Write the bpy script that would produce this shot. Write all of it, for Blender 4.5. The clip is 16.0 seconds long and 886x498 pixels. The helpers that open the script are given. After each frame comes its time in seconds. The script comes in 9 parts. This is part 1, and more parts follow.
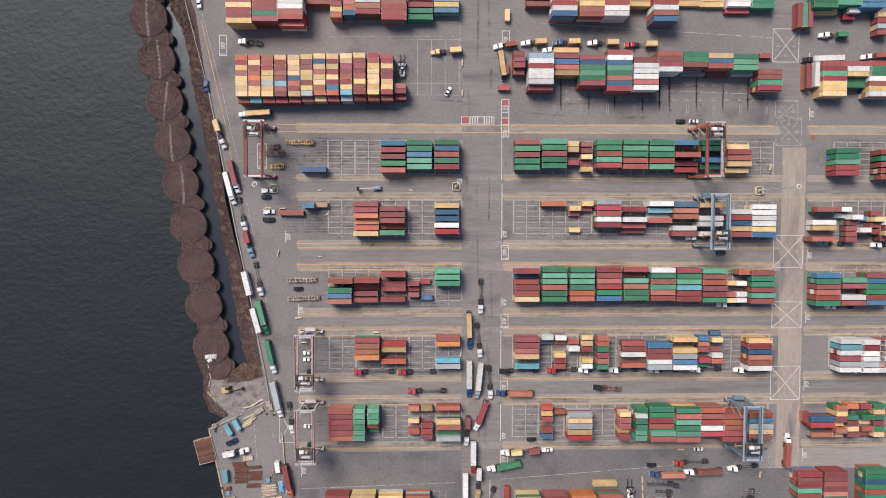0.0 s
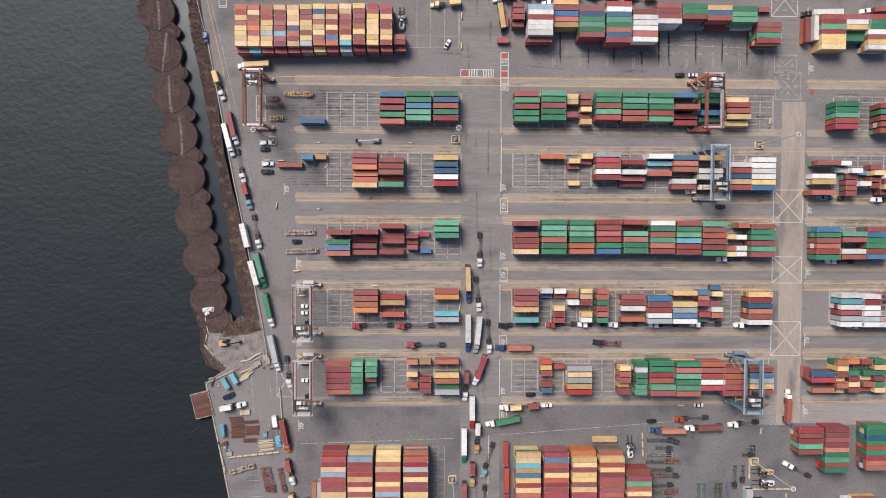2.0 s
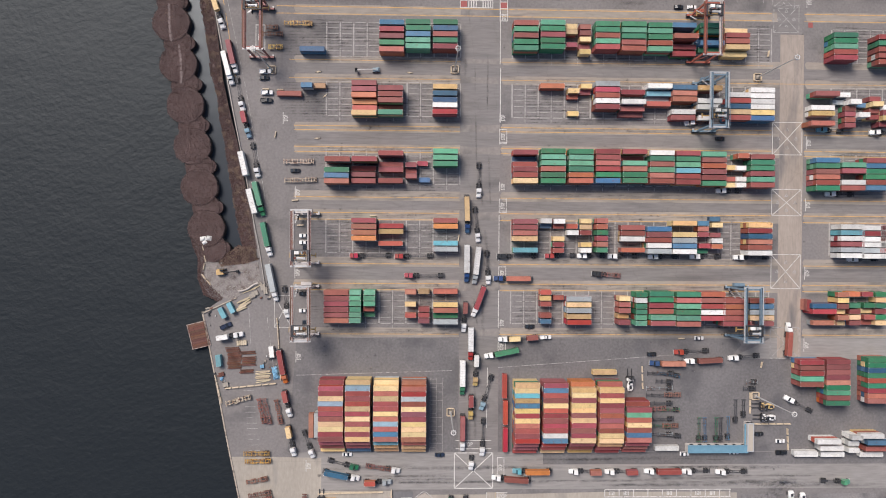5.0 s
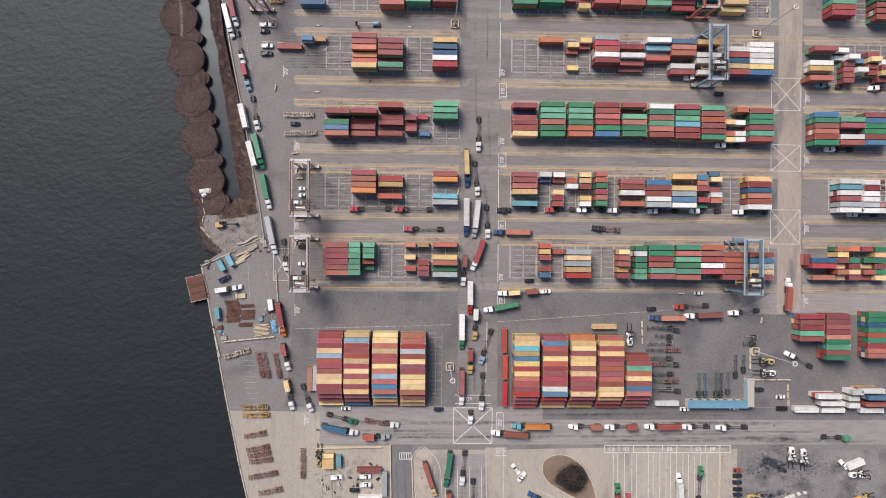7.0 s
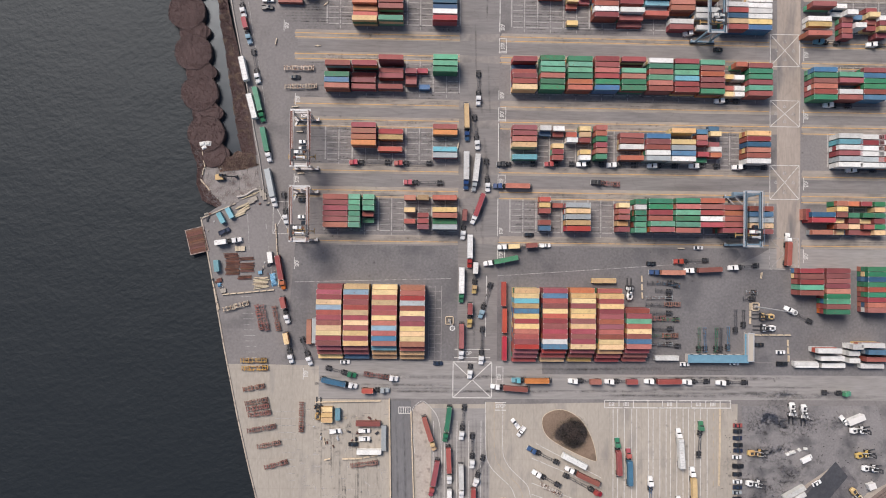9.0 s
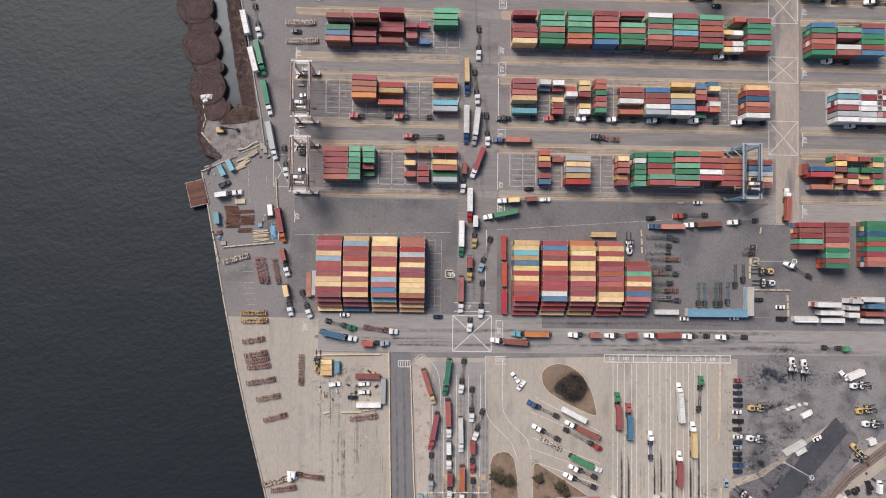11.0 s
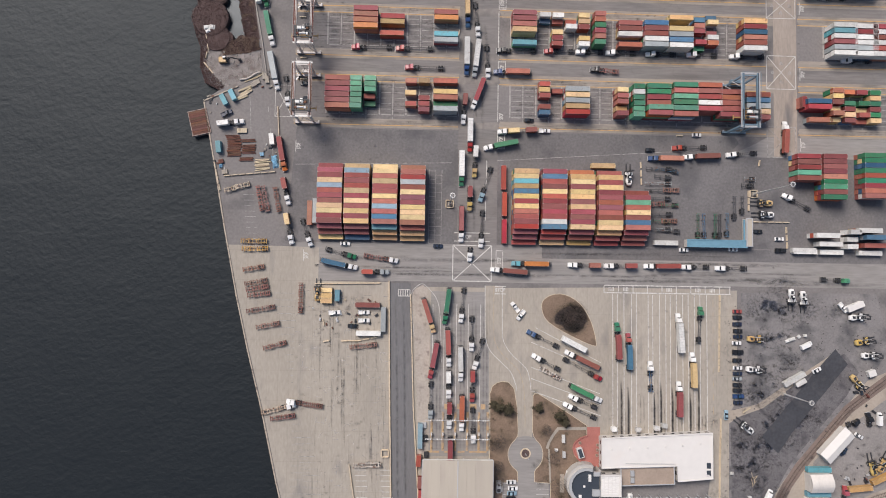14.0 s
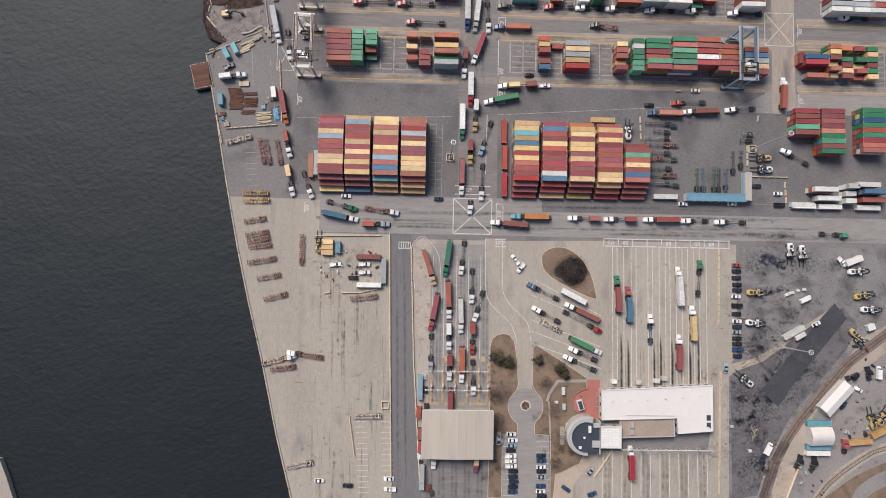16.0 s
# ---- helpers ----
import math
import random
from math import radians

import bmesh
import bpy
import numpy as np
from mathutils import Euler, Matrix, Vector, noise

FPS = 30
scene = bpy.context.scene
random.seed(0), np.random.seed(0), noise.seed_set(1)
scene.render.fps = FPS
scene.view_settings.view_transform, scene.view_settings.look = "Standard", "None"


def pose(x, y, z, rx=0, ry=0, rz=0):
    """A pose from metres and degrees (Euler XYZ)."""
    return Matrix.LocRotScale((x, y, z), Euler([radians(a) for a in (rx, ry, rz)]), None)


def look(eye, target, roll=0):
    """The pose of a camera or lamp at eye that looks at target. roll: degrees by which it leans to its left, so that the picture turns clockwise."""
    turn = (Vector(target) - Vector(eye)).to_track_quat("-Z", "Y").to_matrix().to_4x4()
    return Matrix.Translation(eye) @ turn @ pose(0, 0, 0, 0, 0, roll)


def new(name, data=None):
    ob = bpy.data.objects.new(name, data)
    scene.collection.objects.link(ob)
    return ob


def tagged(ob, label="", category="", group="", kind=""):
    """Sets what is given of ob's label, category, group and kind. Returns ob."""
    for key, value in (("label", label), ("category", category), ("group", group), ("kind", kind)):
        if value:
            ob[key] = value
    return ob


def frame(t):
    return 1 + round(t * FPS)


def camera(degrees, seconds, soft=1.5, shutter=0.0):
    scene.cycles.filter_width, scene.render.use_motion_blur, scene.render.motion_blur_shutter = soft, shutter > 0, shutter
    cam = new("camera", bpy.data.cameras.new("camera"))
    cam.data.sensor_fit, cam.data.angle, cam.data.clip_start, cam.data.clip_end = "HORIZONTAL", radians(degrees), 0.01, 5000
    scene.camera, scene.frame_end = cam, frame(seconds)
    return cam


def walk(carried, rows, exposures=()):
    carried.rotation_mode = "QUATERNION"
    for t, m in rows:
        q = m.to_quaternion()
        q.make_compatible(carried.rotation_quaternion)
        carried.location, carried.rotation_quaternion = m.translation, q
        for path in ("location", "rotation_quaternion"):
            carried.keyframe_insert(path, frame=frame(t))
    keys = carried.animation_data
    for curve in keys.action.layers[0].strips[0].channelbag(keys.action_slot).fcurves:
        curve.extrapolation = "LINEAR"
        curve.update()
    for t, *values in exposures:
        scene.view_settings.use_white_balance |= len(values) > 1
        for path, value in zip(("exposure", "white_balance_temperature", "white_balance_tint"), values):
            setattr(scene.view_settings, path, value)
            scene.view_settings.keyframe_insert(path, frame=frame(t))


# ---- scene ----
# ---- camera ----
cam = camera(73.7, 16.0, soft=1.0)


def flight(t):
    """The drone drifts south over the yard, looking down, at an almost steady height."""
    u = t / 16
    x = 1.545 * u - 1.640 * u ** 2 + 0.336 * u ** 3
    y = -206.513 * u + 7.832 * u ** 2 - 5.725 * u ** 3
    z = 282.38 - 1.748 * u
    tilt, lean, turn = -2.2104 + 5.4305 * u, 1.2269 + 0.5869 * u, 1.1521 * u
    return pose(x, y, z, 0, 0, turn) @ pose(0, 0, 0, tilt) @ pose(0, 0, 0, 0, -lean)


walk(cam, [(k * 0.5, flight(k * 0.5)) for k in range(33)], exposures=[(0.0, 0.53, 6600.0, 14.6), (7.0, 0.52, 6600.0, 14.6), (12.0, 0.44, 6600.0, 14.2), (16.0, 0.38, 6600.0, 13.8)])

# ---- light ----
SUN_UP, SUN_FROM = 50.0, 128.0  # elevation; bearing that the sun stands at, from +x towards +y
world = bpy.data.worlds.new("sky")
scene.world = world
world.use_nodes = True
wn = world.node_tree.nodes
sky = wn.new("ShaderNodeTexSky")
sky.sky_type = "NISHITA"
sky.sun_disc = False
sky.sun_elevation = radians(SUN_UP)
sky.sun_rotation = radians(90 - SUN_FROM)
sky.air_density, sky.dust_density, sky.ozone_density = 1.0, 1.6, 1.0
world.node_tree.links.new(sky.outputs[0], wn["Background"].inputs[0])
wn["Background"].inputs[1].default_value = 0.079
sun = new("sun", bpy.data.lights.new("sun", "SUN"))
sun.data.energy, sun.data.angle, sun.data.color = 2.9, radians(28), (1.0, 0.945, 0.88)
sun.matrix_world = look((0, 0, 0), (-math.cos(radians(SUN_FROM)) * math.cos(radians(SUN_UP)), -math.sin(radians(SUN_FROM)) * math.cos(radians(SUN_UP)), -math.sin(radians(SUN_UP))))

# ---- materials ----
MATS = {}


def surface(name, rgb, rough=0.6, metal=0.0, grain=1.0, big=0.05, vary=0.12, each=0.0, bump=0.0, stain=None, stain_at=0.6, stain_width=0.12, stain_scale=0.4, stretch=(1, 1, 1), spec=0.5, own=True, cracks=0.0, joints=None):
    """A worn surface: fine grain and broad patches, a stain colour in blotches, and a shift of value from object to object."""
    if name in MATS:
        return MATS[name]
    m = bpy.data.materials.new(name)
    m.use_nodes = True
    n, l = m.node_tree.nodes, m.node_tree.links
    b = n["Principled BSDF"]
    co = n.new("ShaderNodeTexCoord")
    mp = n.new("ShaderNodeMapping")
    mp.inputs["Scale"].default_value = stretch
    l.new(co.outputs["Object"], mp.inputs[0])
    add = mp.outputs[0]
    if each or own:
        info = n.new("ShaderNodeObjectInfo")
        sh = n.new("ShaderNodeVectorMath")
        sh.operation = "ADD"
        mul = n.new("ShaderNodeMath")
        mul.operation = "MULTIPLY"
        mul.inputs[1].default_value = 91.0 if own else 0.0
        l.new(info.outputs["Random"], mul.inputs[0])
        l.new(mp.outputs[0], sh.inputs[0])
        l.new(mul.outputs[0], sh.inputs[1])
        add = sh.outputs[0]
    fine = n.new("ShaderNodeTexNoise")
    fine.inputs["Scale"].default_value, fine.inputs["Detail"].default_value = grain, 6
    broad = n.new("ShaderNodeTexNoise")
    broad.inputs["Scale"].default_value, broad.inputs["Detail"].default_value = big, 5
    l.new(add, fine.inputs["Vector"])
    l.new(add, broad.inputs["Vector"])
    mix = n.new("ShaderNodeMath")
    mix.operation = "ADD"
    l.new(fine.outputs[0], mix.inputs[0])
    l.new(broad.outputs[0], mix.inputs[1])
    span = n.new("ShaderNodeMapRange")
    span.inputs[1].default_value, span.inputs[2].default_value = 0.65, 1.35
    span.inputs[3].default_value, span.inputs[4].default_value = 1 - vary, 1 + vary
    l.new(mix.outputs[0], span.inputs[0])
    val = span.outputs[0]
    if each:
        joined = n.new("ShaderNodeAttribute")
        joined.attribute_name = "vary"
        total = n.new("ShaderNodeMath")
        total.operation = "ADD"
        l.new(info.outputs["Random"], total.inputs[0])
        l.new(joined.outputs["Fac"], total.inputs[1])
        pick = n.new("ShaderNodeMath")
        pick.operation = "FRACT"
        l.new(total.outputs[0], pick.inputs[0])
        er = n.new("ShaderNodeMapRange")
        er.inputs[3].default_value, er.inputs[4].default_value = 1 - each, 1 + each
        l.new(pick.outputs[0], er.inputs[0])
        mm = n.new("ShaderNodeMath")
        mm.operation = "MULTIPLY"
        l.new(val, mm.inputs[0])
        l.new(er.outputs[0], mm.inputs[1])
        val = mm.outputs[0]
    hsv = n.new("ShaderNodeHueSaturation")
    hsv.inputs["Color"].default_value = (*rgb, 1)
    l.new(val, hsv.inputs["Value"])
    if each:
        hs = n.new("ShaderNodeMapRange")
        hs.inputs[3].default_value, hs.inputs[4].default_value = 0.9, 1.12
        wob = n.new("ShaderNodeMath")
        wob.operation = "FRACT"
        w7 = n.new("ShaderNodeMath")
        w7.operation = "MULTIPLY"
        w7.inputs[1].default_value = 7.31
        l.new(pick.outputs[0], w7.inputs[0])
        l.new(w7.outputs[0], wob.inputs[0])
        l.new(wob.outputs[0], hs.inputs[0])
        l.new(hs.outputs[0], hsv.inputs["Saturation"])
        w3 = n.new("ShaderNodeMath")
        w3.operation = "MULTIPLY"
        w3.inputs[1].default_value = 23.7
        l.new(pick.outputs[0], w3.inputs[0])
        w4 = n.new("ShaderNodeMath")
        w4.operation = "FRACT"
        l.new(w3.outputs[0], w4.inputs[0])
        hu = n.new("ShaderNodeMapRange")
        hu.inputs[3].default_value, hu.inputs[4].default_value = 0.486, 0.516
        l.new(w4.outputs[0], hu.inputs[0])
        l.new(hu.outputs[0], hsv.inputs["Hue"])
    col = hsv.outputs[0]
    if stain:
        st = n.new("ShaderNodeTexNoise")
        st.inputs["Scale"].default_value, st.inputs["Detail"].default_value = stain_scale, 8
        l.new(add, st.inputs["Vector"])
        sm = n.new("ShaderNodeMapRange")
        sm.inputs[1].default_value, sm.inputs[2].default_value = stain_at, stain_at + stain_width
        l.new(st.outputs[0], sm.inputs[0])
        mx = n.new("ShaderNodeMix")
        mx.data_type = "RGBA"
        l.new(sm.outputs[0], mx.inputs[0])
        l.new(col, mx.inputs[6])
        mx.inputs[7].default_value = (*stain, 1)
        col = mx.outputs[2]
    if each:
        # Pale corner castings, and long rails lightened as a painted edge highlight.
        wear = n.new("ShaderNodeAttribute")
        wear.attribute_name = "worn"
        rub = n.new("ShaderNodeMath")
        rub.operation = "MULTIPLY"
        l.new(wear.outputs["Fac"], rub.inputs[0])
        l.new(wob.outputs[0], rub.inputs[1])
        wx = n.new("ShaderNodeMix")
        wx.data_type = "RGBA"
        l.new(rub.outputs[0], wx.inputs[0])
        l.new(col, wx.inputs[6])
        wx.inputs[7].default_value = (0.62, 0.58, 0.53, 1)
        col = wx.outputs[2]
    if cracks or joints:
        if cracks:
            bend = n.new("ShaderNodeTexNoise")
            bend.inputs["Scale"].default_value, bend.inputs["Detail"].default_value = 0.25, 4
            l.new(co.outputs["Object"], bend.inputs["Vector"])
            ml = n.new("ShaderNodeVectorMath")
            ml.operation = "MULTIPLY_ADD"
            ml.inputs[1].default_value = (5, 5, 0)
            l.new(bend.outputs["Color"], ml.inputs[0])
            l.new(co.outputs["Object"], ml.inputs[2])
            vo = n.new("ShaderNodeTexVoronoi")
            vo.feature = "DISTANCE_TO_EDGE"
            vo.inputs["Scale"].default_value = cracks
            l.new(ml.outputs[0], vo.inputs["Vector"])
            gap, width = vo.outputs["Distance"], 0.3 * cracks
        else:
            br = n.new("ShaderNodeTexBrick")
            br.offset = 0.0
            br.inputs["Scale"].default_value = 1.0
            br.inputs["Brick Width"].default_value, br.inputs["Row Height"].default_value = joints
            br.inputs["Mortar Size"].default_value = 0.11
            br.inputs["Mortar Smooth"].default_value = 0.4
            br.inputs["Color1"].default_value = br.inputs["Color2"].default_value = (1, 1, 1, 1)
            br.inputs["Mortar"].default_value = (0, 0, 0, 1)
            l.new(co.outputs["Object"], br.inputs["Vector"])
            gap, width = br.outputs["Color"], 1.0
        cm = n.new("ShaderNodeMapRange")
        cm.inputs[1].default_value, cm.inputs[2].default_value = 0.0, width
        cm.inputs[3].default_value, cm.inputs[4].default_value = (0.92 if cracks else 0.88), 1.0
        l.new(gap, cm.inputs[0])
        cx = n.new("ShaderNodeMix")
        cx.data_type, cx.blend_type = "RGBA", "MULTIPLY"
        cx.inputs[0].default_value = 1.0
        l.new(col, cx.inputs[6])
        l.new(cm.outputs[0], cx.inputs[7])
        col = cx.outputs[2]
    l.new(col, b.inputs["Base Color"])
    b.inputs["Roughness"].default_value, b.inputs["Metallic"].default_value = rough, metal
    b.inputs["Specular IOR Level"].default_value = spec
    if bump:
        bp = n.new("ShaderNodeBump")
        bp.inputs["Strength"].default_value, bp.inputs["Distance"].default_value = bump, 0.05
        l.new(fine.outputs[0], bp.inputs["Height"])
        l.new(bp.outputs[0], b.inputs["Normal"])
    MATS[name] = m
    return m


RUST = (0.16, 0.07, 0.04)
PAINTS = {
    "r": (0.25, 0.066, 0.06), "m": (0.228, 0.066, 0.07), "R": (0.33, 0.05, 0.052), "o": (0.36, 0.115, 0.078), "O": (0.50, 0.17, 0.065),
    "t": (0.60, 0.415, 0.205), "T": (0.41, 0.25, 0.115), "Y": (0.55, 0.35, 0.10), "g": (0.035, 0.165, 0.085), "G": (0.105, 0.29, 0.18),
    "b": (0.06, 0.15, 0.25), "B": (0.035, 0.09, 0.155), "s": (0.25, 0.35, 0.41), "c": (0.13, 0.32, 0.37), "w": (0.60, 0.59, 0.555), "y": (0.33, 0.355, 0.355), "k": (0.03, 0.032, 0.036),
}
WORDS = {"r": "maroon", "m": "dull maroon", "R": "bright red", "o": "rust red", "O": "orange", "t": "tan", "T": "ochre", "Y": "yellow", "g": "dark green", "G": "light green",
         "b": "blue", "B": "navy blue", "s": "pale blue", "c": "turquoise", "w": "white", "y": "grey", "k": "black"}


def box_paint(c):
    return surface("container paint " + WORDS[c], PAINTS[c], rough=0.62, grain=1.6, big=0.25, vary=0.2, each=0.24, bump=0.1, stain=RUST, stain_at=0.6, stain_width=0.22, stain_scale=0.8, stretch=(1, 1, 1))


def car_paint(c):
    rgb = {"w": (0.74, 0.73, 0.70), "b": (0.03, 0.07, 0.15), "Y": (0.50, 0.345, 0.14), "B": (0.02, 0.03, 0.055), "k": (0.018, 0.019, 0.021)}.get(c, PAINTS[c])
    return surface("vehicle paint " + WORDS[c], rgb, rough=0.3, grain=3, big=0.6, vary=0.05, each=0.08)


ASPHALT = surface("asphalt", (0.196, 0.182, 0.174), rough=0.9, grain=0.9, big=0.03, vary=0.20, bump=0.15, stain=(0.085, 0.083, 0.084), stain_at=0.56, stain_width=0.22, stain_scale=0.045, own=False, spec=0.2, cracks=0.055)
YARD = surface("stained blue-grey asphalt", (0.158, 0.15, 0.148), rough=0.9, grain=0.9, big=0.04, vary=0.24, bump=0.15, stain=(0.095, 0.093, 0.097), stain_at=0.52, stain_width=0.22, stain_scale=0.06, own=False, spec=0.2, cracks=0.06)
LANE = surface("worn lane asphalt", (0.207, 0.193, 0.183), rough=0.9, grain=0.5, big=0.05, vary=0.22, bump=0.15, stain=(0.105, 0.10, 0.098), stain_at=0.55, stain_width=0.2, stain_scale=0.05, stretch=(0.25, 2.2, 1), own=False, spec=0.2, cracks=0.07)
RUNWAY = surface("runway concrete", (0.295, 0.260, 0.222), rough=0.9, grain=0.6, big=0.08, vary=0.20, bump=0.1, stain=(0.15, 0.14, 0.13), stain_at=0.56, stain_width=0.15, stain_scale=0.12, stretch=(0.35, 1.6, 1), own=False, spec=0.2)
RUNWAY_WORN = surface("worn runway concrete", (0.238, 0.217, 0.198), rough=0.9, grain=0.6, big=0.08, vary=0.18, bump=0.1, stain=(0.16, 0.15, 0.142), stain_at=0.5, stain_width=0.2, stain_scale=0.12, own=False, spec=0.2)
CROSS = surface("cross lane concrete", (0.322, 0.275, 0.233), rough=0.9, grain=0.6, big=0.06, vary=0.20, bump=0.1, stain=(0.16, 0.15, 0.145), stain_at=0.54, stain_width=0.2, stain_scale=0.08, stretch=(1.6, 0.35, 1), own=False, spec=0.2, cracks=0.09)
CONCRETE = surface("apron concrete", (0.350, 0.314, 0.264), rough=0.9, grain=0.8, big=0.04, vary=0.15, bump=0.1, stain=(0.22, 0.205, 0.19), stain_at=0.57, stain_width=0.2, stain_scale=0.09, stretch=(1.3, 0.45, 1), own=False, spec=0.2, joints=(5.2, 14.0))
PALE_ROAD = surface("pale worn road", (0.268, 0.252, 0.236), rough=0.9, grain=0.6, big=0.05, vary=0.2, bump=0.1, stain=(0.215, 0.203, 0.192), stain_at=0.55, stain_width=0.2, stain_scale=0.05, stretch=(0.25, 2.0, 1), own=False, spec=0.2)
ROAD = surface("dark road asphalt", (0.162, 0.158, 0.158), rough=0.9, grain=0.8, big=0.05, vary=0.14, bump=0.1, stain=(0.15, 0.145, 0.145), stain_at=0.56, stain_width=0.2, stain_scale=0.07, stretch=(1.8, 0.3, 1), own=False, spec=0.2, cracks=0.05)
DIRT = surface("oily gravel", (0.212, 0.200, 0.194), rough=0.95, grain=1.1, big=0.06, vary=0.22, bump=0.3, stain=(0.088, 0.087, 0.09), stain_at=0.49, stain_width=0.2, stain_scale=0.09, own=False, spec=0.2, cracks=0.05)
OILY = surface("oil-soaked ground", (0.142, 0.134, 0.135), rough=0.95, grain=1.2, big=0.09, vary=0.28, bump=0.3, stain=(0.085, 0.08, 0.084), stain_at=0.5, stain_width=0.16, stain_scale=0.2, own=False, spec=0.2, cracks=0.05)
BLACKTOP = surface("fresh blacktop", (0.058, 0.06, 0.067), rough=0.9, grain=0.8, big=0.1, vary=0.2, stain=(0.085, 0.083, 0.086), stain_at=0.56, stain_width=0.15, stain_scale=0.15, own=False, spec=0.2)
SAND = surface("sandy track", (0.36, 0.31, 0.255), rough=0.95, grain=0.8, big=0.07, vary=0.14, bump=0.2, stain=(0.24, 0.20, 0.17), stain_at=0.55, stain_width=0.2, stain_scale=0.1, own=False, spec=0.2)
GRASS = surface("dry winter grass", (0.208, 0.150, 0.110), rough=1.0, grain=1.4, big=0.12, vary=0.28, bump=0.4, stain=(0.125, 0.096, 0.070), stain_at=0.5, stain_width=0.22, stain_scale=0.16, own=False, spec=0.1)
NOSE_SAND = surface("gritty pale concrete", (0.385, 0.34, 0.292), rough=0.95, grain=1.0, big=0.1, vary=0.18, bump=0.2, stain=(0.25, 0.215, 0.19), stain_at=0.55, stain_width=0.15, stain_scale=0.3, own=False, spec=0.2)
GRIT = surface("grey grit", (0.250, 0.232, 0.218), rough=0.95, grain=1.1, big=0.06, vary=0.2, bump=0.3, stain=(0.14, 0.13, 0.125), stain_at=0.55, stain_width=0.2, stain_scale=0.12, own=False, spec=0.2)
HEAP = surface("tan sand", (0.41, 0.335, 0.265), rough=0.95, grain=0.9, big=0.12, vary=0.1, bump=0.2, own=False, spec=0.2)
BED = surface("brown track bed", (0.2, 0.152, 0.13), rough=0.95, grain=1.3, big=0.1, vary=0.22, bump=0.3, stain=(0.13, 0.105, 0.09), stain_at=0.52, stain_width=0.2, stain_scale=0.2, own=False, spec=0.2)
RUBBLE = surface("rubble", (0.255, 0.23, 0.215), rough=0.95, grain=0.9, big=0.12, vary=0.3, bump=0.6, stain=(0.15, 0.122, 0.11), stain_at=0.45, stain_width=0.2, stain_scale=0.3, own=False, spec=0.2)
SOIL = surface("brown bank soil", (0.1, 0.071, 0.066), rough=1.0, grain=1.2, big=0.2, vary=0.3, bump=0.5, own=False, spec=0.1)
WHITE_LINE = surface("worn white road paint", (0.56, 0.54, 0.50), rough=0.8, grain=1.5, big=0.2, vary=0.2, stain=(0.24, 0.22, 0.21), stain_at=0.52, stain_width=0.2, stain_scale=0.7, own=False)
FAINT_LINE = surface("faded white road paint", (0.36, 0.345, 0.325), rough=0.85, grain=1.5, big=0.2, vary=0.2, stain=(0.175, 0.168, 0.16), stain_at=0.46, stain_width=0.15, stain_scale=0.5, own=False)
SLOT_LINE = surface("rubbed pale slot paint", (0.345, 0.325, 0.302), rough=0.85, grain=1.5, big=0.2, vary=0.16, stain=(0.215, 0.20, 0.19), stain_at=0.5, stain_width=0.2, stain_scale=0.35, own=False)
YELLOW_LINE = surface("worn yellow road paint", (0.52, 0.32, 0.125), rough=0.8, grain=1.2, big=0.15, vary=0.2, stain=(0.27, 0.21, 0.15), stain_at=0.52, stain_width=0.2, stain_scale=0.35, own=False)
OCHRE = surface("worn ochre road paint", (0.44, 0.30, 0.17), rough=0.85, grain=1.2, big=0.2, vary=0.2, stain=(0.28, 0.235, 0.19), stain_at=0.48, stain_width=0.2, stain_scale=0.5, own=False)
YELLOW_FAINT = surface("faded yellow road paint", (0.42, 0.32, 0.20), rough=0.85, grain=1.2, big=0.2, vary=0.2, stain=(0.33, 0.29, 0.24), stain_at=0.48, stain_width=0.15, stain_scale=0.5, own=False)
RED_PATCH = surface("worn red road paint", (0.30, 0.09, 0.08), rough=0.85, grain=1.5, vary=0.2)
TYRE = surface("tyre rubber", (0.022, 0.022, 0.023), rough=0.85, grain=8, vary=0.2)
RIM = surface("wheel rim", (0.35, 0.35, 0.36), rough=0.4, metal=0.6, grain=8, vary=0.1)
FRAME_STEEL = surface("dark chassis steel", (0.035, 0.036, 0.04), rough=0.6, grain=4, vary=0.25, each=0.3)
GLASS = surface("dark window glass", (0.02, 0.025, 0.03), rough=0.08, grain=1, vary=0.05, spec=0.8)
GALV = surface("galvanised steel", (0.48, 0.48, 0.47), rough=0.5, metal=0.3, grain=2, vary=0.1)
BARRIER = surface("cream concrete barrier", (0.56, 0.46, 0.33), rough=0.85, grain=1.2, big=0.2, vary=0.15, stain=(0.33, 0.26, 0.19), stain_scale=0.5)
TIMBER = surface("pale sawn timber", (0.48, 0.40, 0.27), rough=0.8, grain=1.5, vary=0.2, each=0.15)
RUSTY = surface("rusty steel", (0.13, 0.058, 0.04), rough=0.85, grain=2, vary=0.3, each=0.2)
CRANE = {"w": surface("white crane paint", (0.50, 0.46, 0.43), rough=0.5, grain=0.8, vary=0.12, stain=(0.28, 0.12, 0.08), stain_at=0.58, stain_width=0.15, stain_scale=0.35),
         "d": surface("dull maroon crane paint", (0.24, 0.085, 0.075), rough=0.5, grain=0.8, vary=0.2, stain=(0.33, 0.27, 0.25), stain_at=0.56, stain_scale=0.4),
         "r": surface("red crane paint", (0.36, 0.10, 0.065), rough=0.5, grain=0.8, vary=0.15, stain=(0.3, 0.2, 0.17), stain_scale=0.4),
         "b": surface("blue crane paint", (0.145, 0.22, 0.275), rough=0.5, grain=0.8, vary=0.14, stain=(0.3, 0.33, 0.35), stain_scale=0.4)}


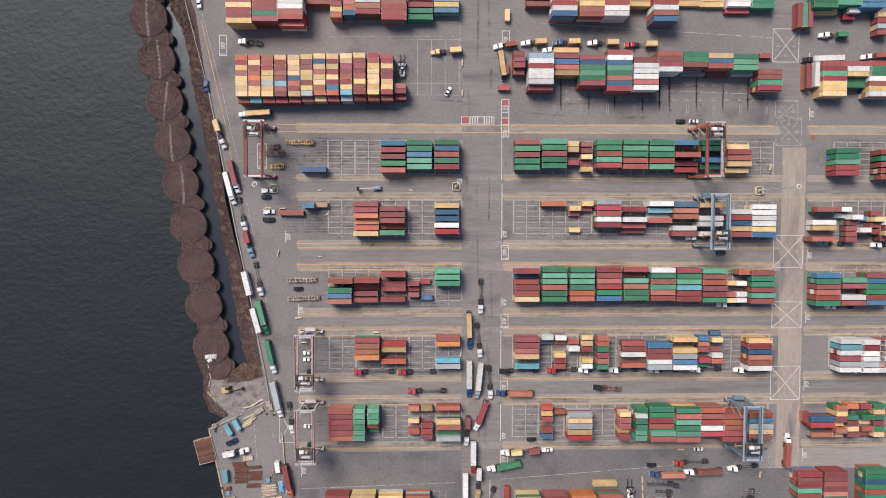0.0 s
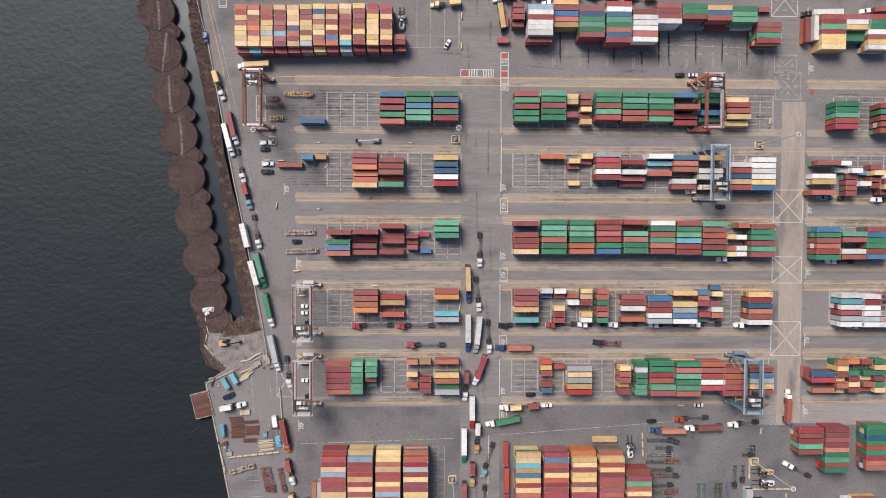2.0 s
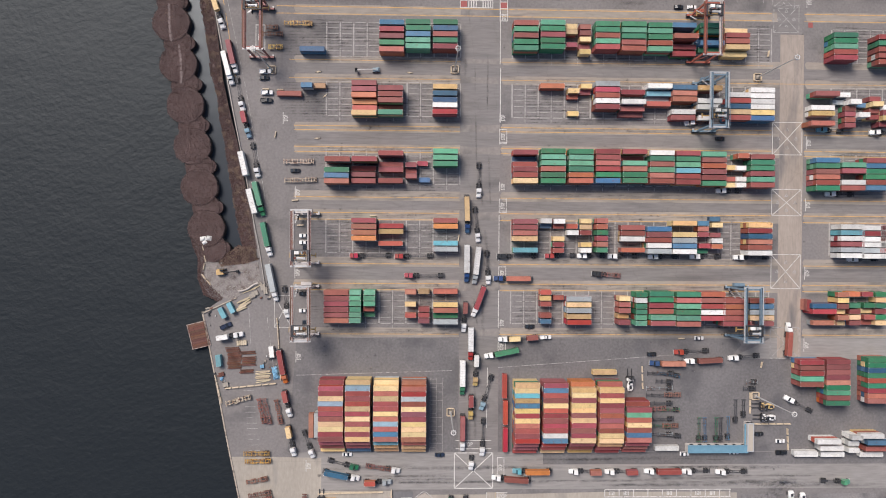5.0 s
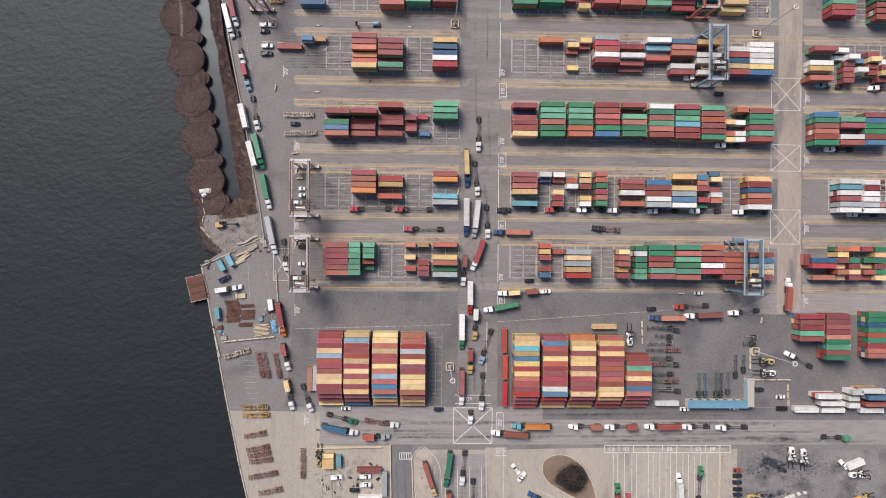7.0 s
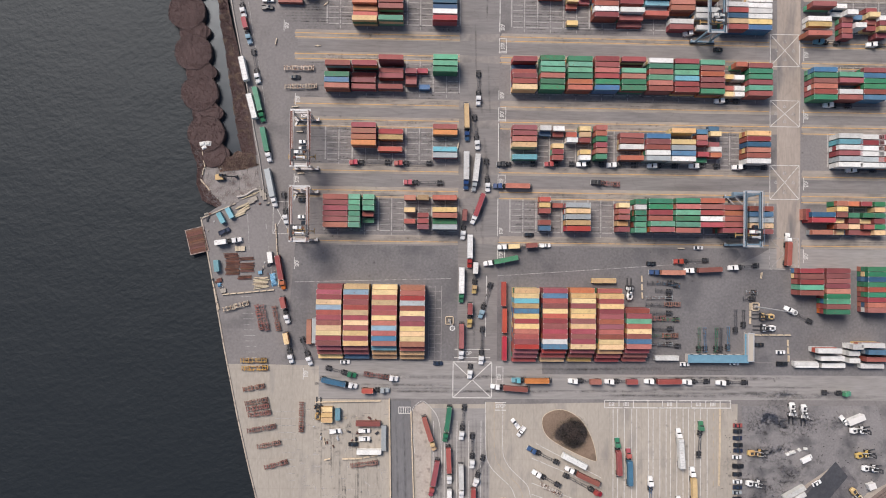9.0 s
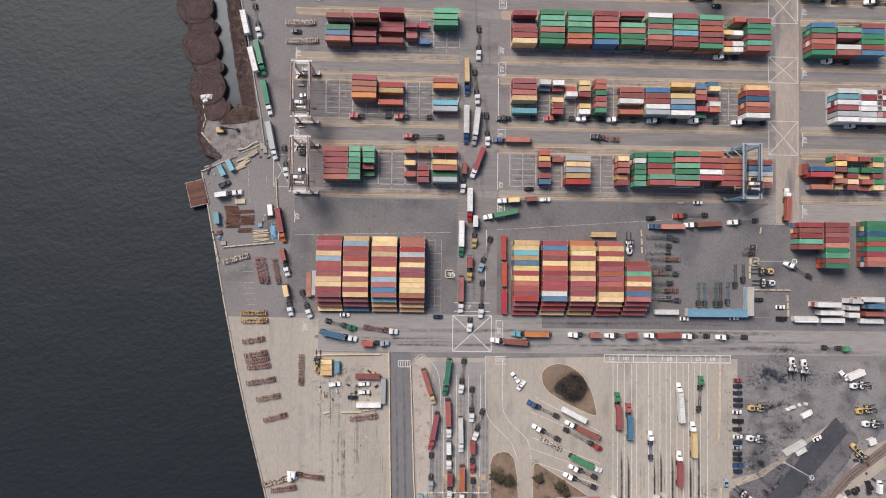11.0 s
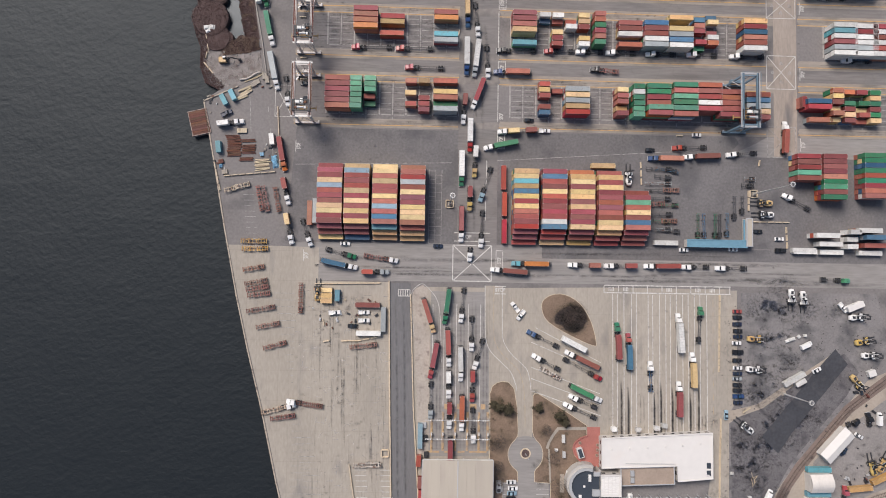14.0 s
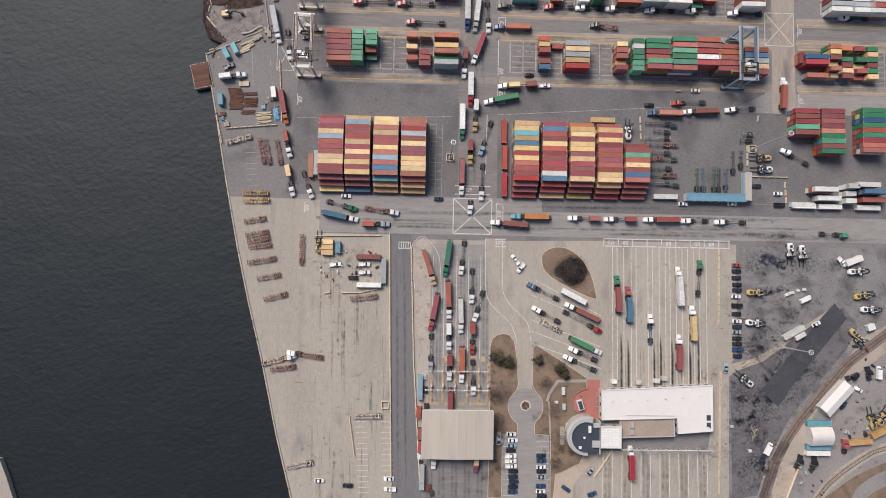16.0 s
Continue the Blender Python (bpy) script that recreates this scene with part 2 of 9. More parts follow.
def water_material(name, rough, base, waves):
    """Water with ripples; waves: noise scale and height of each."""
    m = bpy.data.materials.new(name)
    m.use_nodes = True
    n, l = m.node_tree.nodes, m.node_tree.links
    b = n["Principled BSDF"]
    b.inputs["Base Color"].default_value = (*base, 1)
    b.inputs["IOR"].default_value = 1.36
    b.inputs["Specular Tint"].default_value = (0.87, 0.95, 1.0, 1)
    co = n.new("ShaderNodeTexCoord")
    xyz = n.new("ShaderNodeSeparateXYZ")
    l.new(co.outputs["Object"], xyz.inputs[0])
    # Roughness falls slightly from south to north.
    rough_by_y = n.new("ShaderNodeMapRange")
    rough_by_y.inputs[1].default_value, rough_by_y.inputs[2].default_value = -200, 80
    rough_by_y.inputs[3].default_value, rough_by_y.inputs[4].default_value = rough + 0.02, rough
    l.new(xyz.outputs["Y"], rough_by_y.inputs[0])
    l.new(rough_by_y.outputs[0], b.inputs["Roughness"])
    mp = n.new("ShaderNodeMapping")
    mp.inputs["Rotation"].default_value = (0, 0, radians(-38))
    mp.inputs["Scale"].default_value = (1.0, 1.3, 1)
    l.new(co.outputs["Object"], mp.inputs[0])
    prev = None
    for scale, height in waves:
        t = n.new("ShaderNodeTexNoise")
        t.inputs["Scale"].default_value, t.inputs["Detail"].default_value = scale, 2
        l.new(mp.outputs[0], t.inputs["Vector"])
        bp = n.new("ShaderNodeBump")
        bp.inputs["Strength"].default_value, bp.inputs["Distance"].default_value = 1.0, height
        l.new(t.outputs[0], bp.inputs["Height"])
        if prev:
            l.new(prev.outputs[0], bp.inputs["Normal"])
        prev = bp
    l.new(prev.outputs[0], b.inputs["Normal"])
    return m


WATER = water_material("harbour water", 0.54, (0.0098, 0.0128, 0.0149), ((0.34, 0.24), (0.8, 0.07), (0.04, 0.45)))
CALM = water_material("calm canal water", 0.3, (0.026, 0.031, 0.037), ((0.2, 0.05), (0.03, 0.3)))


# ---- builders ----
CACHE = {}


def mesh(name, verts, faces, mats, slots=None, smooth=False):
    me = bpy.data.meshes.new(name)
    me.from_pydata(verts, [], faces)
    for m in mats:
        me.materials.append(m)
    if slots is not None:
        me.polygons.foreach_set("material_index", slots)
    if smooth:
        me.polygons.foreach_set("use_smooth", [True] * len(faces))
    me.update()
    return me


def add_box(v, f, x0, x1, y0, y1, z0, z1, taper=0.0, cut=0.0):
    """One box; taper pulls its top in by that many metres; cut chamfers the top edge."""
    k = len(v)
    if cut:
        rings = ((z0, 0.0), (z1 - cut, taper * 0.7), (z1, taper + cut))
    else:
        rings = ((z0, 0.0), (z1, taper))
    for z, d in rings:
        v += [(x0 + d, y0 + d, z), (x1 - d, y0 + d, z), (x1 - d, y1 - d, z), (x0 + d, y1 - d, z)]
    f.append((k + 3, k + 2, k + 1, k))
    for r in range(len(rings) - 1):
        a = k + 4 * r
        for i in range(4):
            j = (i + 1) % 4
            f.append((a + i, a + j, a + 4 + j, a + 4 + i))
    a = k + 4 * (len(rings) - 1)
    f.append((a, a + 1, a + 2, a + 3))


def boxes(name, items, mat, cut=0.0):
    v, f = [], []
    for it in items:
        add_box(v, f, *it, **({"cut": cut} if cut else {}))
    return mesh(name, v, f, [mat])


def tube(v, f, a, b, r, n=8, r2=None):
    a, b = Vector(a), Vector(b)
    q = (b - a).to_track_quat("Z", "Y").to_matrix()
    k = len(v)
    for p, rr in ((a, r), (b, r if r2 is None else r2)):
        for i in range(n):
            w = q @ Vector((math.cos(2 * math.pi * i / n) * rr, math.sin(2 * math.pi * i / n) * rr, 0))
            v.append(tuple(p + w))
    for i in range(n):
        j = (i + 1) % n
        f.append((k + i, k + j, k + n + j, k + n + i))
    f.append(tuple(range(k + n - 1, k - 1, -1)))
    f.append(tuple(range(k + n, k + 2 * n)))


def bars(name, ends, mat, n=8):
    v, f = [], []
    for e in ends:
        tube(v, f, *e, n=n)
    return mesh(name, v, f, [mat])


def part(name, me, parent, m=None, label=""):
    ob = new(name, me)
    ob.parent = parent
    if m is not None:
        ob.matrix_basis = m
    return tagged(ob, label) if label else ob


def thing(name, me, m, label, category, group="", kind=""):
    ob = new(name, me)
    ob.matrix_basis = m
    return tagged(ob, label, category, group, kind)


def slab(name, outline, z0, z1, mat, label, category="ground"):
    """A flat piece of ground with this plan."""
    bm = bmesh.new()
    top = [bm.verts.new((x, y, z1)) for x, y in outline]
    face = bm.faces.new(top)
    if face.normal.z < 0:
        face.normal_flip()
    ext = bmesh.ops.extrude_face_region(bm, geom=[face])
    for e in ext["geom"]:
        if isinstance(e, bmesh.types.BMVert):
            e.co.z = z1
    for vtx in top:
        vtx.co.z = z0
    bmesh.ops.recalc_face_normals(bm, faces=bm.faces)
    bmesh.ops.triangulate(bm, faces=[q for q in bm.faces if len(q.verts) > 4])
    me = bpy.data.meshes.new(name)
    bm.to_mesh(me)
    bm.free()
    me.materials.append(mat)
    return tagged(new(name, me), label, category, kind="structure")


def closed(pts, n=5):
    """A smooth closed line through a few corners."""
    out, k = [], len(pts)
    for i in range(k):
        p = [Vector(pts[(i + j - 1) % k]) for j in range(4)]
        for s in range(n):
            u = s / n
            q = 0.5 * (2 * p[1] + (p[2] - p[0]) * u + (2 * p[0] - 5 * p[1] + 4 * p[2] - p[3]) * u ** 2 + (3 * p[1] - p[0] - 3 * p[2] + p[3]) * u ** 3)
            out.append((q.x, q.y))
    return out


def bent(pts, n=4):
    """A smooth open line through a few points."""
    q = [pts[0]] + list(pts) + [pts[-1]]
    out = []
    for i in range(len(pts) - 1):
        a, p, r, s = (Vector(q[i + k]) for k in range(4))
        for j in range(n):
            u = j / n
            w = 0.5 * (2 * p + (r - a) * u + (2 * a - 5 * p + 4 * r - s) * u ** 2 + (3 * p - a - 3 * r + s) * u ** 3)
            out.append((w.x, w.y))
    return out + [tuple(pts[-1])]


def rect(x0, x1, y0, y1):
    return [(x0, y0), (x1, y0), (x1, y1), (x0, y1)]


def stripes(name, lines, z, mat, label):
    """Painted lines: ends and width each."""
    v, f = [], []
    for x0, y0, x1, y1, w in lines:
        d = Vector((x1 - x0, y1 - y0, 0)).normalized()
        s = Vector((-d.y, d.x, 0)) * (w / 2)
        k = len(v)
        v += [(x0 - s.x, y0 - s.y, z), (x1 - s.x, y1 - s.y, z), (x1 + s.x, y1 + s.y, z), (x0 + s.x, y0 + s.y, z)]
        f.append((k, k + 1, k + 2, k + 3))
    return tagged(new(name, mesh(name, v, f, [mat])), label, "road marking", kind="structure")


def lettering(text, x, y, turn, height, mat, z=0.06):
    cu = bpy.data.curves.new("lettering", "FONT")
    cu.body, cu.size, cu.align_x, cu.align_y, cu.fill_mode, cu.offset = text, height, "CENTER", "CENTER", "FRONT", 0.07
    cu.materials.append(mat)
    ob = new("road_lettering", cu)
    ob.matrix_basis = pose(x, y, z, 0, 0, turn) @ Matrix.Diagonal((0.62, 1.3, 1, 1) if turn else (0.9, 1.1, 1, 1))
    return tagged(ob, "white painted stop word on the asphalt", "road marking", kind="structure")


# ---- ground and water ----
COAST = [(-420, 1200), (-139, 180), (-115, 105), (-104, 61), (-93, 0), (-86.5, -32), (-82.8, -54), (-84.5, -66), (-88, -69.5), (-97, -70.5), (-104.5, -60), (-110.0, -66), (-107, -73), (-107, -82), (-104, -88.4), (-98.4, -91.6), (-106, -97), (-99.5, -129.7), (-94.2, -158), (-87.6, -190), (-81.9, -214), (-74.4, -242.6), (-66.7, -276), (-58.9, -305), (-15, -470), (120, -1000), (120, -2600)]
slab("ground", COAST + [(2600, -2600), (2600, 1200)], -4.0, 0.0, ASPHALT, "grey patched asphalt of the container yard, stained by tyres")
v = [(-2600, -2600, -2.2), (900, -2600, -2.2), (900, 2600, -2.2), (-2600, 2600, -2.2)]
tagged(new("water", mesh("water", v, [(0, 1, 2, 3)], [WATER])), "dark rippled harbour water", "water", kind="structure")
v = [(-141, 190, -2.18), (-136.5, 133, -2.18), (-105, -66, -2.18), (-80, -66, -2.18), (-92, 0, -2.18), (-103, 61, -2.18), (-114, 105, -2.18), (-138, 190, -2.18)]
tagged(new("canal_water", mesh("canal_water", v, [tuple(range(8))], [CALM])), "calm slate-grey canal water behind the breakwater", "water", kind="structure")
slab("far_pier", [(-191.5, -288.2), (-187.9, -296.5), (-184.4, -305.8), (-190, -345), (-260, -345), (-260, -283)], -4, 0.3, CONCRETE, "pale concrete corner of a neighbouring pier", "pier")

# lighter and darker pavements laid on the yard
for a, b in ((24.8, 21.4), (16.2, 12.0), (-6.6, -11.2), (-17.0, -21.6), (-39.0, -43.6), (-48.0, -53.2), (-70.4, -75.0), (-81.2, -86.8), (-104.0, -108.4), (48.8, 44.0)):
    for x0, x1 in ((-64, 15.2), (34.2, 169.5), (181.2, 420)):
        m = (a + b) / 2
        slab("runway", [(x0 + 1.5, b), (x1, b), (x1, a), (x0 + 1.0, a), (x0 + 0.2, m + 0.6), (x0 + 0.8, m - 0.8)], -0.3, 0.02, RUNWAY, "beige concrete crane runway with tyre wear", "pavement")
    slab("runway_crossing", [(15.0, b + 0.4), (24, b + 0.7), (34.3, b + 0.2), (34.3, a - 0.3), (25, a - 0.9), (15.0, a - 0.3)], -0.3, 0.035, RUNWAY_WORN, "worn beige crane runway crossing the lane", "pavement")
for a, b in ((21.4, 16.2), (-11.2, -17.0), (-43.6, -48.0), (-75.0, -81.2)):
    for x0, x1 in ((-62, 15.2), (34.2, 165.5), (181.2, 420)):
        slab("truck_lane", rect(x0, x1, b, a), -0.3, 0.012, LANE, "grey truck lane asphalt between crane runways", "road")
slab("stack_yard", [(-66, -163.4), (15.2, -163.4), (15.2, -109), (-62, -109)], -0.3, 0.008, YARD, "dark blue-grey asphalt under the tall stacks", "pavement")
slab("stack_yard", [(34.2, -163.4), (420, -163.4), (420, -118.7), (146, -118.7), (152, -112), (150, -109), (34.2, -109)], -0.3, 0.008, YARD, "dark blue-grey asphalt under the tall stacks", "pavement")
slab("cross_lane", rect(169.4, 181.0, -118, 38), -0.3, 0.03, CROSS, "beige concrete cross lane between the yard blocks", "road")
slab("north_cross_lane", [(168.5, 38.1), (180, 38.1), (176.5, 120), (161, 120)], -0.3, 0.03, LANE, "grey asphalt cross lane between the northern blocks", "road")
slab("middle_lane", rect(15.3, 34.1, -164, 130), -0.3, 0.03, LANE, "grey asphalt cross lane with waiting trucks", "road")
slab("south_road", rect(-62, 900, -181.5, -163.6), -0.3, 0.034, PALE_ROAD, "long grey asphalt road below the tall stacks", "road")
slab("south_road_edge", rect(56, 900, -169.6, -163.7), -0.3, 0.037, YARD, "dark blue-grey strip along the stack side of the south road", "road")
slab("pale_yard", [(146, -118.6), (160, -112), (166, -108.6), (420, -108.6), (420, -118.6)], -0.3, 0.026, PALE_ROAD, "pale worn concrete beside the cross lane", "pavement")
slab("quay_apron", [(-66.3, -276), (-74.0, -242.6), (-81.5, -214), (-87.2, -190), (-92.4, -165.6), (-75, -165.7), (-50, -166.2), (-50, -181.9), (-16.4, -182.0), (-15.2, -242), (-13.2, -306), (-8, -520), (-26, -430), (-58.4, -305)], -0.3, 0.04, CONCRETE, "pale worn concrete quay apron", "pavement")
slab("gate_road", [(-16.2, -182.5), (-6.4, -182.5), (-4.2, -235), (0.7, -305), (4, -520), (-8, -520), (-12.4, -305), (-14.8, -242)], -0.3, 0.043, ROAD, "dark asphalt road beside the quay apron", "road")
slab("gate_plaza", [(-6, -190), (-2.6, -184), (2.6, -184), (36, -184), (86, -183), (147.5, -183), (142, -252), (84, -253), (60, -246), (52, -240), (38, -240), (31.8, -300), (0.8, -300), (-3.8, -243)], -0.3, 0.046, CONCRETE, "pale concrete truck plaza with lane lines", "pavement")
slab("gate_nose", [(-4.2, -207), (-5.7, -191.5), (-5.4, -186.8), (-3.9, -184.8), (-0.7, -183.0), (1.6, -185.2), (2.6, -195), (3.0, -215), (3.2, -238), (2.0, -262), (-1.6, -262), (-2.6, -240)], -0.3, 0.0505, NOSE_SAND, "pale gritty concrete nose beside the gate lanes", "pavement")
slab("plaza_lanes", rect(3.4, 31.3, -263, -186), -0.3, 0.053, PALE_ROAD, "worn concrete gate lanes", "road")
slab("exit_lanes", [(84, -282), (137, -281.6), (141, -520), (60, -520), (61, -304), (78, -288)], -0.3, 0.05, CONCRETE, "pale concrete exit lanes", "pavement")
slab("inbound_lanes", rect(0.9, 33, -520, -283), -0.3, 0.05, LANE, "grey asphalt lanes behind the canopy", "road")
slab("car_park", [(38.3, -275), (60.2, -275), (60.8, -520), (38.3, -520)], -0.3, 0.055, PALE_ROAD, "grey car park asphalt with bays", "road")
slab("equipment_yard", [(152.5, -184.5), (219, -184), (226, -210), (204.5, -239), (193, -252.5), (179, -268.5), (168, -287), (161, -306), (145.5, -306), (146.0, -244), (152.5, -238)], -0.3, 0.03, DIRT, "oil-stained dark gravel equipment yard", "ground")
slab("oily_ground", [(152.4, -241), (160, -238.4), (181, -225), (203, -213), (210, -222), (204, -233), (189.5, -249.6), (176.3, -265.2), (164, -286), (159.6, -302), (147.4, -304), (147.2, -247)], -0.3, 0.034, OILY, "dark oil-soaked ground round the blacktop", "ground")
slab("blacktop_patch", [(162.2, -252.7), (166, -256.8), (170, -260.6), (171.6, -258.6), (176.4, -251.5), (190, -235.3), (204.6, -218.1), (198.6, -210.9), (187.8, -222.4), (176.6, -236.0), (170.4, -243.2)], -0.3, 0.07, BLACKTOP, "fresh dark blacktop patch", "pavement")
slab("sand_track", [(146, -241), (160, -237.6), (180, -224.5), (197, -213.2), (197.4, -214.2), (180.5, -226.6), (163, -239.3), (150, -244), (146, -247)], -0.3, 0.055, SAND, "sandy strip beside the equipment yard", "ground")
slab("rail_verge", [(165.5, -303.3), (171.9, -289.7), (178.9, -284.9), (184.9, -281.6), (184.0, -275.0), (187.4, -264.4), (198.7, -252.2), (223.6, -234.4)][:-1] + [(224, -234), (420, -152), (420, -132), (214, -226)] + [(201.7, -240.1), (190.4, -252.3), (179.2, -264.5), (169.4, -277.8), (162.3, -293.7), (160.3, -303.4)] + [(150, -520), (158, -520)], -0.3, 0.045, SAND, "pale sandy railway verge", "ground")
slab("sand_heap_floor", closed([(166.8, -303.3), (168.3, -294.9), (171.9, -289.7), (176.9, -287.8), (177.7, -290.9), (175.9, -297.5), (173.1, -303.8)]), -0.3, 0.06, HEAP, "smooth tan sand spread beside the track", "ground")
slab("workshop_yard", [(164, -306), (171, -290), (182, -270), (198, -253), (214, -241), (230, -229), (420, -150), (420, -520), (160, -520)], -0.3, 0.036, GRIT, "brown gravel workshop yard", "ground")
slab("dry_field", [(186, -309), (193, -301), (204, -292.5), (214, -286.5), (224, -283), (420, -206), (420, -520), (176, -520)], -0.3, 0.05, GRIT, "grey gravel beyond the second track", "ground")
slab("brown_bank", closed([(190.8, -304.2), (197.2, -299.4), (204.7, -294.1), (214.5, -289.3), (225.6, -285.2), (226.1, -288.1), (215.8, -292.7), (208.2, -297.8), (203.2, -304.1)]), -0.3, 0.064, GRASS, "brown dry bank beside the second track", "ground")
slab("brown_bank", closed([(210.0, -305.7), (215.6, -300.4), (226.7, -295.8), (226.7, -299.2), (218.5, -305.6)]), -0.3, 0.064, GRASS, "brown dry bank beside the second track", "ground")
slab("verge_strip", [(142.6, -183.5), (150.5, -183.5), (150.5, -236), (146.4, -242), (146.0, -304), (146, -520), (134, -520), (135.6, -304), (135.9, -281), (137.6, -270), (137.8, -252), (142.2, -250)], -0.3, 0.052, CONCRETE, "pale worn strip under the parked cars", "ground")

# ---- coast: bank, breakwater cells, quay edge ----
rng = random.Random(5)


def along(pts, step):
    """Points every so many metres along a line."""
    out = []
    for (x0, y0), (x1, y1) in zip(pts, pts[1:]):
        n = max(1, int(math.hypot(x1 - x0, y1 - y0) / step))
        out += [(x0 + (x1 - x0) * i / n, y0 + (y1 - y0) * i / n) for i in range(n)]
    return out


def tufts(name, spots, mat, label, size=(0.5, 1.3), blades=9, category="shrub"):
    """Low winter shrubs: sprays of thin twigs leaning out of each root."""
    v, f = [], []
    for x, y, z in spots:
        s = rng.uniform(*size)
        for _ in range(blades):
            a, lean, h = rng.uniform(0, 6.283), rng.uniform(0.3, 1.1), s * rng.uniform(0.2, 0.5)
            dx, dy = math.cos(a) * lean * s, math.sin(a) * lean * s
            w = 0.05 + 0.07 * s
            px, py = -math.sin(a) * w, math.cos(a) * w
            k = len(v)
            v += [(x + px * 0.4, y + py * 0.4, z - 0.1), (x - px * 0.4, y - py * 0.4, z - 0.1), (x + dx * 0.6 - px, y + dy * 0.6 - py, z + h * 0.8), (x + dx, y + dy, z + h), (x + dx * 0.6 + px, y + dy * 0.6 + py, z + h * 0.8)]
            f.append((k, k + 1, k + 2, k + 3, k + 4))
    return tagged(new(name, mesh(name, v, f, [mat])), label, category, kind="stuff")


TWIG = surface("bare brown twigs", (0.138, 0.086, 0.078), rough=1.0, grain=0.8, big=0.06, vary=0.18, own=False, spec=0.1)
TWIG_PALE = surface("ochre reeds", (0.275, 0.2, 0.155), rough=1.0, grain=0.8, big=0.15, vary=0.35, own=False, spec=0.1, stain=(0.14, 0.1, 0.088), stain_at=0.5, stain_width=0.15, stain_scale=0.2)
PILE = surface("dark sheet piling", (0.045, 0.034, 0.03), rough=0.8, grain=2, vary=0.3)
CELLS = [(-131.0 + 3.34 * i, 96.6 - 19.24 * i) for i in range(-5, 9)]
TWIG_GREY = surface("grey winter scrub", (0.205, 0.152, 0.140), rough=1.0, grain=0.8, big=0.08, vary=0.3, own=False, spec=0.1)
TRODDEN = surface("trodden pale earth", (0.20, 0.16, 0.15), rough=1.0, grain=1.0, big=0.3, vary=0.3, own=False, spec=0.1)
breakwater = new("breakwater")
tagged(breakwater, "breakwater of round sheet-pile cells overgrown with brown shrubs", "breakwater", kind="structure")
spots, grey_spots, ochre_spots = [], [], []
for i, (cx, cy) in enumerate(CELLS):
    for r, ox, oy, top in ((8.7, 0, 0, 0.9), (6.5, 3.1, -9.5, 0.6), (3.1, 8.0, -9.3, 0.3)):
        v, f = [], []
        n = 28
        for z, k in ((-5, 1.0), (top - 0.25, 1.0), (top, 0.97), (top + 0.1, 0.5)):
            v += [(cx + ox + r * k * math.cos(2 * math.pi * j / n) * (1 + 0.02 * math.sin(5 * j + i)), cy + oy + r * k * math.sin(2 * math.pi * j / n), z) for j in range(n)]
        for q in range(3):
            f += [(q * n + j, q * n + (j + 1) % n, q * n + n + (j + 1) % n, q * n + n + j) for j in range(n)]
        f.append(tuple(range(3 * n, 4 * n)))
        part("cell", mesh("cell", v, f, [PILE, SOIL], [0] * n + [1] * (2 * n + 1)), breakwater)
        for _ in range(int(r * r * 21.0)):
            a, d = rng.uniform(0, 6.283), r * math.sqrt(rng.random()) * rng.uniform(0.98, 1.06)
            x, y = cx + ox + d * math.cos(a), cy + oy + d * math.sin(a)
            patch = noise.noise((x * 0.16, y * 0.16, 3.0))
            worn = noise.noise((x * 0.5, y * 0.12, 8.0))
            if 4 < i < 10 and abs(x - cx - 0.4 - 1.2 * math.sin(y * 0.11)) < 0.8 and worn > 0.0 and rng.random() < 0.85:
                continue
            rim = d > 0.86 * r
            if rim and rng.random() < 0.45 or patch > 0.32 and rng.random() < 0.4:
                grey_spots.append((x, y, top + 0.1))
            elif patch < -0.3 and i < 10 and rng.random() < 0.5:
                ochre_spots.append((x, y, top + 0.1))
            else:
                spots.append((x, y, top + 0.1))
    if 4 < i < 10:
        for q in range(9):
            y = cy + 8.0 - 2.0 * q
            x = cx + 0.4 + 1.2 * math.sin(y * 0.11)
            part("bare_patch", mesh("bare_patch", [(x + rng.uniform(0.3, 0.8) * math.cos(k * 0.785), y + rng.uniform(0.6, 1.5) * math.sin(k * 0.785), 1.04) for k in range(8)], [tuple(range(8))], [TRODDEN]), breakwater)
tufts("breakwater_shrubs", spots, TWIG, "dense bare brown shrubs on the breakwater", (0.12, 0.3), 7)
tufts("breakwater_scrub", grey_spots, TWIG_GREY, "pale grey winter scrub along the rims of the breakwater", (0.14, 0.36), 7)
tufts("breakwater_reeds", ochre_spots, TWIG_PALE, "ochre reeds in patches on the breakwater", (0.14, 0.36), 7)
WATERSIDE = [(-150, 190), (-128, 118), (-120.2, 99.7), (-115.9, 92.0), (-113.2, 80.2), (-111.6, 65.9), (-108.6, 52.7), (-106.1, 39.6), (-103.9, 26.3), (-102.7, 15.7), (-99.7, 5.1), (-98.5, -5.6), (-96.2, -16.3), (-94.7, -27.0), (-93.0, -37.8), (-91.2, -48.6), (-89.2, -59.5), (-87.1, -67.5)]
ROADSIDE = [(-139, 190), (-114.5, 112), (-109.8, 99.8), (-106.9, 79.0), (-105.2, 65.9), (-102.5, 52.8), (-99.8, 34.3), (-97.2, 13.1), (-93.2, -5.6), (-90.3, -16.3), (-88.1, -29.7), (-84.5, -45.9), (-82.2, -59.5), (-79.9, -72.0)]


def across(line, y):
    """The x at which a line that runs south passes y."""
    for (x0, y0), (x1, y1) in zip(line, line[1:]):
        if y0 >= y >= y1:
            return x0 + (x1 - x0) * (y0 - y) / (y0 - y1)
    return line[-1][0]


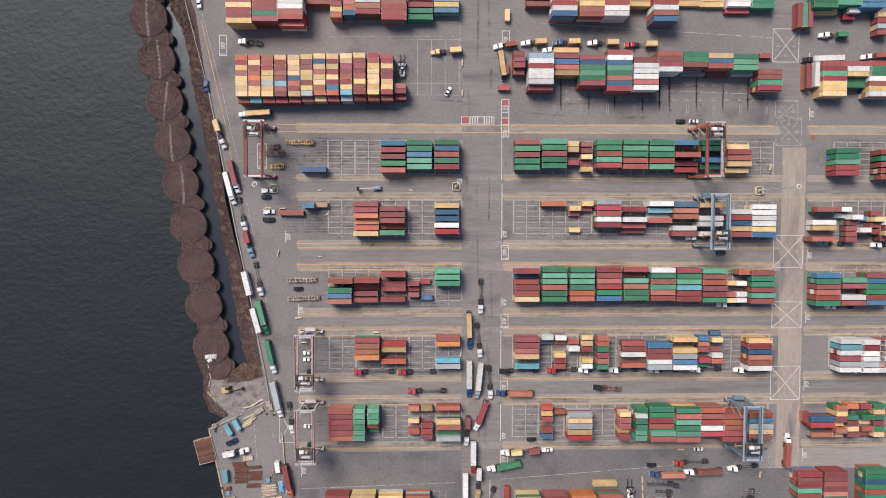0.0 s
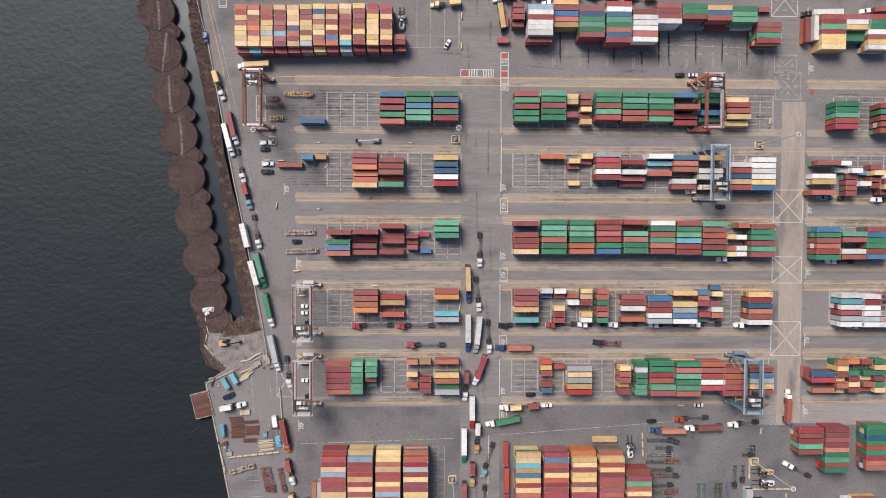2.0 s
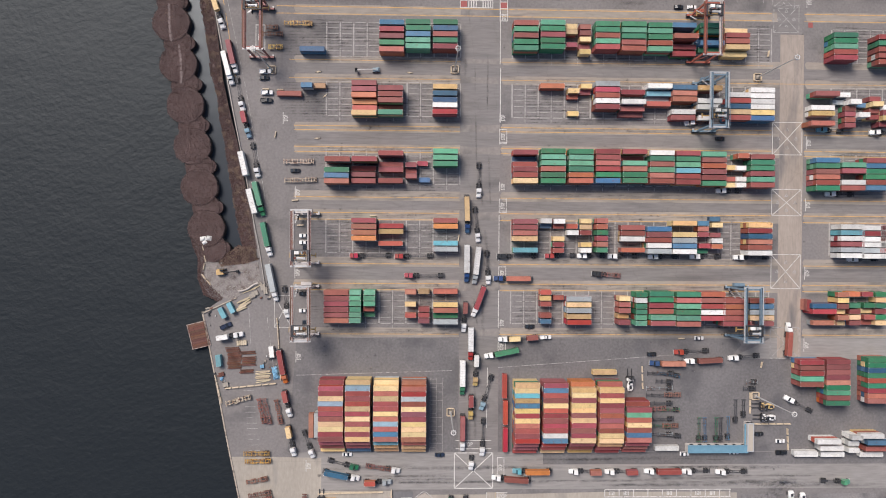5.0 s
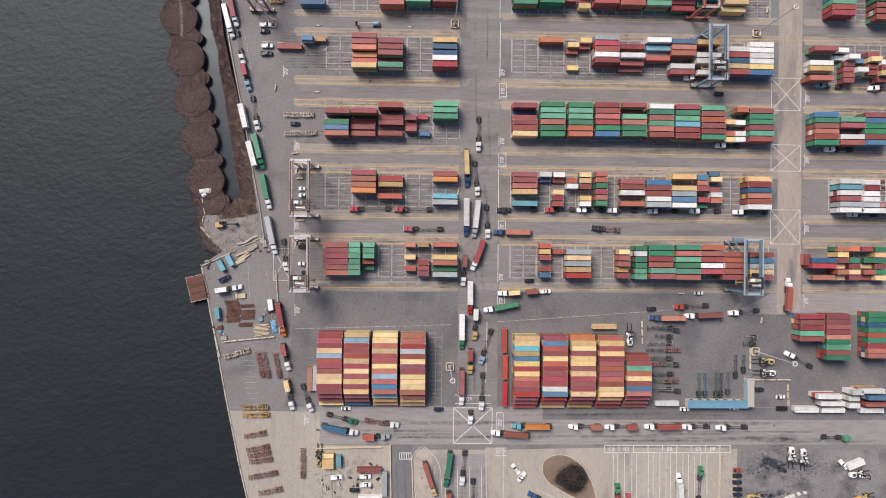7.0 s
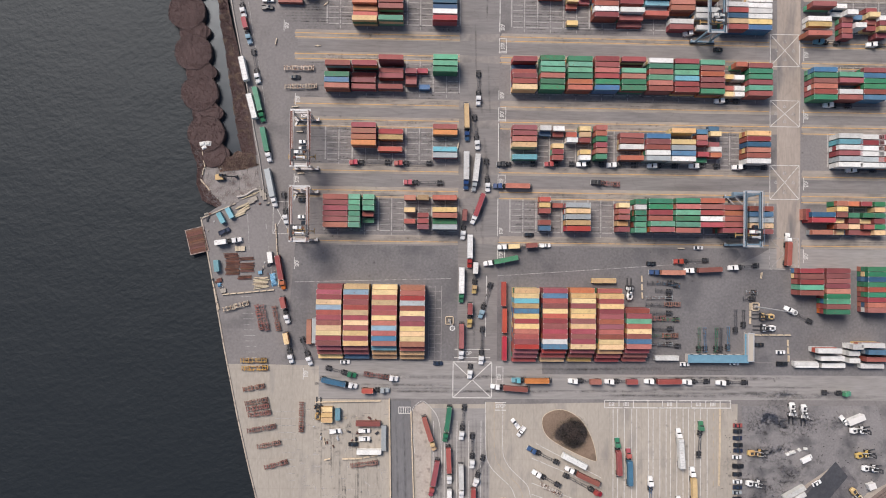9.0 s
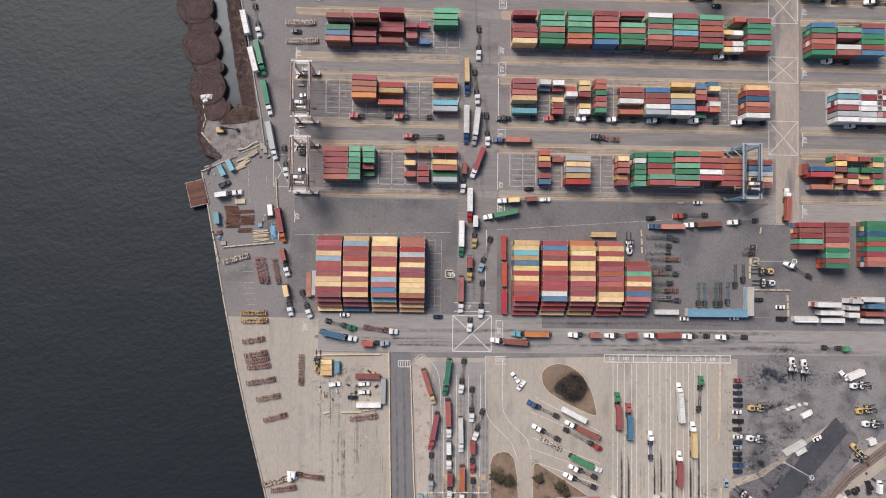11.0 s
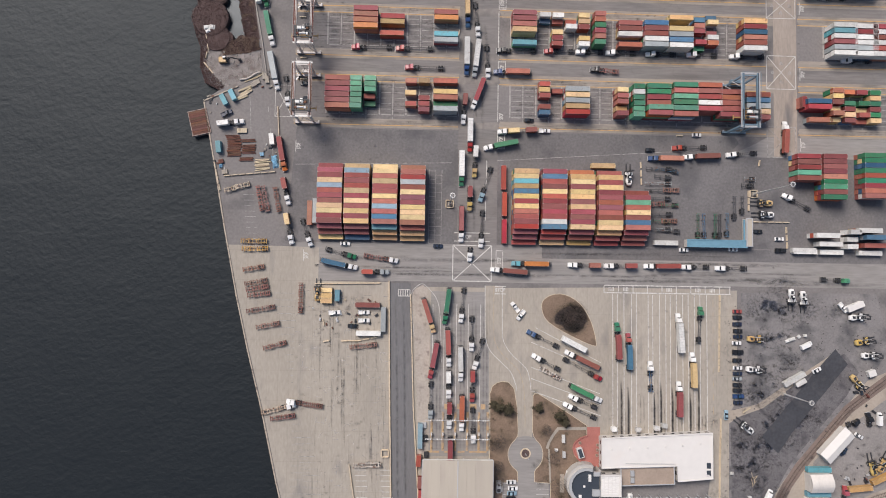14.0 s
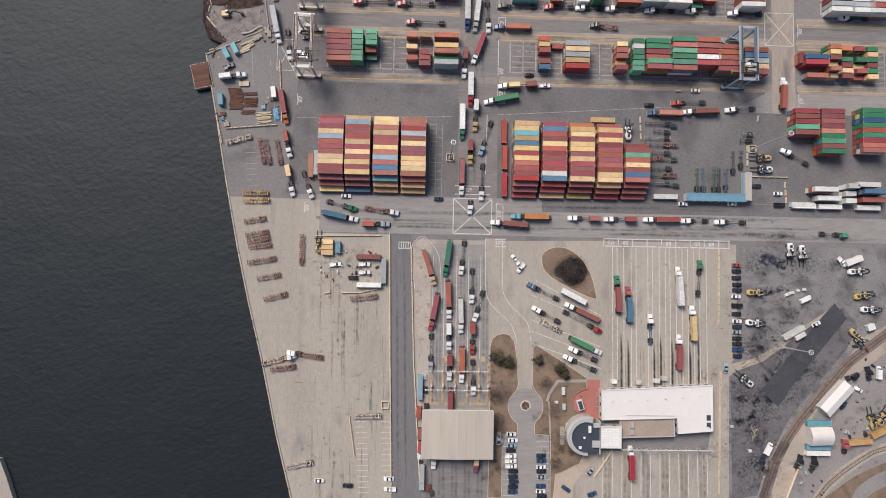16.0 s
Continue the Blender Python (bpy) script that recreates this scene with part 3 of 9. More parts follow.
v, f = [], []
rows = [180 - 1.0 * k for k in range(248)]
for k, y in enumerate(rows):
    xw, xe = across(WATERSIDE, y) + 0.5 * noise.noise((0, y * 0.35, 0)) + 0.3 * math.sin(y * 0.9), across(ROADSIDE, y)
    v += [(xw - 0.8, y, -3), (xw + 0.2, y, -1.2), (xw * 0.6 + xe * 0.4, y, 0.2), (xe - 0.8, y, 0.3), (xe + 0.2, y, 0.03)]
for k in range(len(rows) - 1):
    for j in range(4):
        f.append((5 * k + j, 5 * k + 5 + j, 5 * k + 6 + j, 5 * k + j + 1))
tagged(new("bank", mesh("bank", v, f, [SOIL])), "brown earth bank between canal and road", "bank", kind="structure")
spots, grey_spots, brown_spots = [], [], []
for _ in range(11000):
    y = rng.uniform(-72, 120)
    xw, xe = across(WATERSIDE, y), across(ROADSIDE, y)
    u = rng.uniform(-0.06, 0.9)
    x = xw + (xe - xw) * u
    z = -1.0 + 1.2 * min(1, max(0, u) / 0.4)
    clump = noise.noise((x * 0.35, y * 0.35, 1.0))
    if clump < -0.12 and rng.random() < 0.55:
        continue
    (spots if clump > 0.18 else brown_spots if rng.random() < 0.62 else grey_spots).append((x, y, z))
tufts("bank_reeds", spots, TWIG_PALE, "ochre reeds on the canal bank", (0.3, 0.8), 9)
tufts("bank_shrubs", brown_spots, TWIG, "scrubby brown shrubs on the canal bank", (0.3, 0.75), 9)
tufts("bank_scrub", grey_spots, TWIG_GREY, "grey winter scrub on the canal bank", (0.3, 0.7), 9)


def inside(x, y, poly):
    hit = False
    for (x0, y0), (x1, y1) in zip(poly, poly[1:] + poly[:1]):
        if (y0 > y) != (y1 > y) and x < x0 + (x1 - x0) * (y - y0) / (y1 - y0):
            hit = not hit
    return hit


def scatter(poly, count):
    xs, ys = [p[0] for p in poly], [p[1] for p in poly]
    out = []
    while len(out) < count:
        x, y = rng.uniform(min(xs), max(xs)), rng.uniform(min(ys), max(ys))
        if inside(x, y, poly):
            out.append((x, y))
    return out


CANAL_END = [(-98.9, -71.4), (-96.8, -66.6), (-93.3, -68.1), (-89.3, -65.4), (-86.6, -66.5), (-79.9, -71.7), (-86.7, -73.8), (-93, -74.4), (-97.6, -75.0)]
slab("canal_end_bank", CANAL_END, -4, 0.05, SOIL, "brown earth at the closed end of the canal", "bank")
tufts("canal_end_reeds", [(x, y, 0.05) for x, y in scatter(CANAL_END, 620)], TWIG_PALE, "ochre reeds at the closed end of the canal", (0.4, 1.0), 9)
tufts("canal_end_shrubs", [(x, y, 0.05) for x, y in scatter(CANAL_END, 420)], TWIG, "brown shrubs at the closed end of the canal", (0.4, 0.9), 9)
SCRAPE = [(-104.6, -62.0), (-102.6, -63.4), (-98.3, -71.2), (-95.6, -75.6), (-80.2, -73.2), (-78.4, -84), (-84.3, -86.5), (-91, -90.6), (-97, -90.4), (-101.2, -86.6), (-106, -79.4), (-105.0, -71.6), (-105.9, -66)]
slab("rubble_mound", SCRAPE, -0.3, 0.06, RUBBLE, "grey rubble and spoil ground by the canal end", "ground")
SCRUB_SLOPE = [(-112.6, -60.0), (-110.7, -66.2), (-108.4, -71.6), (-108.6, -81.1), (-105.8, -88.8), (-98.9, -92.0), (-96.2, -90.2), (-100.6, -86.2), (-105.6, -79.2), (-104.6, -71.6), (-105.6, -65.0), (-104, -60)]
slab("rubble_slope", SCRUB_SLOPE, -4, -0.02, SOIL, "brown earth slope into the water", "bank")
tufts("slope_shrubs", [(x, y, 0.0) for x, y in scatter(SCRUB_SLOPE, 1300)], TWIG, "brown shrubs on the slope", (0.2, 0.5), 9)
tufts("slope_scrub", [(x, y, 0.0) for x, y in scatter(SCRUB_SLOPE, 500)], TWIG_GREY, "grey scrub on the slope", (0.2, 0.5), 9)
EDGE = [(-106.2, -96.8), (-99.7, -129.7), (-94.4, -158), (-87.8, -190), (-82.1, -214), (-74.6, -242.6), (-66.9, -276), (-59.1, -305), (-15.2, -470)]
v, f = [], []
for k, (x, y) in enumerate(EDGE):
    v += [(x - 0.35, y, -3.5), (x - 0.35, y, 0.3), (x + 0.25, y, 0.3), (x + 0.25, y, -0.1)]
for k in range(len(EDGE) - 1):
    for j in range(3):
        f.append((4 * k + j, 4 * k + j + 4, 4 * k + j + 5, 4 * k + j + 1))
tagged(new("quay_edge", mesh("quay_edge", v, f, [surface("worn kerb concrete", (0.40, 0.34, 0.27), rough=0.9, grain=0.8, big=0.1, vary=0.2, stain=(0.16, 0.13, 0.11), stain_at=0.54, stain_scale=0.35, own=False)])), "cream concrete kerb along the quay edge", "kerb", kind="structure")

RAIL_LINE = [(-138.2, 180), (-114.2, 105), (-103.4, 61), (-92.4, 0), (-86.0, -32), (-82.2, -54), (-79.4, -68), (-76.6, -86)]
guard = new("crash_rail")
tagged(guard, "weathered steel crash rail along the shore road", "crash rail", kind="structure")
v, f = [], []
for x, y in RAIL_LINE:
    v += [(x, y, 0.45), (x - 0.12, y, 0.5), (x - 0.12, y, 0.75), (x, y, 0.8), (x + 0.12, y, 0.8), (x + 0.12, y, 0.45)]
for k in range(len(RAIL_LINE) - 1):
    f += [(6 * k + j, 6 * k + (j + 1) % 6, 6 * k + 6 + (j + 1) % 6, 6 * k + 6 + j) for j in range(6)]
part("rail", mesh("rail", v, f, [surface("weathered rail", (0.42, 0.38, 0.33), rough=0.7, grain=1, vary=0.25, own=False)]), guard)
POST = boxes("post", [(-0.07, 0.07, -0.07, 0.07, 0, 0.75)], TIMBER)
for x, y in along(RAIL_LINE, 4.0):
    part("post", POST, guard, pose(x + 0.15, y, 0))

# ---- road markings ----
Y = []
for x0, x1 in ((-63.5, 15), (34.5, 165.5), (181.5, 330)):
    for y in (-8.3, -10.3, -18.2, -20.6, -42.0, -49.4, -52.6, -73.6, -83.0, -86.0, -107.1):
        Y.append((x0, y, x1, y, 0.36))
for x0, x1 in ((-72, 165), (181, 330)):
    Y += [(x0, 47.9, x1, 47.9, 0.42), (x0, 44.5, x1, 44.5, 0.36)]
Y += [(-66, 22.8, 15, 22.8, 0.25), (34, 22.8, 166, 22.8, 0.25), (-66, 14.2, 15, 14.2, 0.25), (34, 14.2, 330, 14.2, 0.25)]
stripes("yellow_lines", Y, 0.05, YELLOW_LINE, "long worn yellow lines beside the crane runways")
ROAD_EDGE = [(-108, 105), (-97.5, 62), (-86.5, 10), (-77.5, -40), (-73.5, -88)]
stripes("shore_road_line", [(x0, y0, x1, y1, 0.22) for (x0, y0), (x1, y1) in zip(ROAD_EDGE, ROAD_EDGE[1:])], 0.05, FAINT_LINE, "faded line along the shore road")
stripes("shore_road_yellow", [(-107, 96, -96.5, 48, 0.3), (-95.8, 44, -91, 14, 0.25)], 0.052, YELLOW_LINE, "yellow line along the shore road")


def slots(x0, x1, y0, y1, bay_length=12.75):
    """Painted ground slots: a broad bar at each end of a bay, a slimmer one at half, and short lines between the rows."""
    n = max(1, round((x1 - x0) / bay_length))
    step = (x1 - x0) / n
    L = []
    for i in range(2 * n + 1):
        x = x0 + step * i / 2
        L.append((x, y0, x, y1, 0.68 if i % 2 == 0 else 0.5))
        if i % 2:
            L.append((x, y0 - 2.4, x, y0 - 0.9, 0.3))
        if i == 2 * n:
            break
        for j in range(7):
            y = y0 + (y1 - y0) * j / 6
            L.append((x + 0.75, y, x + step / 2 - 0.75, y, 0.34 if j else 0.45))
    stripes("slot_lines", L, 0.027, SLOT_LINE, "rubbed pale slot lines for container rows")


for a, b in ((40.6, 24.4), (12.6, -3.5), (-19.6, -35.7), (-52.3, -68.4), (-85.9, -102.0)):
    for x0, x1 in ((-48.4, 15.2), (39.8, 165.0), (194.5, 232.5)):
        slots(x0, x1, b, a)
ticks = []
for i in range(18):
    x = 52 + 6.4 * i
    ticks += [(x, y, x, y + 0.9, 0.28) for y in (60.5, 64.0, 67.5, 71.0, 74.5, 78.0)] + [(x - 1.1, 60.2, x + 1.3, 60.2, 0.26), (x - 0.6, 67.2, x + 2.2, 67.2, 0.26)]
    if i % 2:
        ticks += [(x, 53.0, x, 58.4, 0.2), (x + 0.9, 54.2, x + 0.9, 58.0, 0.2)]
stripes("slot_ticks", ticks, 0.027, SLOT_LINE, "broken pale tick marks of an old slot grid")
stripes("old_slot_lines", [(x, 62, x, 88, 0.26) for x in (-6, 0.5, 7, 13.5)] + [(-12, y, 14, y, 0.22) for y in (62, 67.5, 88)], 0.027, SLOT_LINE, "thin pale slot lines beside the short boxes")


def crossbox(x0, x1, y0, y1, paint=WHITE_LINE, w=0.42):
    L = [(x0, y0, x1, y0, w), (x0, y1, x1, y1, w), (x0, y0, x0, y1, w), (x1, y0, x1, y1, w), (x0, y0, x1, y1, w), (x0, y1, x1, y0, w)]
    stripes("keep_clear_box", L, 0.07, paint, "white crossed keep-clear box painted on the lane")


crossbox(13.4, 31.8, -181, -164)
for x0, x1, y0, y1 in ((166, 180.4, -19.9, -4.3), (166, 180.4, -49.3, -36.6), (166, 180.4, -84.6, -68.1), (166.0, 178.3, 39.0, 52.1), (165.4, 176.1, 50.6, 60.2), (163.5, 176.1, 78.6, 94.2)):
    crossbox(x0, x1, y0, y1, WHITE_LINE if y0 < -4 or y0 > 60 else FAINT_LINE, 0.3)
    for ox, oy in ((0, 0.28), (0, -0.28), (-0.3, 0), (0.3, 0)):
        cx, cy = (x0 + x1) / 2 + ox * (x1 - x0), (y0 + y1) / 2 + oy * (y1 - y0)
        stripes("warning_triangle", [(cx - 0.8, cy - 0.6, cx + 0.8, cy - 0.6, 0.3), (cx - 0.8, cy - 0.6, cx, cy + 0.8, 0.3), (cx + 0.8, cy - 0.6, cx, cy + 0.8, 0.3)], 0.07, FAINT_LINE, "faded white warning triangle in a keep-clear box")
crossbox(166, 180.2, -118.4, -103.4, FAINT_LINE, 0.28)
crossbox(-72.5, -64.4, -104.1, -88.9, WHITE_LINE, 0.24)


def ladder(x, y, w, h, upright, n=5, word=True):
    """A stop marking: two side lines, rungs, and the word between."""
    L = []
    if upright:
        L += [(x - w / 2, y - h / 2, x - w / 2, y + h / 2, 0.3), (x + w / 2, y - h / 2, x + w / 2, y + h / 2, 0.3)]
        if h <= 6.5:
            L.pop()
        else:
            for yy in (y - h / 2 + 0.3, y - h / 2 + 1.0, y + h / 2 - 0.3):
                L.append((x - w / 2, yy, x + w / 2, yy, 0.35))
        stripes("stop_marking", L, 0.075, WHITE_LINE, "white ladder stop marking on the asphalt")
    else:
        L += [(x - w / 2, y - h / 2, x + w / 2, y - h / 2, 0.4), (x - w / 2, y + h / 2, x + w / 2, y + h / 2, 0.4)]
        for i in range(n + 1):
            xx = x - w / 2 + w * i / n
            L.append((xx, y - h / 2, xx, y + h / 2, 0.3))
        stripes("stop_marking", L, 0.075, WHITE_LINE, "white ladder stop marking on the asphalt")
    if word:
        lettering("STOP", x, y, 90 if upright else 0, 2.0, WHITE_LINE, 0.085)


for x, y, h in ((35.7, -3.7, 4), (35.7, -12.6, 7.4), (35.7, -36.5, 4.5), (35.7, -45.6, 7), (35.7, -78, 7), (35.7, -101.5, 4.5), (35.7, -113, 9), (35.5, 44.2, 5.0), (36.2, 88, 9)):
    ladder(35.7, y, 3.4, h, True)
for x, y, h in ((184, -14, 6.2), (184, -44, 6.2), (184, -77, 6.2), (183.5, 54, 6.2), (182.6, 80, 6.2), (184, -112, 6.4)):
    ladder(x, y, 2.8, h, True)
ladder(22.5, 50.2, 15.5, 3.4, False, 2, False)
stripes("stop_marking_frame", [(33.8, 42.3, 33.8, 60.0, 0.4), (37.3, 42.3, 37.3, 60.0, 0.4)] + [(33.8, y, 37.3, y, 0.4) for y in (60.0, 57.0, 54.1, 51.4, 48.2, 45.3, 42.4)] + [(34.5 + 0.7 * k, 55.0, 34.5 + 0.7 * k, 56.3, 0.3) for k in range(4)], 0.076, WHITE_LINE, "long white ladder stop marking on the asphalt")
stripes("stop_rungs", [(x, 48.8, x, 51.6, 0.5) for x in (18.8, 20.0, 21.2, 22.4, 25.6, 26.8, 28.0, 29.2)], 0.08, WHITE_LINE, "white rungs of a worn stop marking")
stripes("red_pads", [(15.0, 50.2, 18.0, 50.2, 2.8), (35.5, 59.8, 35.5, 57.2, 3.2), (35.5, 51.2, 35.5, 48.4, 3.2), (184, 41.5, 184, 44, 2.2)], 0.074, RED_PATCH, "worn red painted pads between stop markings")
ladder(-97, 84.5, 3.4, 10, True)
ladder(-79.5, 33, 4.2, 12, True)
for x, y in ((-67.3, -5), (-61.5, -40), (-61.5, -78), (-60.8, -118), (-55.8, -170), (-88, -40)):
    if x > -80:
        ladder(x, y, 2.8, 5.5, True)
ladder(-9.4, -187.0, 5.5, 3.0, False, 5, False)
ladder(35.6, -171, 3.2, 10, True, 7)
lettering("STOP", 36.2, -185, 0, 2.2, WHITE_LINE, 0.085)
stripes("stop_bars", [(33.6, -183.2, 38.8, -183.2, 0.4), (33.6, -186.8, 38.8, -186.8, 0.4)], 0.08, WHITE_LINE, "white bars above and below a stop word")
stripes("mid_lane_line", [(34.2, 20, 34.2, -6, 0.4), (34.0, -50, 34.0, -72, 0.35), (34.0, -86, 34.0, -104, 0.35), (34.0, 22, 34.0, 45, 0.3), (29.0, -123, 28.6, -152, 0.3)], 0.05, WHITE_LINE, "white edge line of the cross lane")
stripes("gate_stop_lines", [(14, -158, 31, -158, 0.35), (14, -162, 31, -162, 0.35)], 0.07, WHITE_LINE, "white stop lines before the junction")
lettering("STOP", 19.5, -160, 0, 2.4, WHITE_LINE, 0.08)
stripes("yard_edge_lines", [(-62, -126.8, 12, -124.5, 0.25), (34, -123, 130, -116, 0.25), (53, 96, 163, 90, 0.3), (53, 66.5, 163, 63, 0.3), (-42, 96, 14, 96, 0.3), (14, 125, 14, 64, 0.3), (-70, 89, 12, 89.5, 0.2)], 0.02, FAINT_LINE, "faded thin lines on the yard asphalt")
# plaza: band with numbers' bars, parking lanes
band = [(86, -181.9, 147.4, -181.9, 0.5), (86, -185.4, 147.4, -185.4, 0.5)] + [(x, -185.4, x, -181.9, 0.4) for x in (86, 93, 100, 107, 114, 121, 128, 135, 142, 147)]
band += [(x + 2.4 + 0.7 * k, -184.6, x + 2.4 + 0.7 * k, -182.8, 0.4) for x in (86, 93, 114, 128, 135) for k in range(4)]
stripes("lane_number_band", band, 0.07, WHITE_LINE, "white painted band across the heads of the truck lanes")
TRUCK_LANES = (90.2, 92.4, 95.6, 99.2, 101.6, 107.3, 109.5, 112.8, 115.8, 118.0, 121.0, 124.0, 126.7, 129.7, 132.4, 135.7)
stripes("truck_lane_lines", [(x, -186, x + 0.3, -252, 0.3) for x in TRUCK_LANES], 0.07, WHITE_LINE, "white lane lines of the truck park")
stripes("truck_park_edge", [(138.8, -188 - 6.4 * k, 138.8, -191.4 - 6.4 * k, 0.22) for k in range(10)], 0.07, YELLOW_FAINT, "faded broken yellow line beside the truck park")
stripes("exit_lane_lines", [(x, -283, x + (x - 112) * 0.03, -330, 0.3) for x in [86 + 4.5 * k for k in range(12)]], 0.07, WHITE_LINE, "white lines between the exit lanes")
stripes("diagonal_bays", [(x0, y0, x1, y1, 0.28) for x0, y0, x1, y1 in ((53.3, -202.6, 84.5, -218.7), (51.2, -209.4, 84.5, -223.3), (51.3, -221.2, 84.3, -233.4), (51.4, -226.5, 84.6, -238.4), (52.0, -232.4, 84.6, -243.7))], 0.07, WHITE_LINE, "white diagonal parking lines")
NOSE = bent([(-4.3, -207.4), (-5.9, -191.5), (-5.7, -186.7), (-4.1, -184.5), (-0.7, -182.6), (3.9, -186.6), (6.7, -191.4), (7.9, -199.3), (8.7, -219.2)])
stripes("nose_line", [(*p, *q, 0.24) for p, q in zip(NOSE, NOSE[1:])], 0.076, WHITE_LINE, "white line round the nose of the gate lanes")
RACK_X, RACK_Y = (1.6, 4.6, 7.6), [-128.6 - 2.05 * k for k in range(18)]
stripes("reefer_bay_lines", [(x, -128, x, -163.4, 0.16) for x in RACK_X] + [(RACK_X[0], y, RACK_X[-1] if k % 2 else RACK_X[1], y, 0.16) for k, y in enumerate(RACK_Y)], 0.03, SLOT_LINE, "thin pale bay lines beside the tall stacks")
stripes("gate_lane_lines", [(x, -192, x, -240, 0.25) for x in (4.4, 9.8, 15.6, 21.2, 27.0)], 0.075, WHITE_LINE, "white gate lane lines")
stripes("quay_bay_lines", [(-71 + 0.235 * (k * -3.2) * -1, -188 - 3.2 * k, -60.5, -188 - 3.2 * k, 0.18) for k in range(30)], 0.06, FAINT_LINE, "faint bay lines on the quay apron")
stripes("quay_bays", [(x + 0.165 * k, -269.7 - 2.5 * k, x + 5.2 + 0.165 * k, -269.7 - 2.5 * k, 0.24) for x in (-30.7, -18.9) for k in range(14)], 0.06, WHITE_LINE, "white bay lines on the apron")
stripes("old_quay_bays", [(-60 + 0.7 * k, -252 - 2.9 * k, -52 + 0.7 * k, -252 - 2.9 * k, 0.15) for k in range(14)], 0.06, FAINT_LINE, "faint old bay lines on the apron")
stripes("parking_bays", [(x, -275.5 - 2.5 * k, x + 6.2, -275.5 - 2.5 * k, 0.15) for x in (38.6, 54.2) for k in range(14)], 0.075, WHITE_LINE, "white parking bay lines")


DRIVE_WEST = bent([(29.0, -183), (29.2, -200), (29.6, -207.8), (30.7, -211.7), (32.8, -215), (37.4, -219.4), (41.4, -223.3), (43.5, -227.9), (44.7, -232.6), (45.1, -241.7), (45.2, -256)])
DRIVE_EAST = bent([(37.3, -183), (37.4, -200), (37.7, -207.7), (39.7, -212.3), (42.9, -216.2), (46.9, -219.8), (49.5, -222.8), (50.7, -227.1), (51.4, -232.6), (52.1, -241.7), (52.2, -256)])
for line in (DRIVE_WEST[:-8], DRIVE_EAST[:-8]):
    stripes("drive_edge", [(*p, *q, 0.26) for p, q in zip(line, line[1:])], 0.075, WHITE_LINE, "white edge line of the drive to the turning circle")

stripes("site_lines", [(-84.5, -95, -83.5, -112, 0.25), (-76, -98, -72.2, -128, 0.25)] + [(-87 + 1.1 * 0.25 * k, -134 - 2.6 * k, -82 + 1.1 * 0.25 * k, -134 - 2.6 * k, 0.2) for k in range(12)], 0.05, FAINT_LINE, "faint lines on the quay yard")

# ---- tyre and oil streaks ----
def streak_material(name, rgb, most, scale=0.35, low=0.32, high=0.68):
    """Rubbed-in rubber or oil, moss, painted tree shade: dense along the middle of a streak, gone at its edges, broken
    by noise.
    """
    m = bpy.data.materials.new(name)
    m.use_nodes = True
    n, l = m.node_tree.nodes, m.node_tree.links
    b = n["Principled BSDF"]
    b.inputs["Base Color"].default_value = (*rgb, 1)
    b.inputs["Roughness"].default_value = 0.9
    fade = n.new("ShaderNodeAttribute")
    fade.attribute_name = "fade"
    co = n.new("ShaderNodeTexCoord")
    ns = n.new("ShaderNodeTexNoise")
    ns.inputs["Scale"].default_value, ns.inputs["Detail"].default_value = scale, 8
    l.new(co.outputs["Object"], ns.inputs["Vector"])
    mr = n.new("ShaderNodeMapRange")
    mr.inputs[1].default_value, mr.inputs[2].default_value, mr.inputs[4].default_value = low, high, most
    l.new(ns.outputs[0], mr.inputs[0])
    mu = n.new("ShaderNodeMath")
    mu.operation = "MULTIPLY"
    l.new(mr.outputs[0], mu.inputs[0])
    l.new(fade.outputs["Fac"], mu.inputs[1])
    l.new(mu.outputs[0], b.inputs["Alpha"])
    return m


STREAK = streak_material("tyre rubber streak", (0.05, 0.049, 0.05), 0.43)
SMUDGE = streak_material("oily smudge", (0.05, 0.048, 0.05), 0.55)
SEEP = streak_material("soaked-in oil", (0.06, 0.056, 0.06), 0.4, 0.8, 0.42, 0.66)
OIL = streak_material("oil streak", (0.025, 0.025, 0.028), 0.85, 0.3, 0.05, 0.5)


def streaks(name, lines, z, mat, label):
    """Soft dark streaks: ends and width each."""
    v, f, fade = [], [], []
    for x0, y0, x1, y1, w in lines:
        d = Vector((x1 - x0, y1 - y0, 0))
        s = Vector((-d.y, d.x, 0)).normalized() * (w / 2)
        k = len(v)
        for i in range(5):
            p = Vector((x0, y0, z)) + d * (i / 4)
            v += [tuple(p - s), tuple(p), tuple(p + s)]
            fade += [0.0, 0.0 if i in (0, 4) else 1.0, 0.0]
        for i in range(4):
            a = k + 3 * i
            f += [(a, a + 3, a + 4, a + 1), (a + 1, a + 4, a + 5, a + 2)]
    me = mesh(name, v, f, [mat])
    me.attributes.new("fade", "FLOAT", "POINT").data.foreach_set("value", fade)
    return tagged(new(name, me), label, "stain", kind="structure")


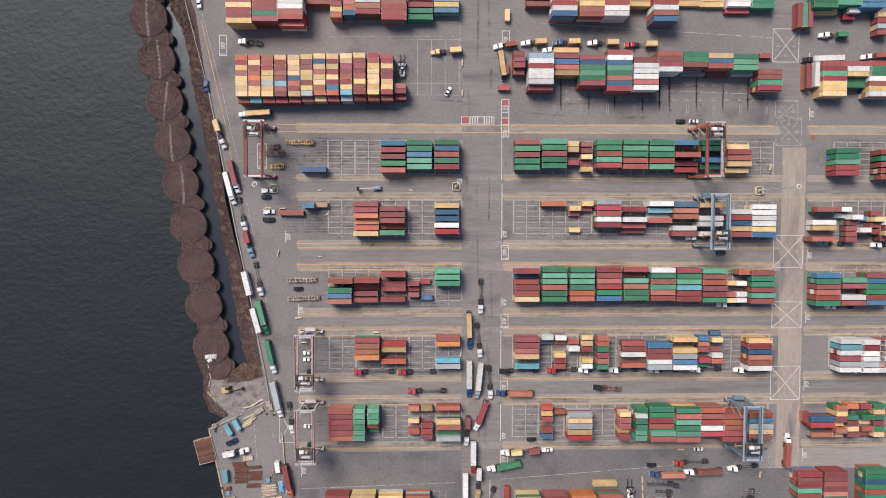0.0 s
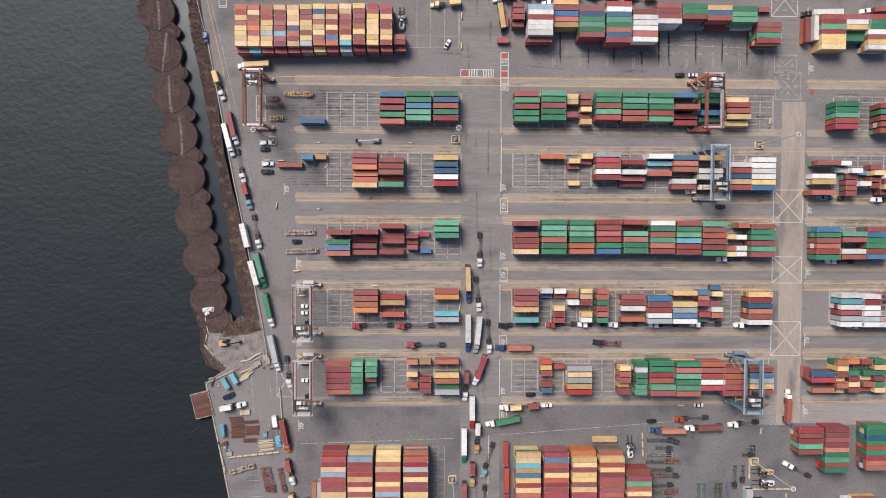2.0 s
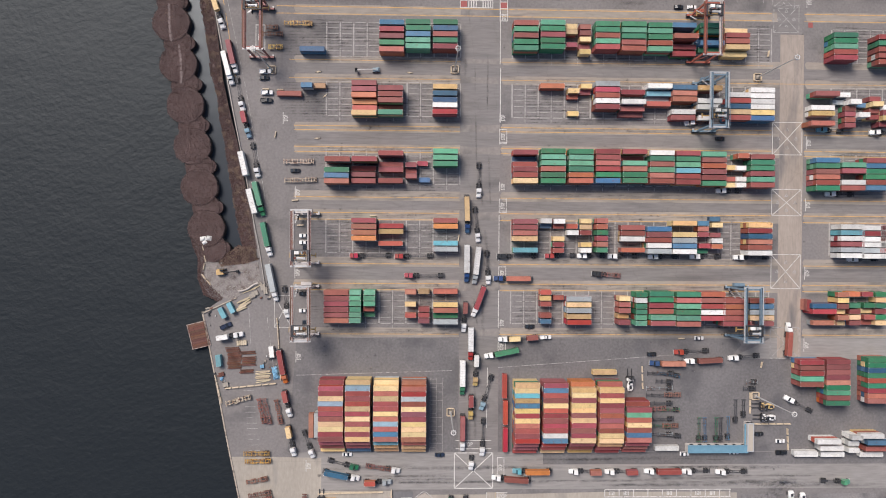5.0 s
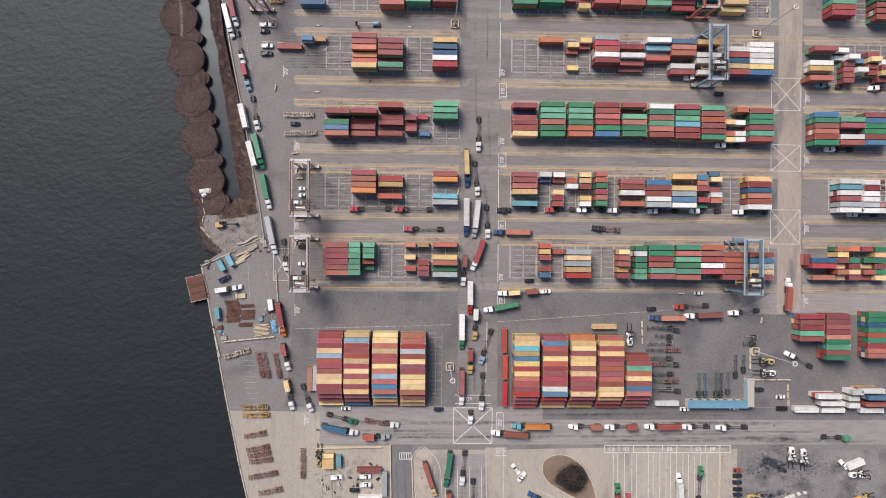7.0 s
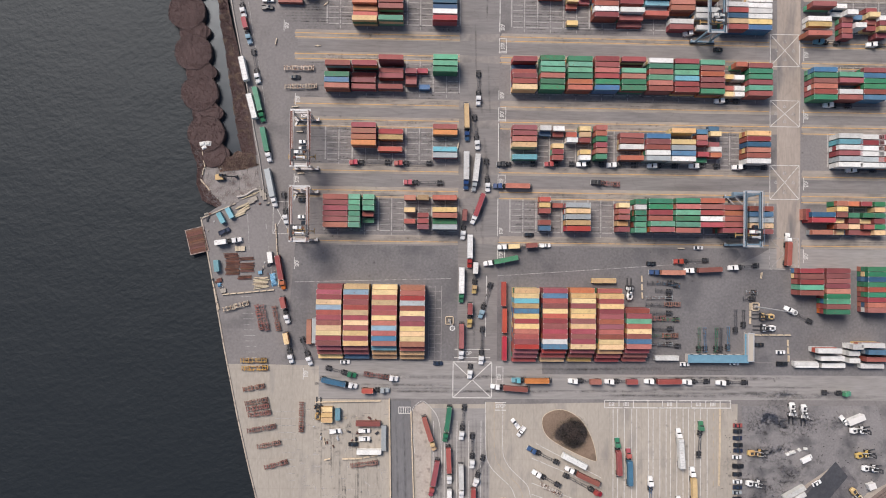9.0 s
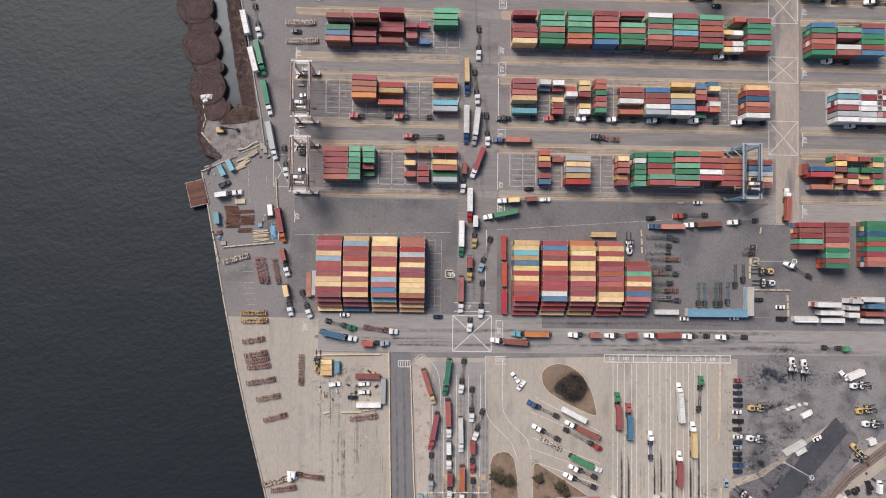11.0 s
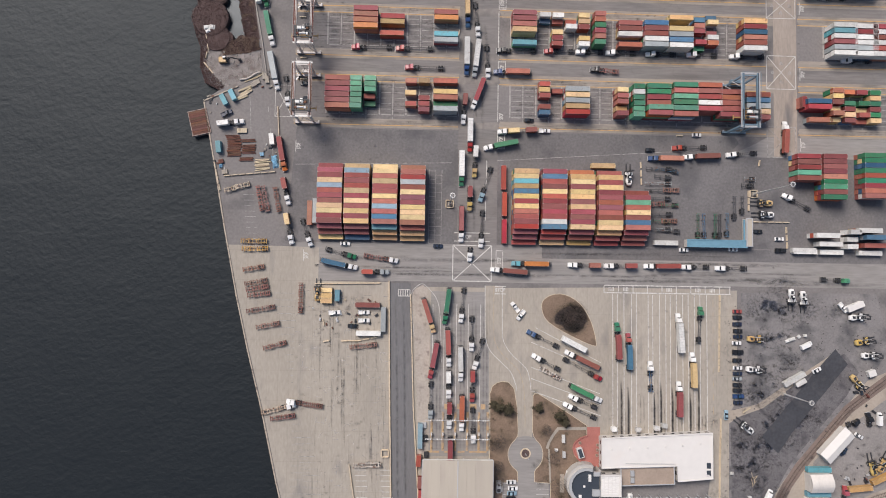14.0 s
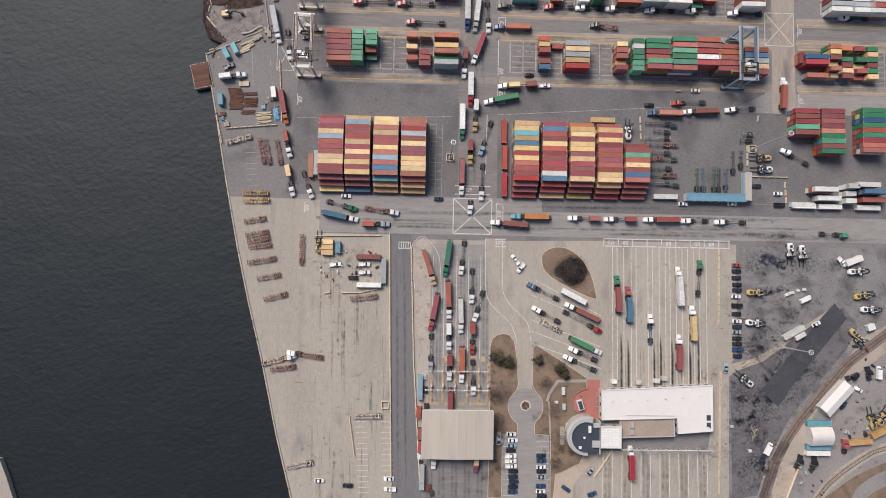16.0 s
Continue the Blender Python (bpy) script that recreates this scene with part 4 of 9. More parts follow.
rs = random.Random(21)
L = []
for yy in (23.2, 14.0, -9.4, -19.3, -41.0, -50.8, -72.4, -84.4, -106.0):
    for x0, x1 in ((-58, 12), (40, 163), (184, 260)):
        for o in (0.9, 0.1, -0.8):
            a = x0 + rs.random() * 20
            while a < x1:
                e = a + rs.uniform(15, 50)
                L.append((a, yy + o + rs.uniform(-0.2, 0.2), min(e, x1), yy + o, rs.uniform(0.7, 1.3)))
                a = e + rs.uniform(0, 10)
streaks("crane_tyre_tracks", L, 0.03, STREAK, "dark tyre tracks on the crane runways")
L = []
for _ in range(20):
    x, y = rs.choice((18.0, 19.6, 22.4, 24.2, 27.0, 28.8)) + rs.gauss(0, 0.5), rs.uniform(-150, 128)
    L.append((x, y, x + rs.gauss(0, 0.9), y - rs.uniform(10, 34), rs.uniform(0.8, 2.2)))
L = [(a, c, d, max(e, -163), w) for a, c, d, e, w in L]
streaks("lane_tyre_tracks", L, 0.036, STREAK, "dark tyre tracks along the cross lane")
streaks("road_tyre_tracks", [(a, y + rs.uniform(-0.4, 0.4), a + rs.uniform(30, 80), y + rs.uniform(-0.8, 0.8), rs.uniform(0.8, 2.6)) for y in [rs.uniform(-180.5, -165) for _ in range(9)] for a in [rs.uniform(-60, 170) for _ in range(3)]], 0.04, STREAK, "dark tyre tracks along the south road")
streaks("exit_oil_streaks", [(x + o, -279, x + o + (x - 112) * 0.03, -325, 2.4) for x in (88.2, 97.4, 106.2, 115.4, 124.2, 133.0) for o in (-0.8, 1.0)], 0.06, STREAK, "dark oil streaks down the exit lanes")
streaks("gate_oil_streaks", [(x, -226 - 3 * (k % 3), x, -262, 1.5) for k, x in enumerate((94.6, 98.0, 110.4, 113.6, 119.2, 127.9, 131.8))], 0.078, OIL, "black oil streaks before the gate office")
streaks("truck_park_streaks", [((p + q) / 2 + o, -222 - 9 * (k % 3), (p + q) / 2 + o + 0.3, -256, 0.8) for k, (p, q) in enumerate(zip(TRUCK_LANES, TRUCK_LANES[1:])) for o in (-0.8, 0.8) if q - p > 2.8], 0.066, STREAK, "dark tyre streaks along the truck park lanes")
streaks("inbound_oil_streaks", [(x + o, -280, x + o, -340, 2.0) for x in (4.5, 10, 16, 22, 28) for o in (-0.9, 0.9)], 0.062, STREAK, "dark oil streaks behind the canopy")
streaks("plaza_oil_streaks", [(x + o, -186, x + o + 0.6, -266, 1.3) for x in (7.2, 12.6, 18.4, 24.0, 29.2) for o in (-0.8, 0.8)], 0.068, STREAK, "dark oil streaks along the gate lanes")
streaks("yard_skid_marks", [(x, -108.5, x + rs.uniform(-1, 1), -122, rs.uniform(1.6, 3)) for x in (-40, -31, -22, -9, 3, 66, 78, 84, 97, 103, 120)] + [(a, y, a + rs.uniform(12, 30), y + rs.uniform(-2, 2), rs.uniform(1, 2.4)) for a, y in ((55, 76), (75, 70), (92, 78), (110, 66), (125, 74), (140, 60), (60, 58), (-60, 60), (-30, 56), (-50, 100), (-20, 98), (0, 60), (45, 54), (90, 52))], 0.006, STREAK, "dark skid marks across the open yard")
streaks("north_oil_columns", [(x + rs.uniform(-0.4, 0.4), 54, x, 62 + rs.uniform(0, 16), rs.uniform(0.7, 1.5)) for x in (62, 75.5, 88, 101, 109.5, 114, 127, 140, 152)] + [(109.3, 54, 108.8, 84, 1.2), (109.5, 60, 109.0, 80, 1.0)], 0.03, OIL, "black oil columns across the northern slots")
streaks("apron_streaks", [(x + rs.uniform(-1, 1), y, x + rs.uniform(-1, 1), y - rs.uniform(20, 50), rs.uniform(0.8, 1.6)) for x, y in [(rs.uniform(-54, -20), rs.uniform(-290, -184)) for _ in range(16)]], 0.05, STREAK, "faint grey tyre streaks on the quay apron")
PALE_SCRAPE = streak_material("pale scrape", (0.60, 0.57, 0.52), 0.75, 0.4, 0.3, 0.6)
ap = random.Random(77)
L = []
for _ in range(300):
    x, y, a = ap.uniform(-62, -16), ap.uniform(-305, -186), ap.choice((0.0, 0.05, 1.52, ap.uniform(0, 3.14)))
    r = ap.uniform(1.0, 4.5)
    if x > -66 - 0.235 * (y + 188):
        L.append((x, y, x + r * math.cos(a), y + r * math.sin(a), ap.uniform(0.25, 0.55)))
streaks("apron_scrapes", L, 0.054, PALE_SCRAPE, "short pale scrapes on the apron concrete")
streaks("apron_joint_dirt", [(x, y, x + 0.1, y - ap.uniform(9, 30), ap.uniform(0.4, 0.7)) for x, y in [(ap.uniform(-50, -17), ap.uniform(-296, -190)) for _ in range(40)]], 0.052, STREAK, "thin dark dirt lines along the apron joints")
streaks("gate_road_streaks", [(x, -184, x + 3.2, -305, 1.6) for x in (-13.2, -9.6)], 0.05, STREAK, "dark wheel tracks on the gate road")

L = []
for a, c in ((41.5, 25.5), (11.5, -5.6), (-22.3, -38.6), (-53.8, -69.6), (-87.4, -103.4)):
    for x0, x1 in ((-62, 15.0), (38.5, 164.5), (190, 250)):
        for j in range(13):
            y = a + (c - a) * j / 12
            for _ in range(int((x1 - x0) / 7)):
                x = rs.uniform(x0, x1)
                L.append((x, y + rs.uniform(-0.25, 0.25), min(x + rs.uniform(3, 16), x1), y + rs.uniform(-0.2, 0.2), rs.uniform(0.3, 0.75)))
streaks("slot_scuffs", L, 0.031, STREAK, "dark scuffs along the container slots")
L = []
for a, c in ((40.6, 24.4), (12.6, -3.5), (-19.6, -35.7), (-52.3, -68.4), (-85.9, -102.0)):
    for j in range(6):
        for o in (0.75, 1.9):
            y = a + (c - a) * (j + o / 2.67) / 6
            L.append((-76 + rs.uniform(0, 8) if a > 0 else -50 + rs.uniform(0, 3), y, -46 + rs.uniform(0, 12), y + rs.uniform(-0.15, 0.15), rs.uniform(0.9, 1.3)))
            for x0, x1 in ((-46, 14), (40, 164), (194, 232)):
                x = x0 + rs.uniform(0, 12)
                while x < x1 - 6:
                    e = min(x1, x + rs.uniform(8, 26))
                    L.append((x, y + rs.uniform(-0.15, 0.15), e, y, rs.uniform(0.5, 1.0)))
                    x = e + rs.uniform(4, 30)
streaks("slot_wheel_tracks", L, 0.033, STREAK, "dark wheel tracks between the slot lines")


def blotches(name, spots, z, mat, label):
    """Soft round stains, or patches of painted shade: place and radius each."""
    v, f, fade = [], [], []
    for x, y, r in spots:
        k, n = len(v), 10
        v.append((x, y, z))
        fade.append(1.0)
        for i in range(n):
            q = r * rs.uniform(0.6, 1.3)
            v.append((x + q * math.cos(6.2832 * i / n) * 1.3, y + q * math.sin(6.2832 * i / n), z))
            fade.append(0.0)
        f += [(k, k + 1 + i, k + 1 + (i + 1) % n) for i in range(n)]
    me = mesh(name, v, f, [mat])
    me.attributes.new("fade", "FLOAT", "POINT").data.foreach_set("value", fade)
    return tagged(new(name, me), label, "stain", kind="structure")


S = []
for yy in (14, -8, -19, -50, -84, -105):
    S += [(rs.uniform(-60, 160), yy + rs.uniform(-2.5, 2.5), rs.uniform(0.4, 1.5)) for _ in range(28)]
for a, c in ((41, 25), (11, -5), (-22, -38), (-54, -69), (-87, -103)):
    S += [(rs.uniform(-60, 240), rs.uniform(c, a), rs.uniform(0.3, 1.2)) for _ in range(90)]
S += [(rs.uniform(-60, 160), rs.uniform(-126, -109), rs.uniform(0.4, 1.6)) for _ in range(40)]
S += [(rs.uniform(50, 165), rs.uniform(50, 66), rs.uniform(0.4, 1.8)) for _ in range(60)]
blotches("oil_blotches", [(x, y, r * 0.6) for x, y, r in S], 0.026, SMUDGE, "black oil blotches on the yard asphalt")
blotches("apron_blotches", [(rs.uniform(-60, -18), rs.uniform(-300, -185), rs.uniform(0.3, 1.3)) for _ in range(70)] + [(rs.uniform(-52, -25), rs.uniform(-207, -188), rs.uniform(0.4, 1.4)) for _ in range(70)] + [(rs.uniform(88, 140), rs.uniform(-250, -190), rs.uniform(0.3, 1.0)) for _ in range(60)], 0.072, STREAK, "grey oil blotches on the concrete")
blotches("yard_oil_sheets", [(rs.gauss(158, 7), rs.gauss(-262, 18), rs.uniform(4, 10)) for _ in range(34)] + [(rs.gauss(176, 9), rs.gauss(-244, 9), rs.uniform(4, 8)) for _ in range(14)] + [(rs.gauss(170, 10), rs.gauss(-212, 12), rs.uniform(3, 8)) for _ in range(22)] + [(rs.gauss(187, 12), rs.gauss(-192, 4), rs.uniform(3, 6)) for _ in range(10)] + [(rs.gauss(164, 7), rs.gauss(-190, 3), rs.uniform(3, 6)) for _ in range(10)], 0.062, SEEP, "broad dark oil staining on the gravel")
blotches("yard_oil_pools", [(rs.gauss(158, 8), rs.gauss(-262, 18), rs.uniform(0.4, 1.6)) for _ in range(120)] + [(rs.gauss(176, 10), rs.gauss(-240, 9), rs.uniform(0.4, 1.4)) for _ in range(90)] + [(rs.gauss(168, 10), rs.gauss(-212, 14), rs.uniform(0.4, 1.6)) for _ in range(90)] + [(rs.gauss(207, 9), rs.gauss(-262, 12), rs.uniform(0.4, 1.6)) for _ in range(60)], 0.068, SMUDGE, "dark oil pools on the gravel")

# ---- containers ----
# Box sizes a little under true, set to fit the camera's view.
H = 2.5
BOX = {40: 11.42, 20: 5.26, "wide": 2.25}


def box_meshes(c, ft):
    key = ("box", c, ft)
    if key in CACHE:
        return CACHE[key]
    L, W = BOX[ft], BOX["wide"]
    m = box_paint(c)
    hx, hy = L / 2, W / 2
    v, f = [], []
    for sx in (-1, 1):
        for sy in (-1, 1):
            xa, ya = sx * hx, sy * hy
            add_box(v, f, min(xa, xa - sx * 0.16), max(xa, xa - sx * 0.16), min(ya, ya - sy * 0.16), max(ya, ya - sy * 0.16), 0.0, 2.5)
    add_box(v, f, -hx + 0.16, hx - 0.16, -hy, -hy + 0.1, 2.37, 2.48)
    add_box(v, f, -hx + 0.16, hx - 0.16, hy - 0.1, hy, 2.37, 2.48)
    add_box(v, f, -hx, -hx + 0.1, -hy + 0.16, hy - 0.16, 2.35, 2.48)
    add_box(v, f, hx - 0.1, hx, -hy + 0.16, hy - 0.16, 2.35, 2.48)
    add_box(v, f, -hx + 0.05, hx - 0.05, -hy + 0.03, hy - 0.03, 0.05, 0.2)
    n = 20 if ft == 40 else 10
    for sy in (-1, 1):
        k = len(v)
        x = -hx + 0.16
        st = (L - 0.32) / n
        prof = []
        for i in range(n):
            prof += [(x, 0.02), (x + 0.4 * st, 0.02), (x + 0.5 * st, 0.06), (x + 0.9 * st, 0.06)]
            x += st
        for px, d in prof:
            v += [(px, sy * (hy - d), 0.18), (px, sy * (hy - d), 2.38)]
        for i in range(len(prof) - 1):
            q = (k + 2 * i, k + 2 * i + 2, k + 2 * i + 3, k + 2 * i + 1)
            f.append(q if sy < 0 else q[::-1])
    v += [(-hx + 0.03, -hy + 0.15, 0.18), (-hx + 0.03, hy - 0.15, 0.18), (-hx + 0.03, hy - 0.15, 2.37), (-hx + 0.03, -hy + 0.15, 2.37)]
    k = len(v) - 4
    f.append((k + 3, k + 2, k + 1, k))
    worn = [0.0] * len(v)
    for sx in (-1, 1):
        for sy in (-1, 1):
            k = len(v)
            xa, ya = sx * hx, sy * hy
            add_box(v, f, min(xa, xa - sx * 0.3), max(xa, xa - sx * 0.3), min(ya, ya - sy * 0.24), max(ya, ya - sy * 0.24), 2.4, 2.505)
            worn += [1.0] * (len(v) - k)
    for sx in (-1, 1):
        k = len(v)
        add_box(v, f, sx * hx - 0.07, sx * hx + 0.01 * sx + 0.07 * (sx < 0), -hy + 0.24, hy - 0.24, 2.44, 2.49)
        worn += [0.2] * (len(v) - k)
    # Paler long rails paint a bright edge line along each roof.
    for sy in (-1, 1):
        k = len(v)
        add_box(v, f, -hx + 0.3, hx - 0.3, sy * hy - 0.08 * (sy > 0), sy * hy + 0.08 * (sy < 0), 2.42, 2.492)
        worn += [0.22] * (len(v) - k)
    body = mesh("container", v, f, [m])
    body.attributes.new("worn", "FLOAT", "POINT").data.foreach_set("value", worn)
    v, f = [], []
    n = 22 if ft == 40 else 11
    st = (L - 0.24) / n
    x, prof = -hx + 0.12, []
    for i in range(n):
        prof += [(x, 2.465), (x + 0.5 * st, 2.465), (x + 0.6 * st, 2.45), (x + 0.9 * st, 2.45)]
        x += st
    prof.append((hx - 0.12, 2.465))
    for px, z in prof:
        v += [(px, -hy + 0.08, z), (px, hy - 0.08, z)]
    for i in range(len(prof) - 1):
        f.append((2 * i, 2 * i + 2, 2 * i + 3, 2 * i + 1))
    roof = mesh("roof", v, f, [m])
    leaves = []
    for y0, y1 in ((-hy + 0.17, -0.01), (0.01, hy - 0.17)):
        v, f = [], []
        add_box(v, f, hx - 0.07, hx - 0.02, y0, y1, 0.2, 2.35)
        for yy in (y0 + 0.25, y1 - 0.25):
            add_box(v, f, hx - 0.02, hx + 0.015, yy - 0.025, yy + 0.025, 0.2, 2.35)
        leaves.append(mesh("door", v, f, [m]))
    closed_body = body.copy()
    joined = bmesh.new()
    for me in (body, *leaves):
        joined.from_mesh(me)
    joined.to_mesh(closed_body)
    joined.free()
    CACHE[("closed", c, ft)] = closed_body
    CACHE[key] = (body, roof, *leaves)
    return CACHE[key]


# The boxes of the middle yard, of the truck lanes and of the nearest stacks are things of their own; the rest of the yard is joined.
KEPT = {40: 0, 20: 0}
REST = {"v": [], "f": [], "slot": [], "vary": [], "worn": []}
PAINT_KEYS = list(PAINTS)


def join_rest(x, y, z, turn, c, ft):
    m = pose(x, y, z, 0, 0, turn)
    shade = draw.random()
    for me in box_meshes(c, ft):
        k = len(REST["v"])
        REST["v"] += [tuple(m @ q.co) for q in me.vertices]
        rub = [0.0] * len(me.vertices)
        if "worn" in me.attributes:
            me.attributes["worn"].data.foreach_get("value", rub)
        REST["worn"] += rub
        for p in me.polygons:
            REST["f"].append(tuple(k + i for i in p.vertices))
            REST["slot"].append(PAINT_KEYS.index(c))
            REST["vary"].append(shade)


def container(x, y, z, turn, c, ft, where):
    own = KEPT[ft] < 300 and ("stack" not in where or (-166 < y < 60 and x < 200) if ft == 20 else "stack" not in where or (-166 < y < -20 and -70 < x < 166))
    if not own:
        join_rest(x, y, z, turn, c, ft)
        return None
    KEPT[ft] += 1
    body, roof, left, right = box_meshes(c, ft)
    shown = "stack" not in where or (x < 0) == (turn == 0)
    if not shown:
        body = CACHE[("closed", c, ft)]
    kind = "full-length" if ft == 40 else "half-length"
    ob = thing("shipping_container" if ft == 40 else "short_container", body, pose(x, y, z, 0, 0, turn), WORDS[c] + " corrugated " + kind + " container " + where, "shipping container", ("stacked containers" if ft == 40 else "stacked short containers") if "stack" in where else "")
    part("roof", roof, ob)
    for leaf in (left, right) if shown else ():
        part("door", leaf, ob)
    return ob


LOWER = "rrrmoogGgtbBwyO"
draw = random.Random(11)


def under(cells, ft):
    """The boxes beneath the top ones, joined."""
    L = BOX[ft]
    v, f, sl = [], [], []
    mats = [box_paint(c) for c in PAINTS]
    keys = list(PAINTS)
    for x, y, z, c, turned in cells:
        a = len(f)
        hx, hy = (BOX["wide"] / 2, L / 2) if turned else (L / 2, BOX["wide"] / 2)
        add_box(v, f, x - hx + 0.03, x + hx - 0.03, y - hy + 0.03, y + hy - 0.03, z + 0.02, z + 2.47)
        for sx in (-1, 1):
            for sy in (-1, 1):
                xa, ya = x + sx * hx, y + sy * hy
                add_box(v, f, min(xa, xa - sx * 0.18), max(xa, xa - sx * 0.18), min(ya, ya - sy * 0.18), max(ya, ya - sy * 0.18), z, z + 2.5)
        sl += [keys.index(c)] * (len(f) - a)
    if v:
        tagged(new("lower_containers", mesh("lower_containers", v, f, mats, sl)), "lower tiers of corrugated containers in mixed colours", "shipping container", kind="stuff")


def bay(x, y, pitch, colours, tiers, ft=40):
    """One bay of stacks running south from y: a colour and a height for each."""
    low = []
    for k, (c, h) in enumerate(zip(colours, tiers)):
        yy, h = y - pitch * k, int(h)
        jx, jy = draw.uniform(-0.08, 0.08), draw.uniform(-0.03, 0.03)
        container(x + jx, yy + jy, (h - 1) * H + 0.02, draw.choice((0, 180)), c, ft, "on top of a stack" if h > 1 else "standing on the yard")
        for j in range(h - 1):
            low.append((x + draw.uniform(-0.12, 0.12), yy, j * H + 0.02, c if draw.random() < 0.7 else draw.choice(LOWER), False))
    under(low, ft)


def single(x, y, turn, c, tiers, ft=40):
    container(x, y, (tiers - 1) * H + 0.04, turn, c, ft, "on top of a stack" if tiers > 1 else "standing apart on the ground")
    under([(x, y, j * H + 0.04, draw.choice(LOWER), turn == 90) for j in range(tiers - 1)], ft)


bay(-86.5, 104.5, 2.34, "rrtrrt", "444444")
bay(-74.6, 103.1, 2.34, "rrrgr", "44444")
bay(-63.5, 104.1, 2.34, "rwwrro", "444443")
bay(-51.8, 107.3, 3.84, "rr", "22")
bay(-43.2, 104.4, 2.67, "rrto", "3333", 20)
bay(-37.2, 104.6, 2.35, "wooB", "3333", 20)
bay(-28.6, 105.9, 2.54, "wwor", "3333")
bay(-16.7, 105.1, 2.34, "rrrrr", "33333")
bay(-4.6, 105.4, 2.89, "rrgg", "2222")
bay(7.4, 105.3, 2.66, "stb", "222")
bay(50.3, 106.1, 2.84, "rr", "22")
bay(61.4, 104.3, 2.35, "wrwb", "4444")
bay(74.0, 104.1, 2.34, "ttrr", "4444")
bay(85.4, 104.7, 2.42, "rrww", "4444")
bay(98.2, 106.2, 2.59, "tt", "22")
bay(108.1, 105.4, 2.55, "grwob", "44444")
bay(122.4, 107.4, 2.49, "tt", "11")
bay(132.6, 107.0, 2.49, "tt", "11")
bay(144.8, 106.3, 2.34, "wwR", "221")
bay(155.5, 105.7, 2.47, "gg", "22")
bay(183.9, 105.5, 2.58, "gg", "33")
bay(186.7, 101.6, 2.60, "t", "1")
bay(195.2, 106.7, 2.46, "gG", "33")
bay(199.4, 101.6, 2.60, "w", "2", 20)
bay(198.3, 99.2, 2.60, "R", "1", 20)
bay(206.3, 105.7, 2.59, "bb", "33")
bay(213.0, 99.8, 2.75, "tryr", "2222", 20)
bay(-85.6, 76.3, 2.34, "oRtrttttr", "444444443", 20)
bay(-79.8, 76.4, 2.34, "RtrrOrttc", "444444443", 20)
bay(-73.9, 76.4, 2.34, "oorttyttr", "444444443", 20)
bay(-68.0, 76.4, 2.34, "trmrrcrmr", "444444443", 20)
bay(-62.0, 76.5, 2.34, "ttttBortr", "444444443", 20)
bay(-56.2, 76.8, 2.34, "trmttrtyr", "444444443", 20)
bay(-50.4, 77.1, 2.34, "tBtottoot", "444444443", 20)
bay(-44.5, 77.1, 2.34, "trtRtrbor", "444444443", 20)
bay(-38.3, 77.3, 2.34, "ttrrortcy", "444444443", 20)
bay(-32.2, 77.6, 2.34, "trrrrtrrr", "444444443", 20)
bay(-26.0, 77.6, 2.34, "rrttttttr", "444444443", 20)
bay(-19.8, 77.6, 2.34, "rrtrrttrr", "444444443", 20)
bay(-13.9, 64.6, 2.34, "rrr", "332", 20)
bay(41.2, 79.7, 2.62, "rrrr", "3332", 20)
bay(50.8, 78.1, 2.34, "swrwwwr", "4444443")
bay(63.0, 81.3, 2.58, "trboT", "33333")
bay(74.6, 77.5, 2.34, "rBgGgr", "444444")
bay(87.0, 79.8, 2.34, "owBGgoBr", "44444444")
bay(99.3, 76.5, 2.53, "rwwwow", "444444")
bay(110.4, 79.4, 2.37, "rrrw", "4444")
bay(122.1, 79.2, 2.34, "ggr", "444")
bay(124.1, 72.5, 2.60, "y", "1")
bay(133.9, 78.6, 2.34, "tBr", "444")
bay(136.2, 71.9, 2.60, "r", "1")
bay(145.4, 78.3, 2.49, "gGG", "444")
bay(147.8, 72.5, 2.60, "w", "1")
bay(158.8, 80.9, 2.60, "r", "1", 20)
bay(158.4, 72.1, 2.48, "rrGr", "3333")
bay(189.0, 76.2, 2.34, "rrGrttt", "3333333")
bay(200.7, 76.1, 2.36, "rwtgg", "33322")
bay(211.0, 76.3, 2.34, "rggwrtw", "3333333")
bay(-17.3, 38.4, 3.11, "brrgo", "33333")
bay(-5.1, 38.8, 2.81, "ggbGG", "33333")
bay(7.5, 38.9, 2.81, "gBrgr", "33333")
bay(45.2, 39.1, 2.92, "rGrgg", "33333")
bay(57.7, 39.4, 2.77, "Ggrgg", "33333")
bay(67.0, 38.6, 2.51, "tt", "22", 20)
bay(67.1, 30.0, 2.60, "m", "2", 20)
bay(73.5, 38.5, 2.90, "rrtrt", "22212", 20)
bay(83.4, 39.2, 2.67, "ggrGR", "33333")
bay(95.8, 39.3, 2.83, "gGgrr", "33333")
bay(108.2, 39.0, 2.78, "gGgrG", "33333")
bay(119.4, 39.1, 2.60, "b", "3")
bay(119.5, 33.3, 2.60, "r", "4")
bay(120.3, 29.7, 3.05, "rR", "22")
bay(132.8, 39.2, 2.71, "ggBbg", "33132")
bay(144.7, 37.6, 2.76, "trott", "23332")
bay(196.4, 35.7, 2.64, "ggGor", "33333")
bay(217.8, 35.1, 2.91, "rgror", "33333")
bay(-54.4, 26.4, 2.60, "b", "2")
bay(-29.9, 10.3, 2.75, "rrOOot", "333223")
bay(-17.7, 8.1, 2.78, "rrrrG", "33313")
bay(7.6, 9.7, 3.06, "tBBwR", "22233")
bay(58.1, 10.6, 2.60, "o", "2")
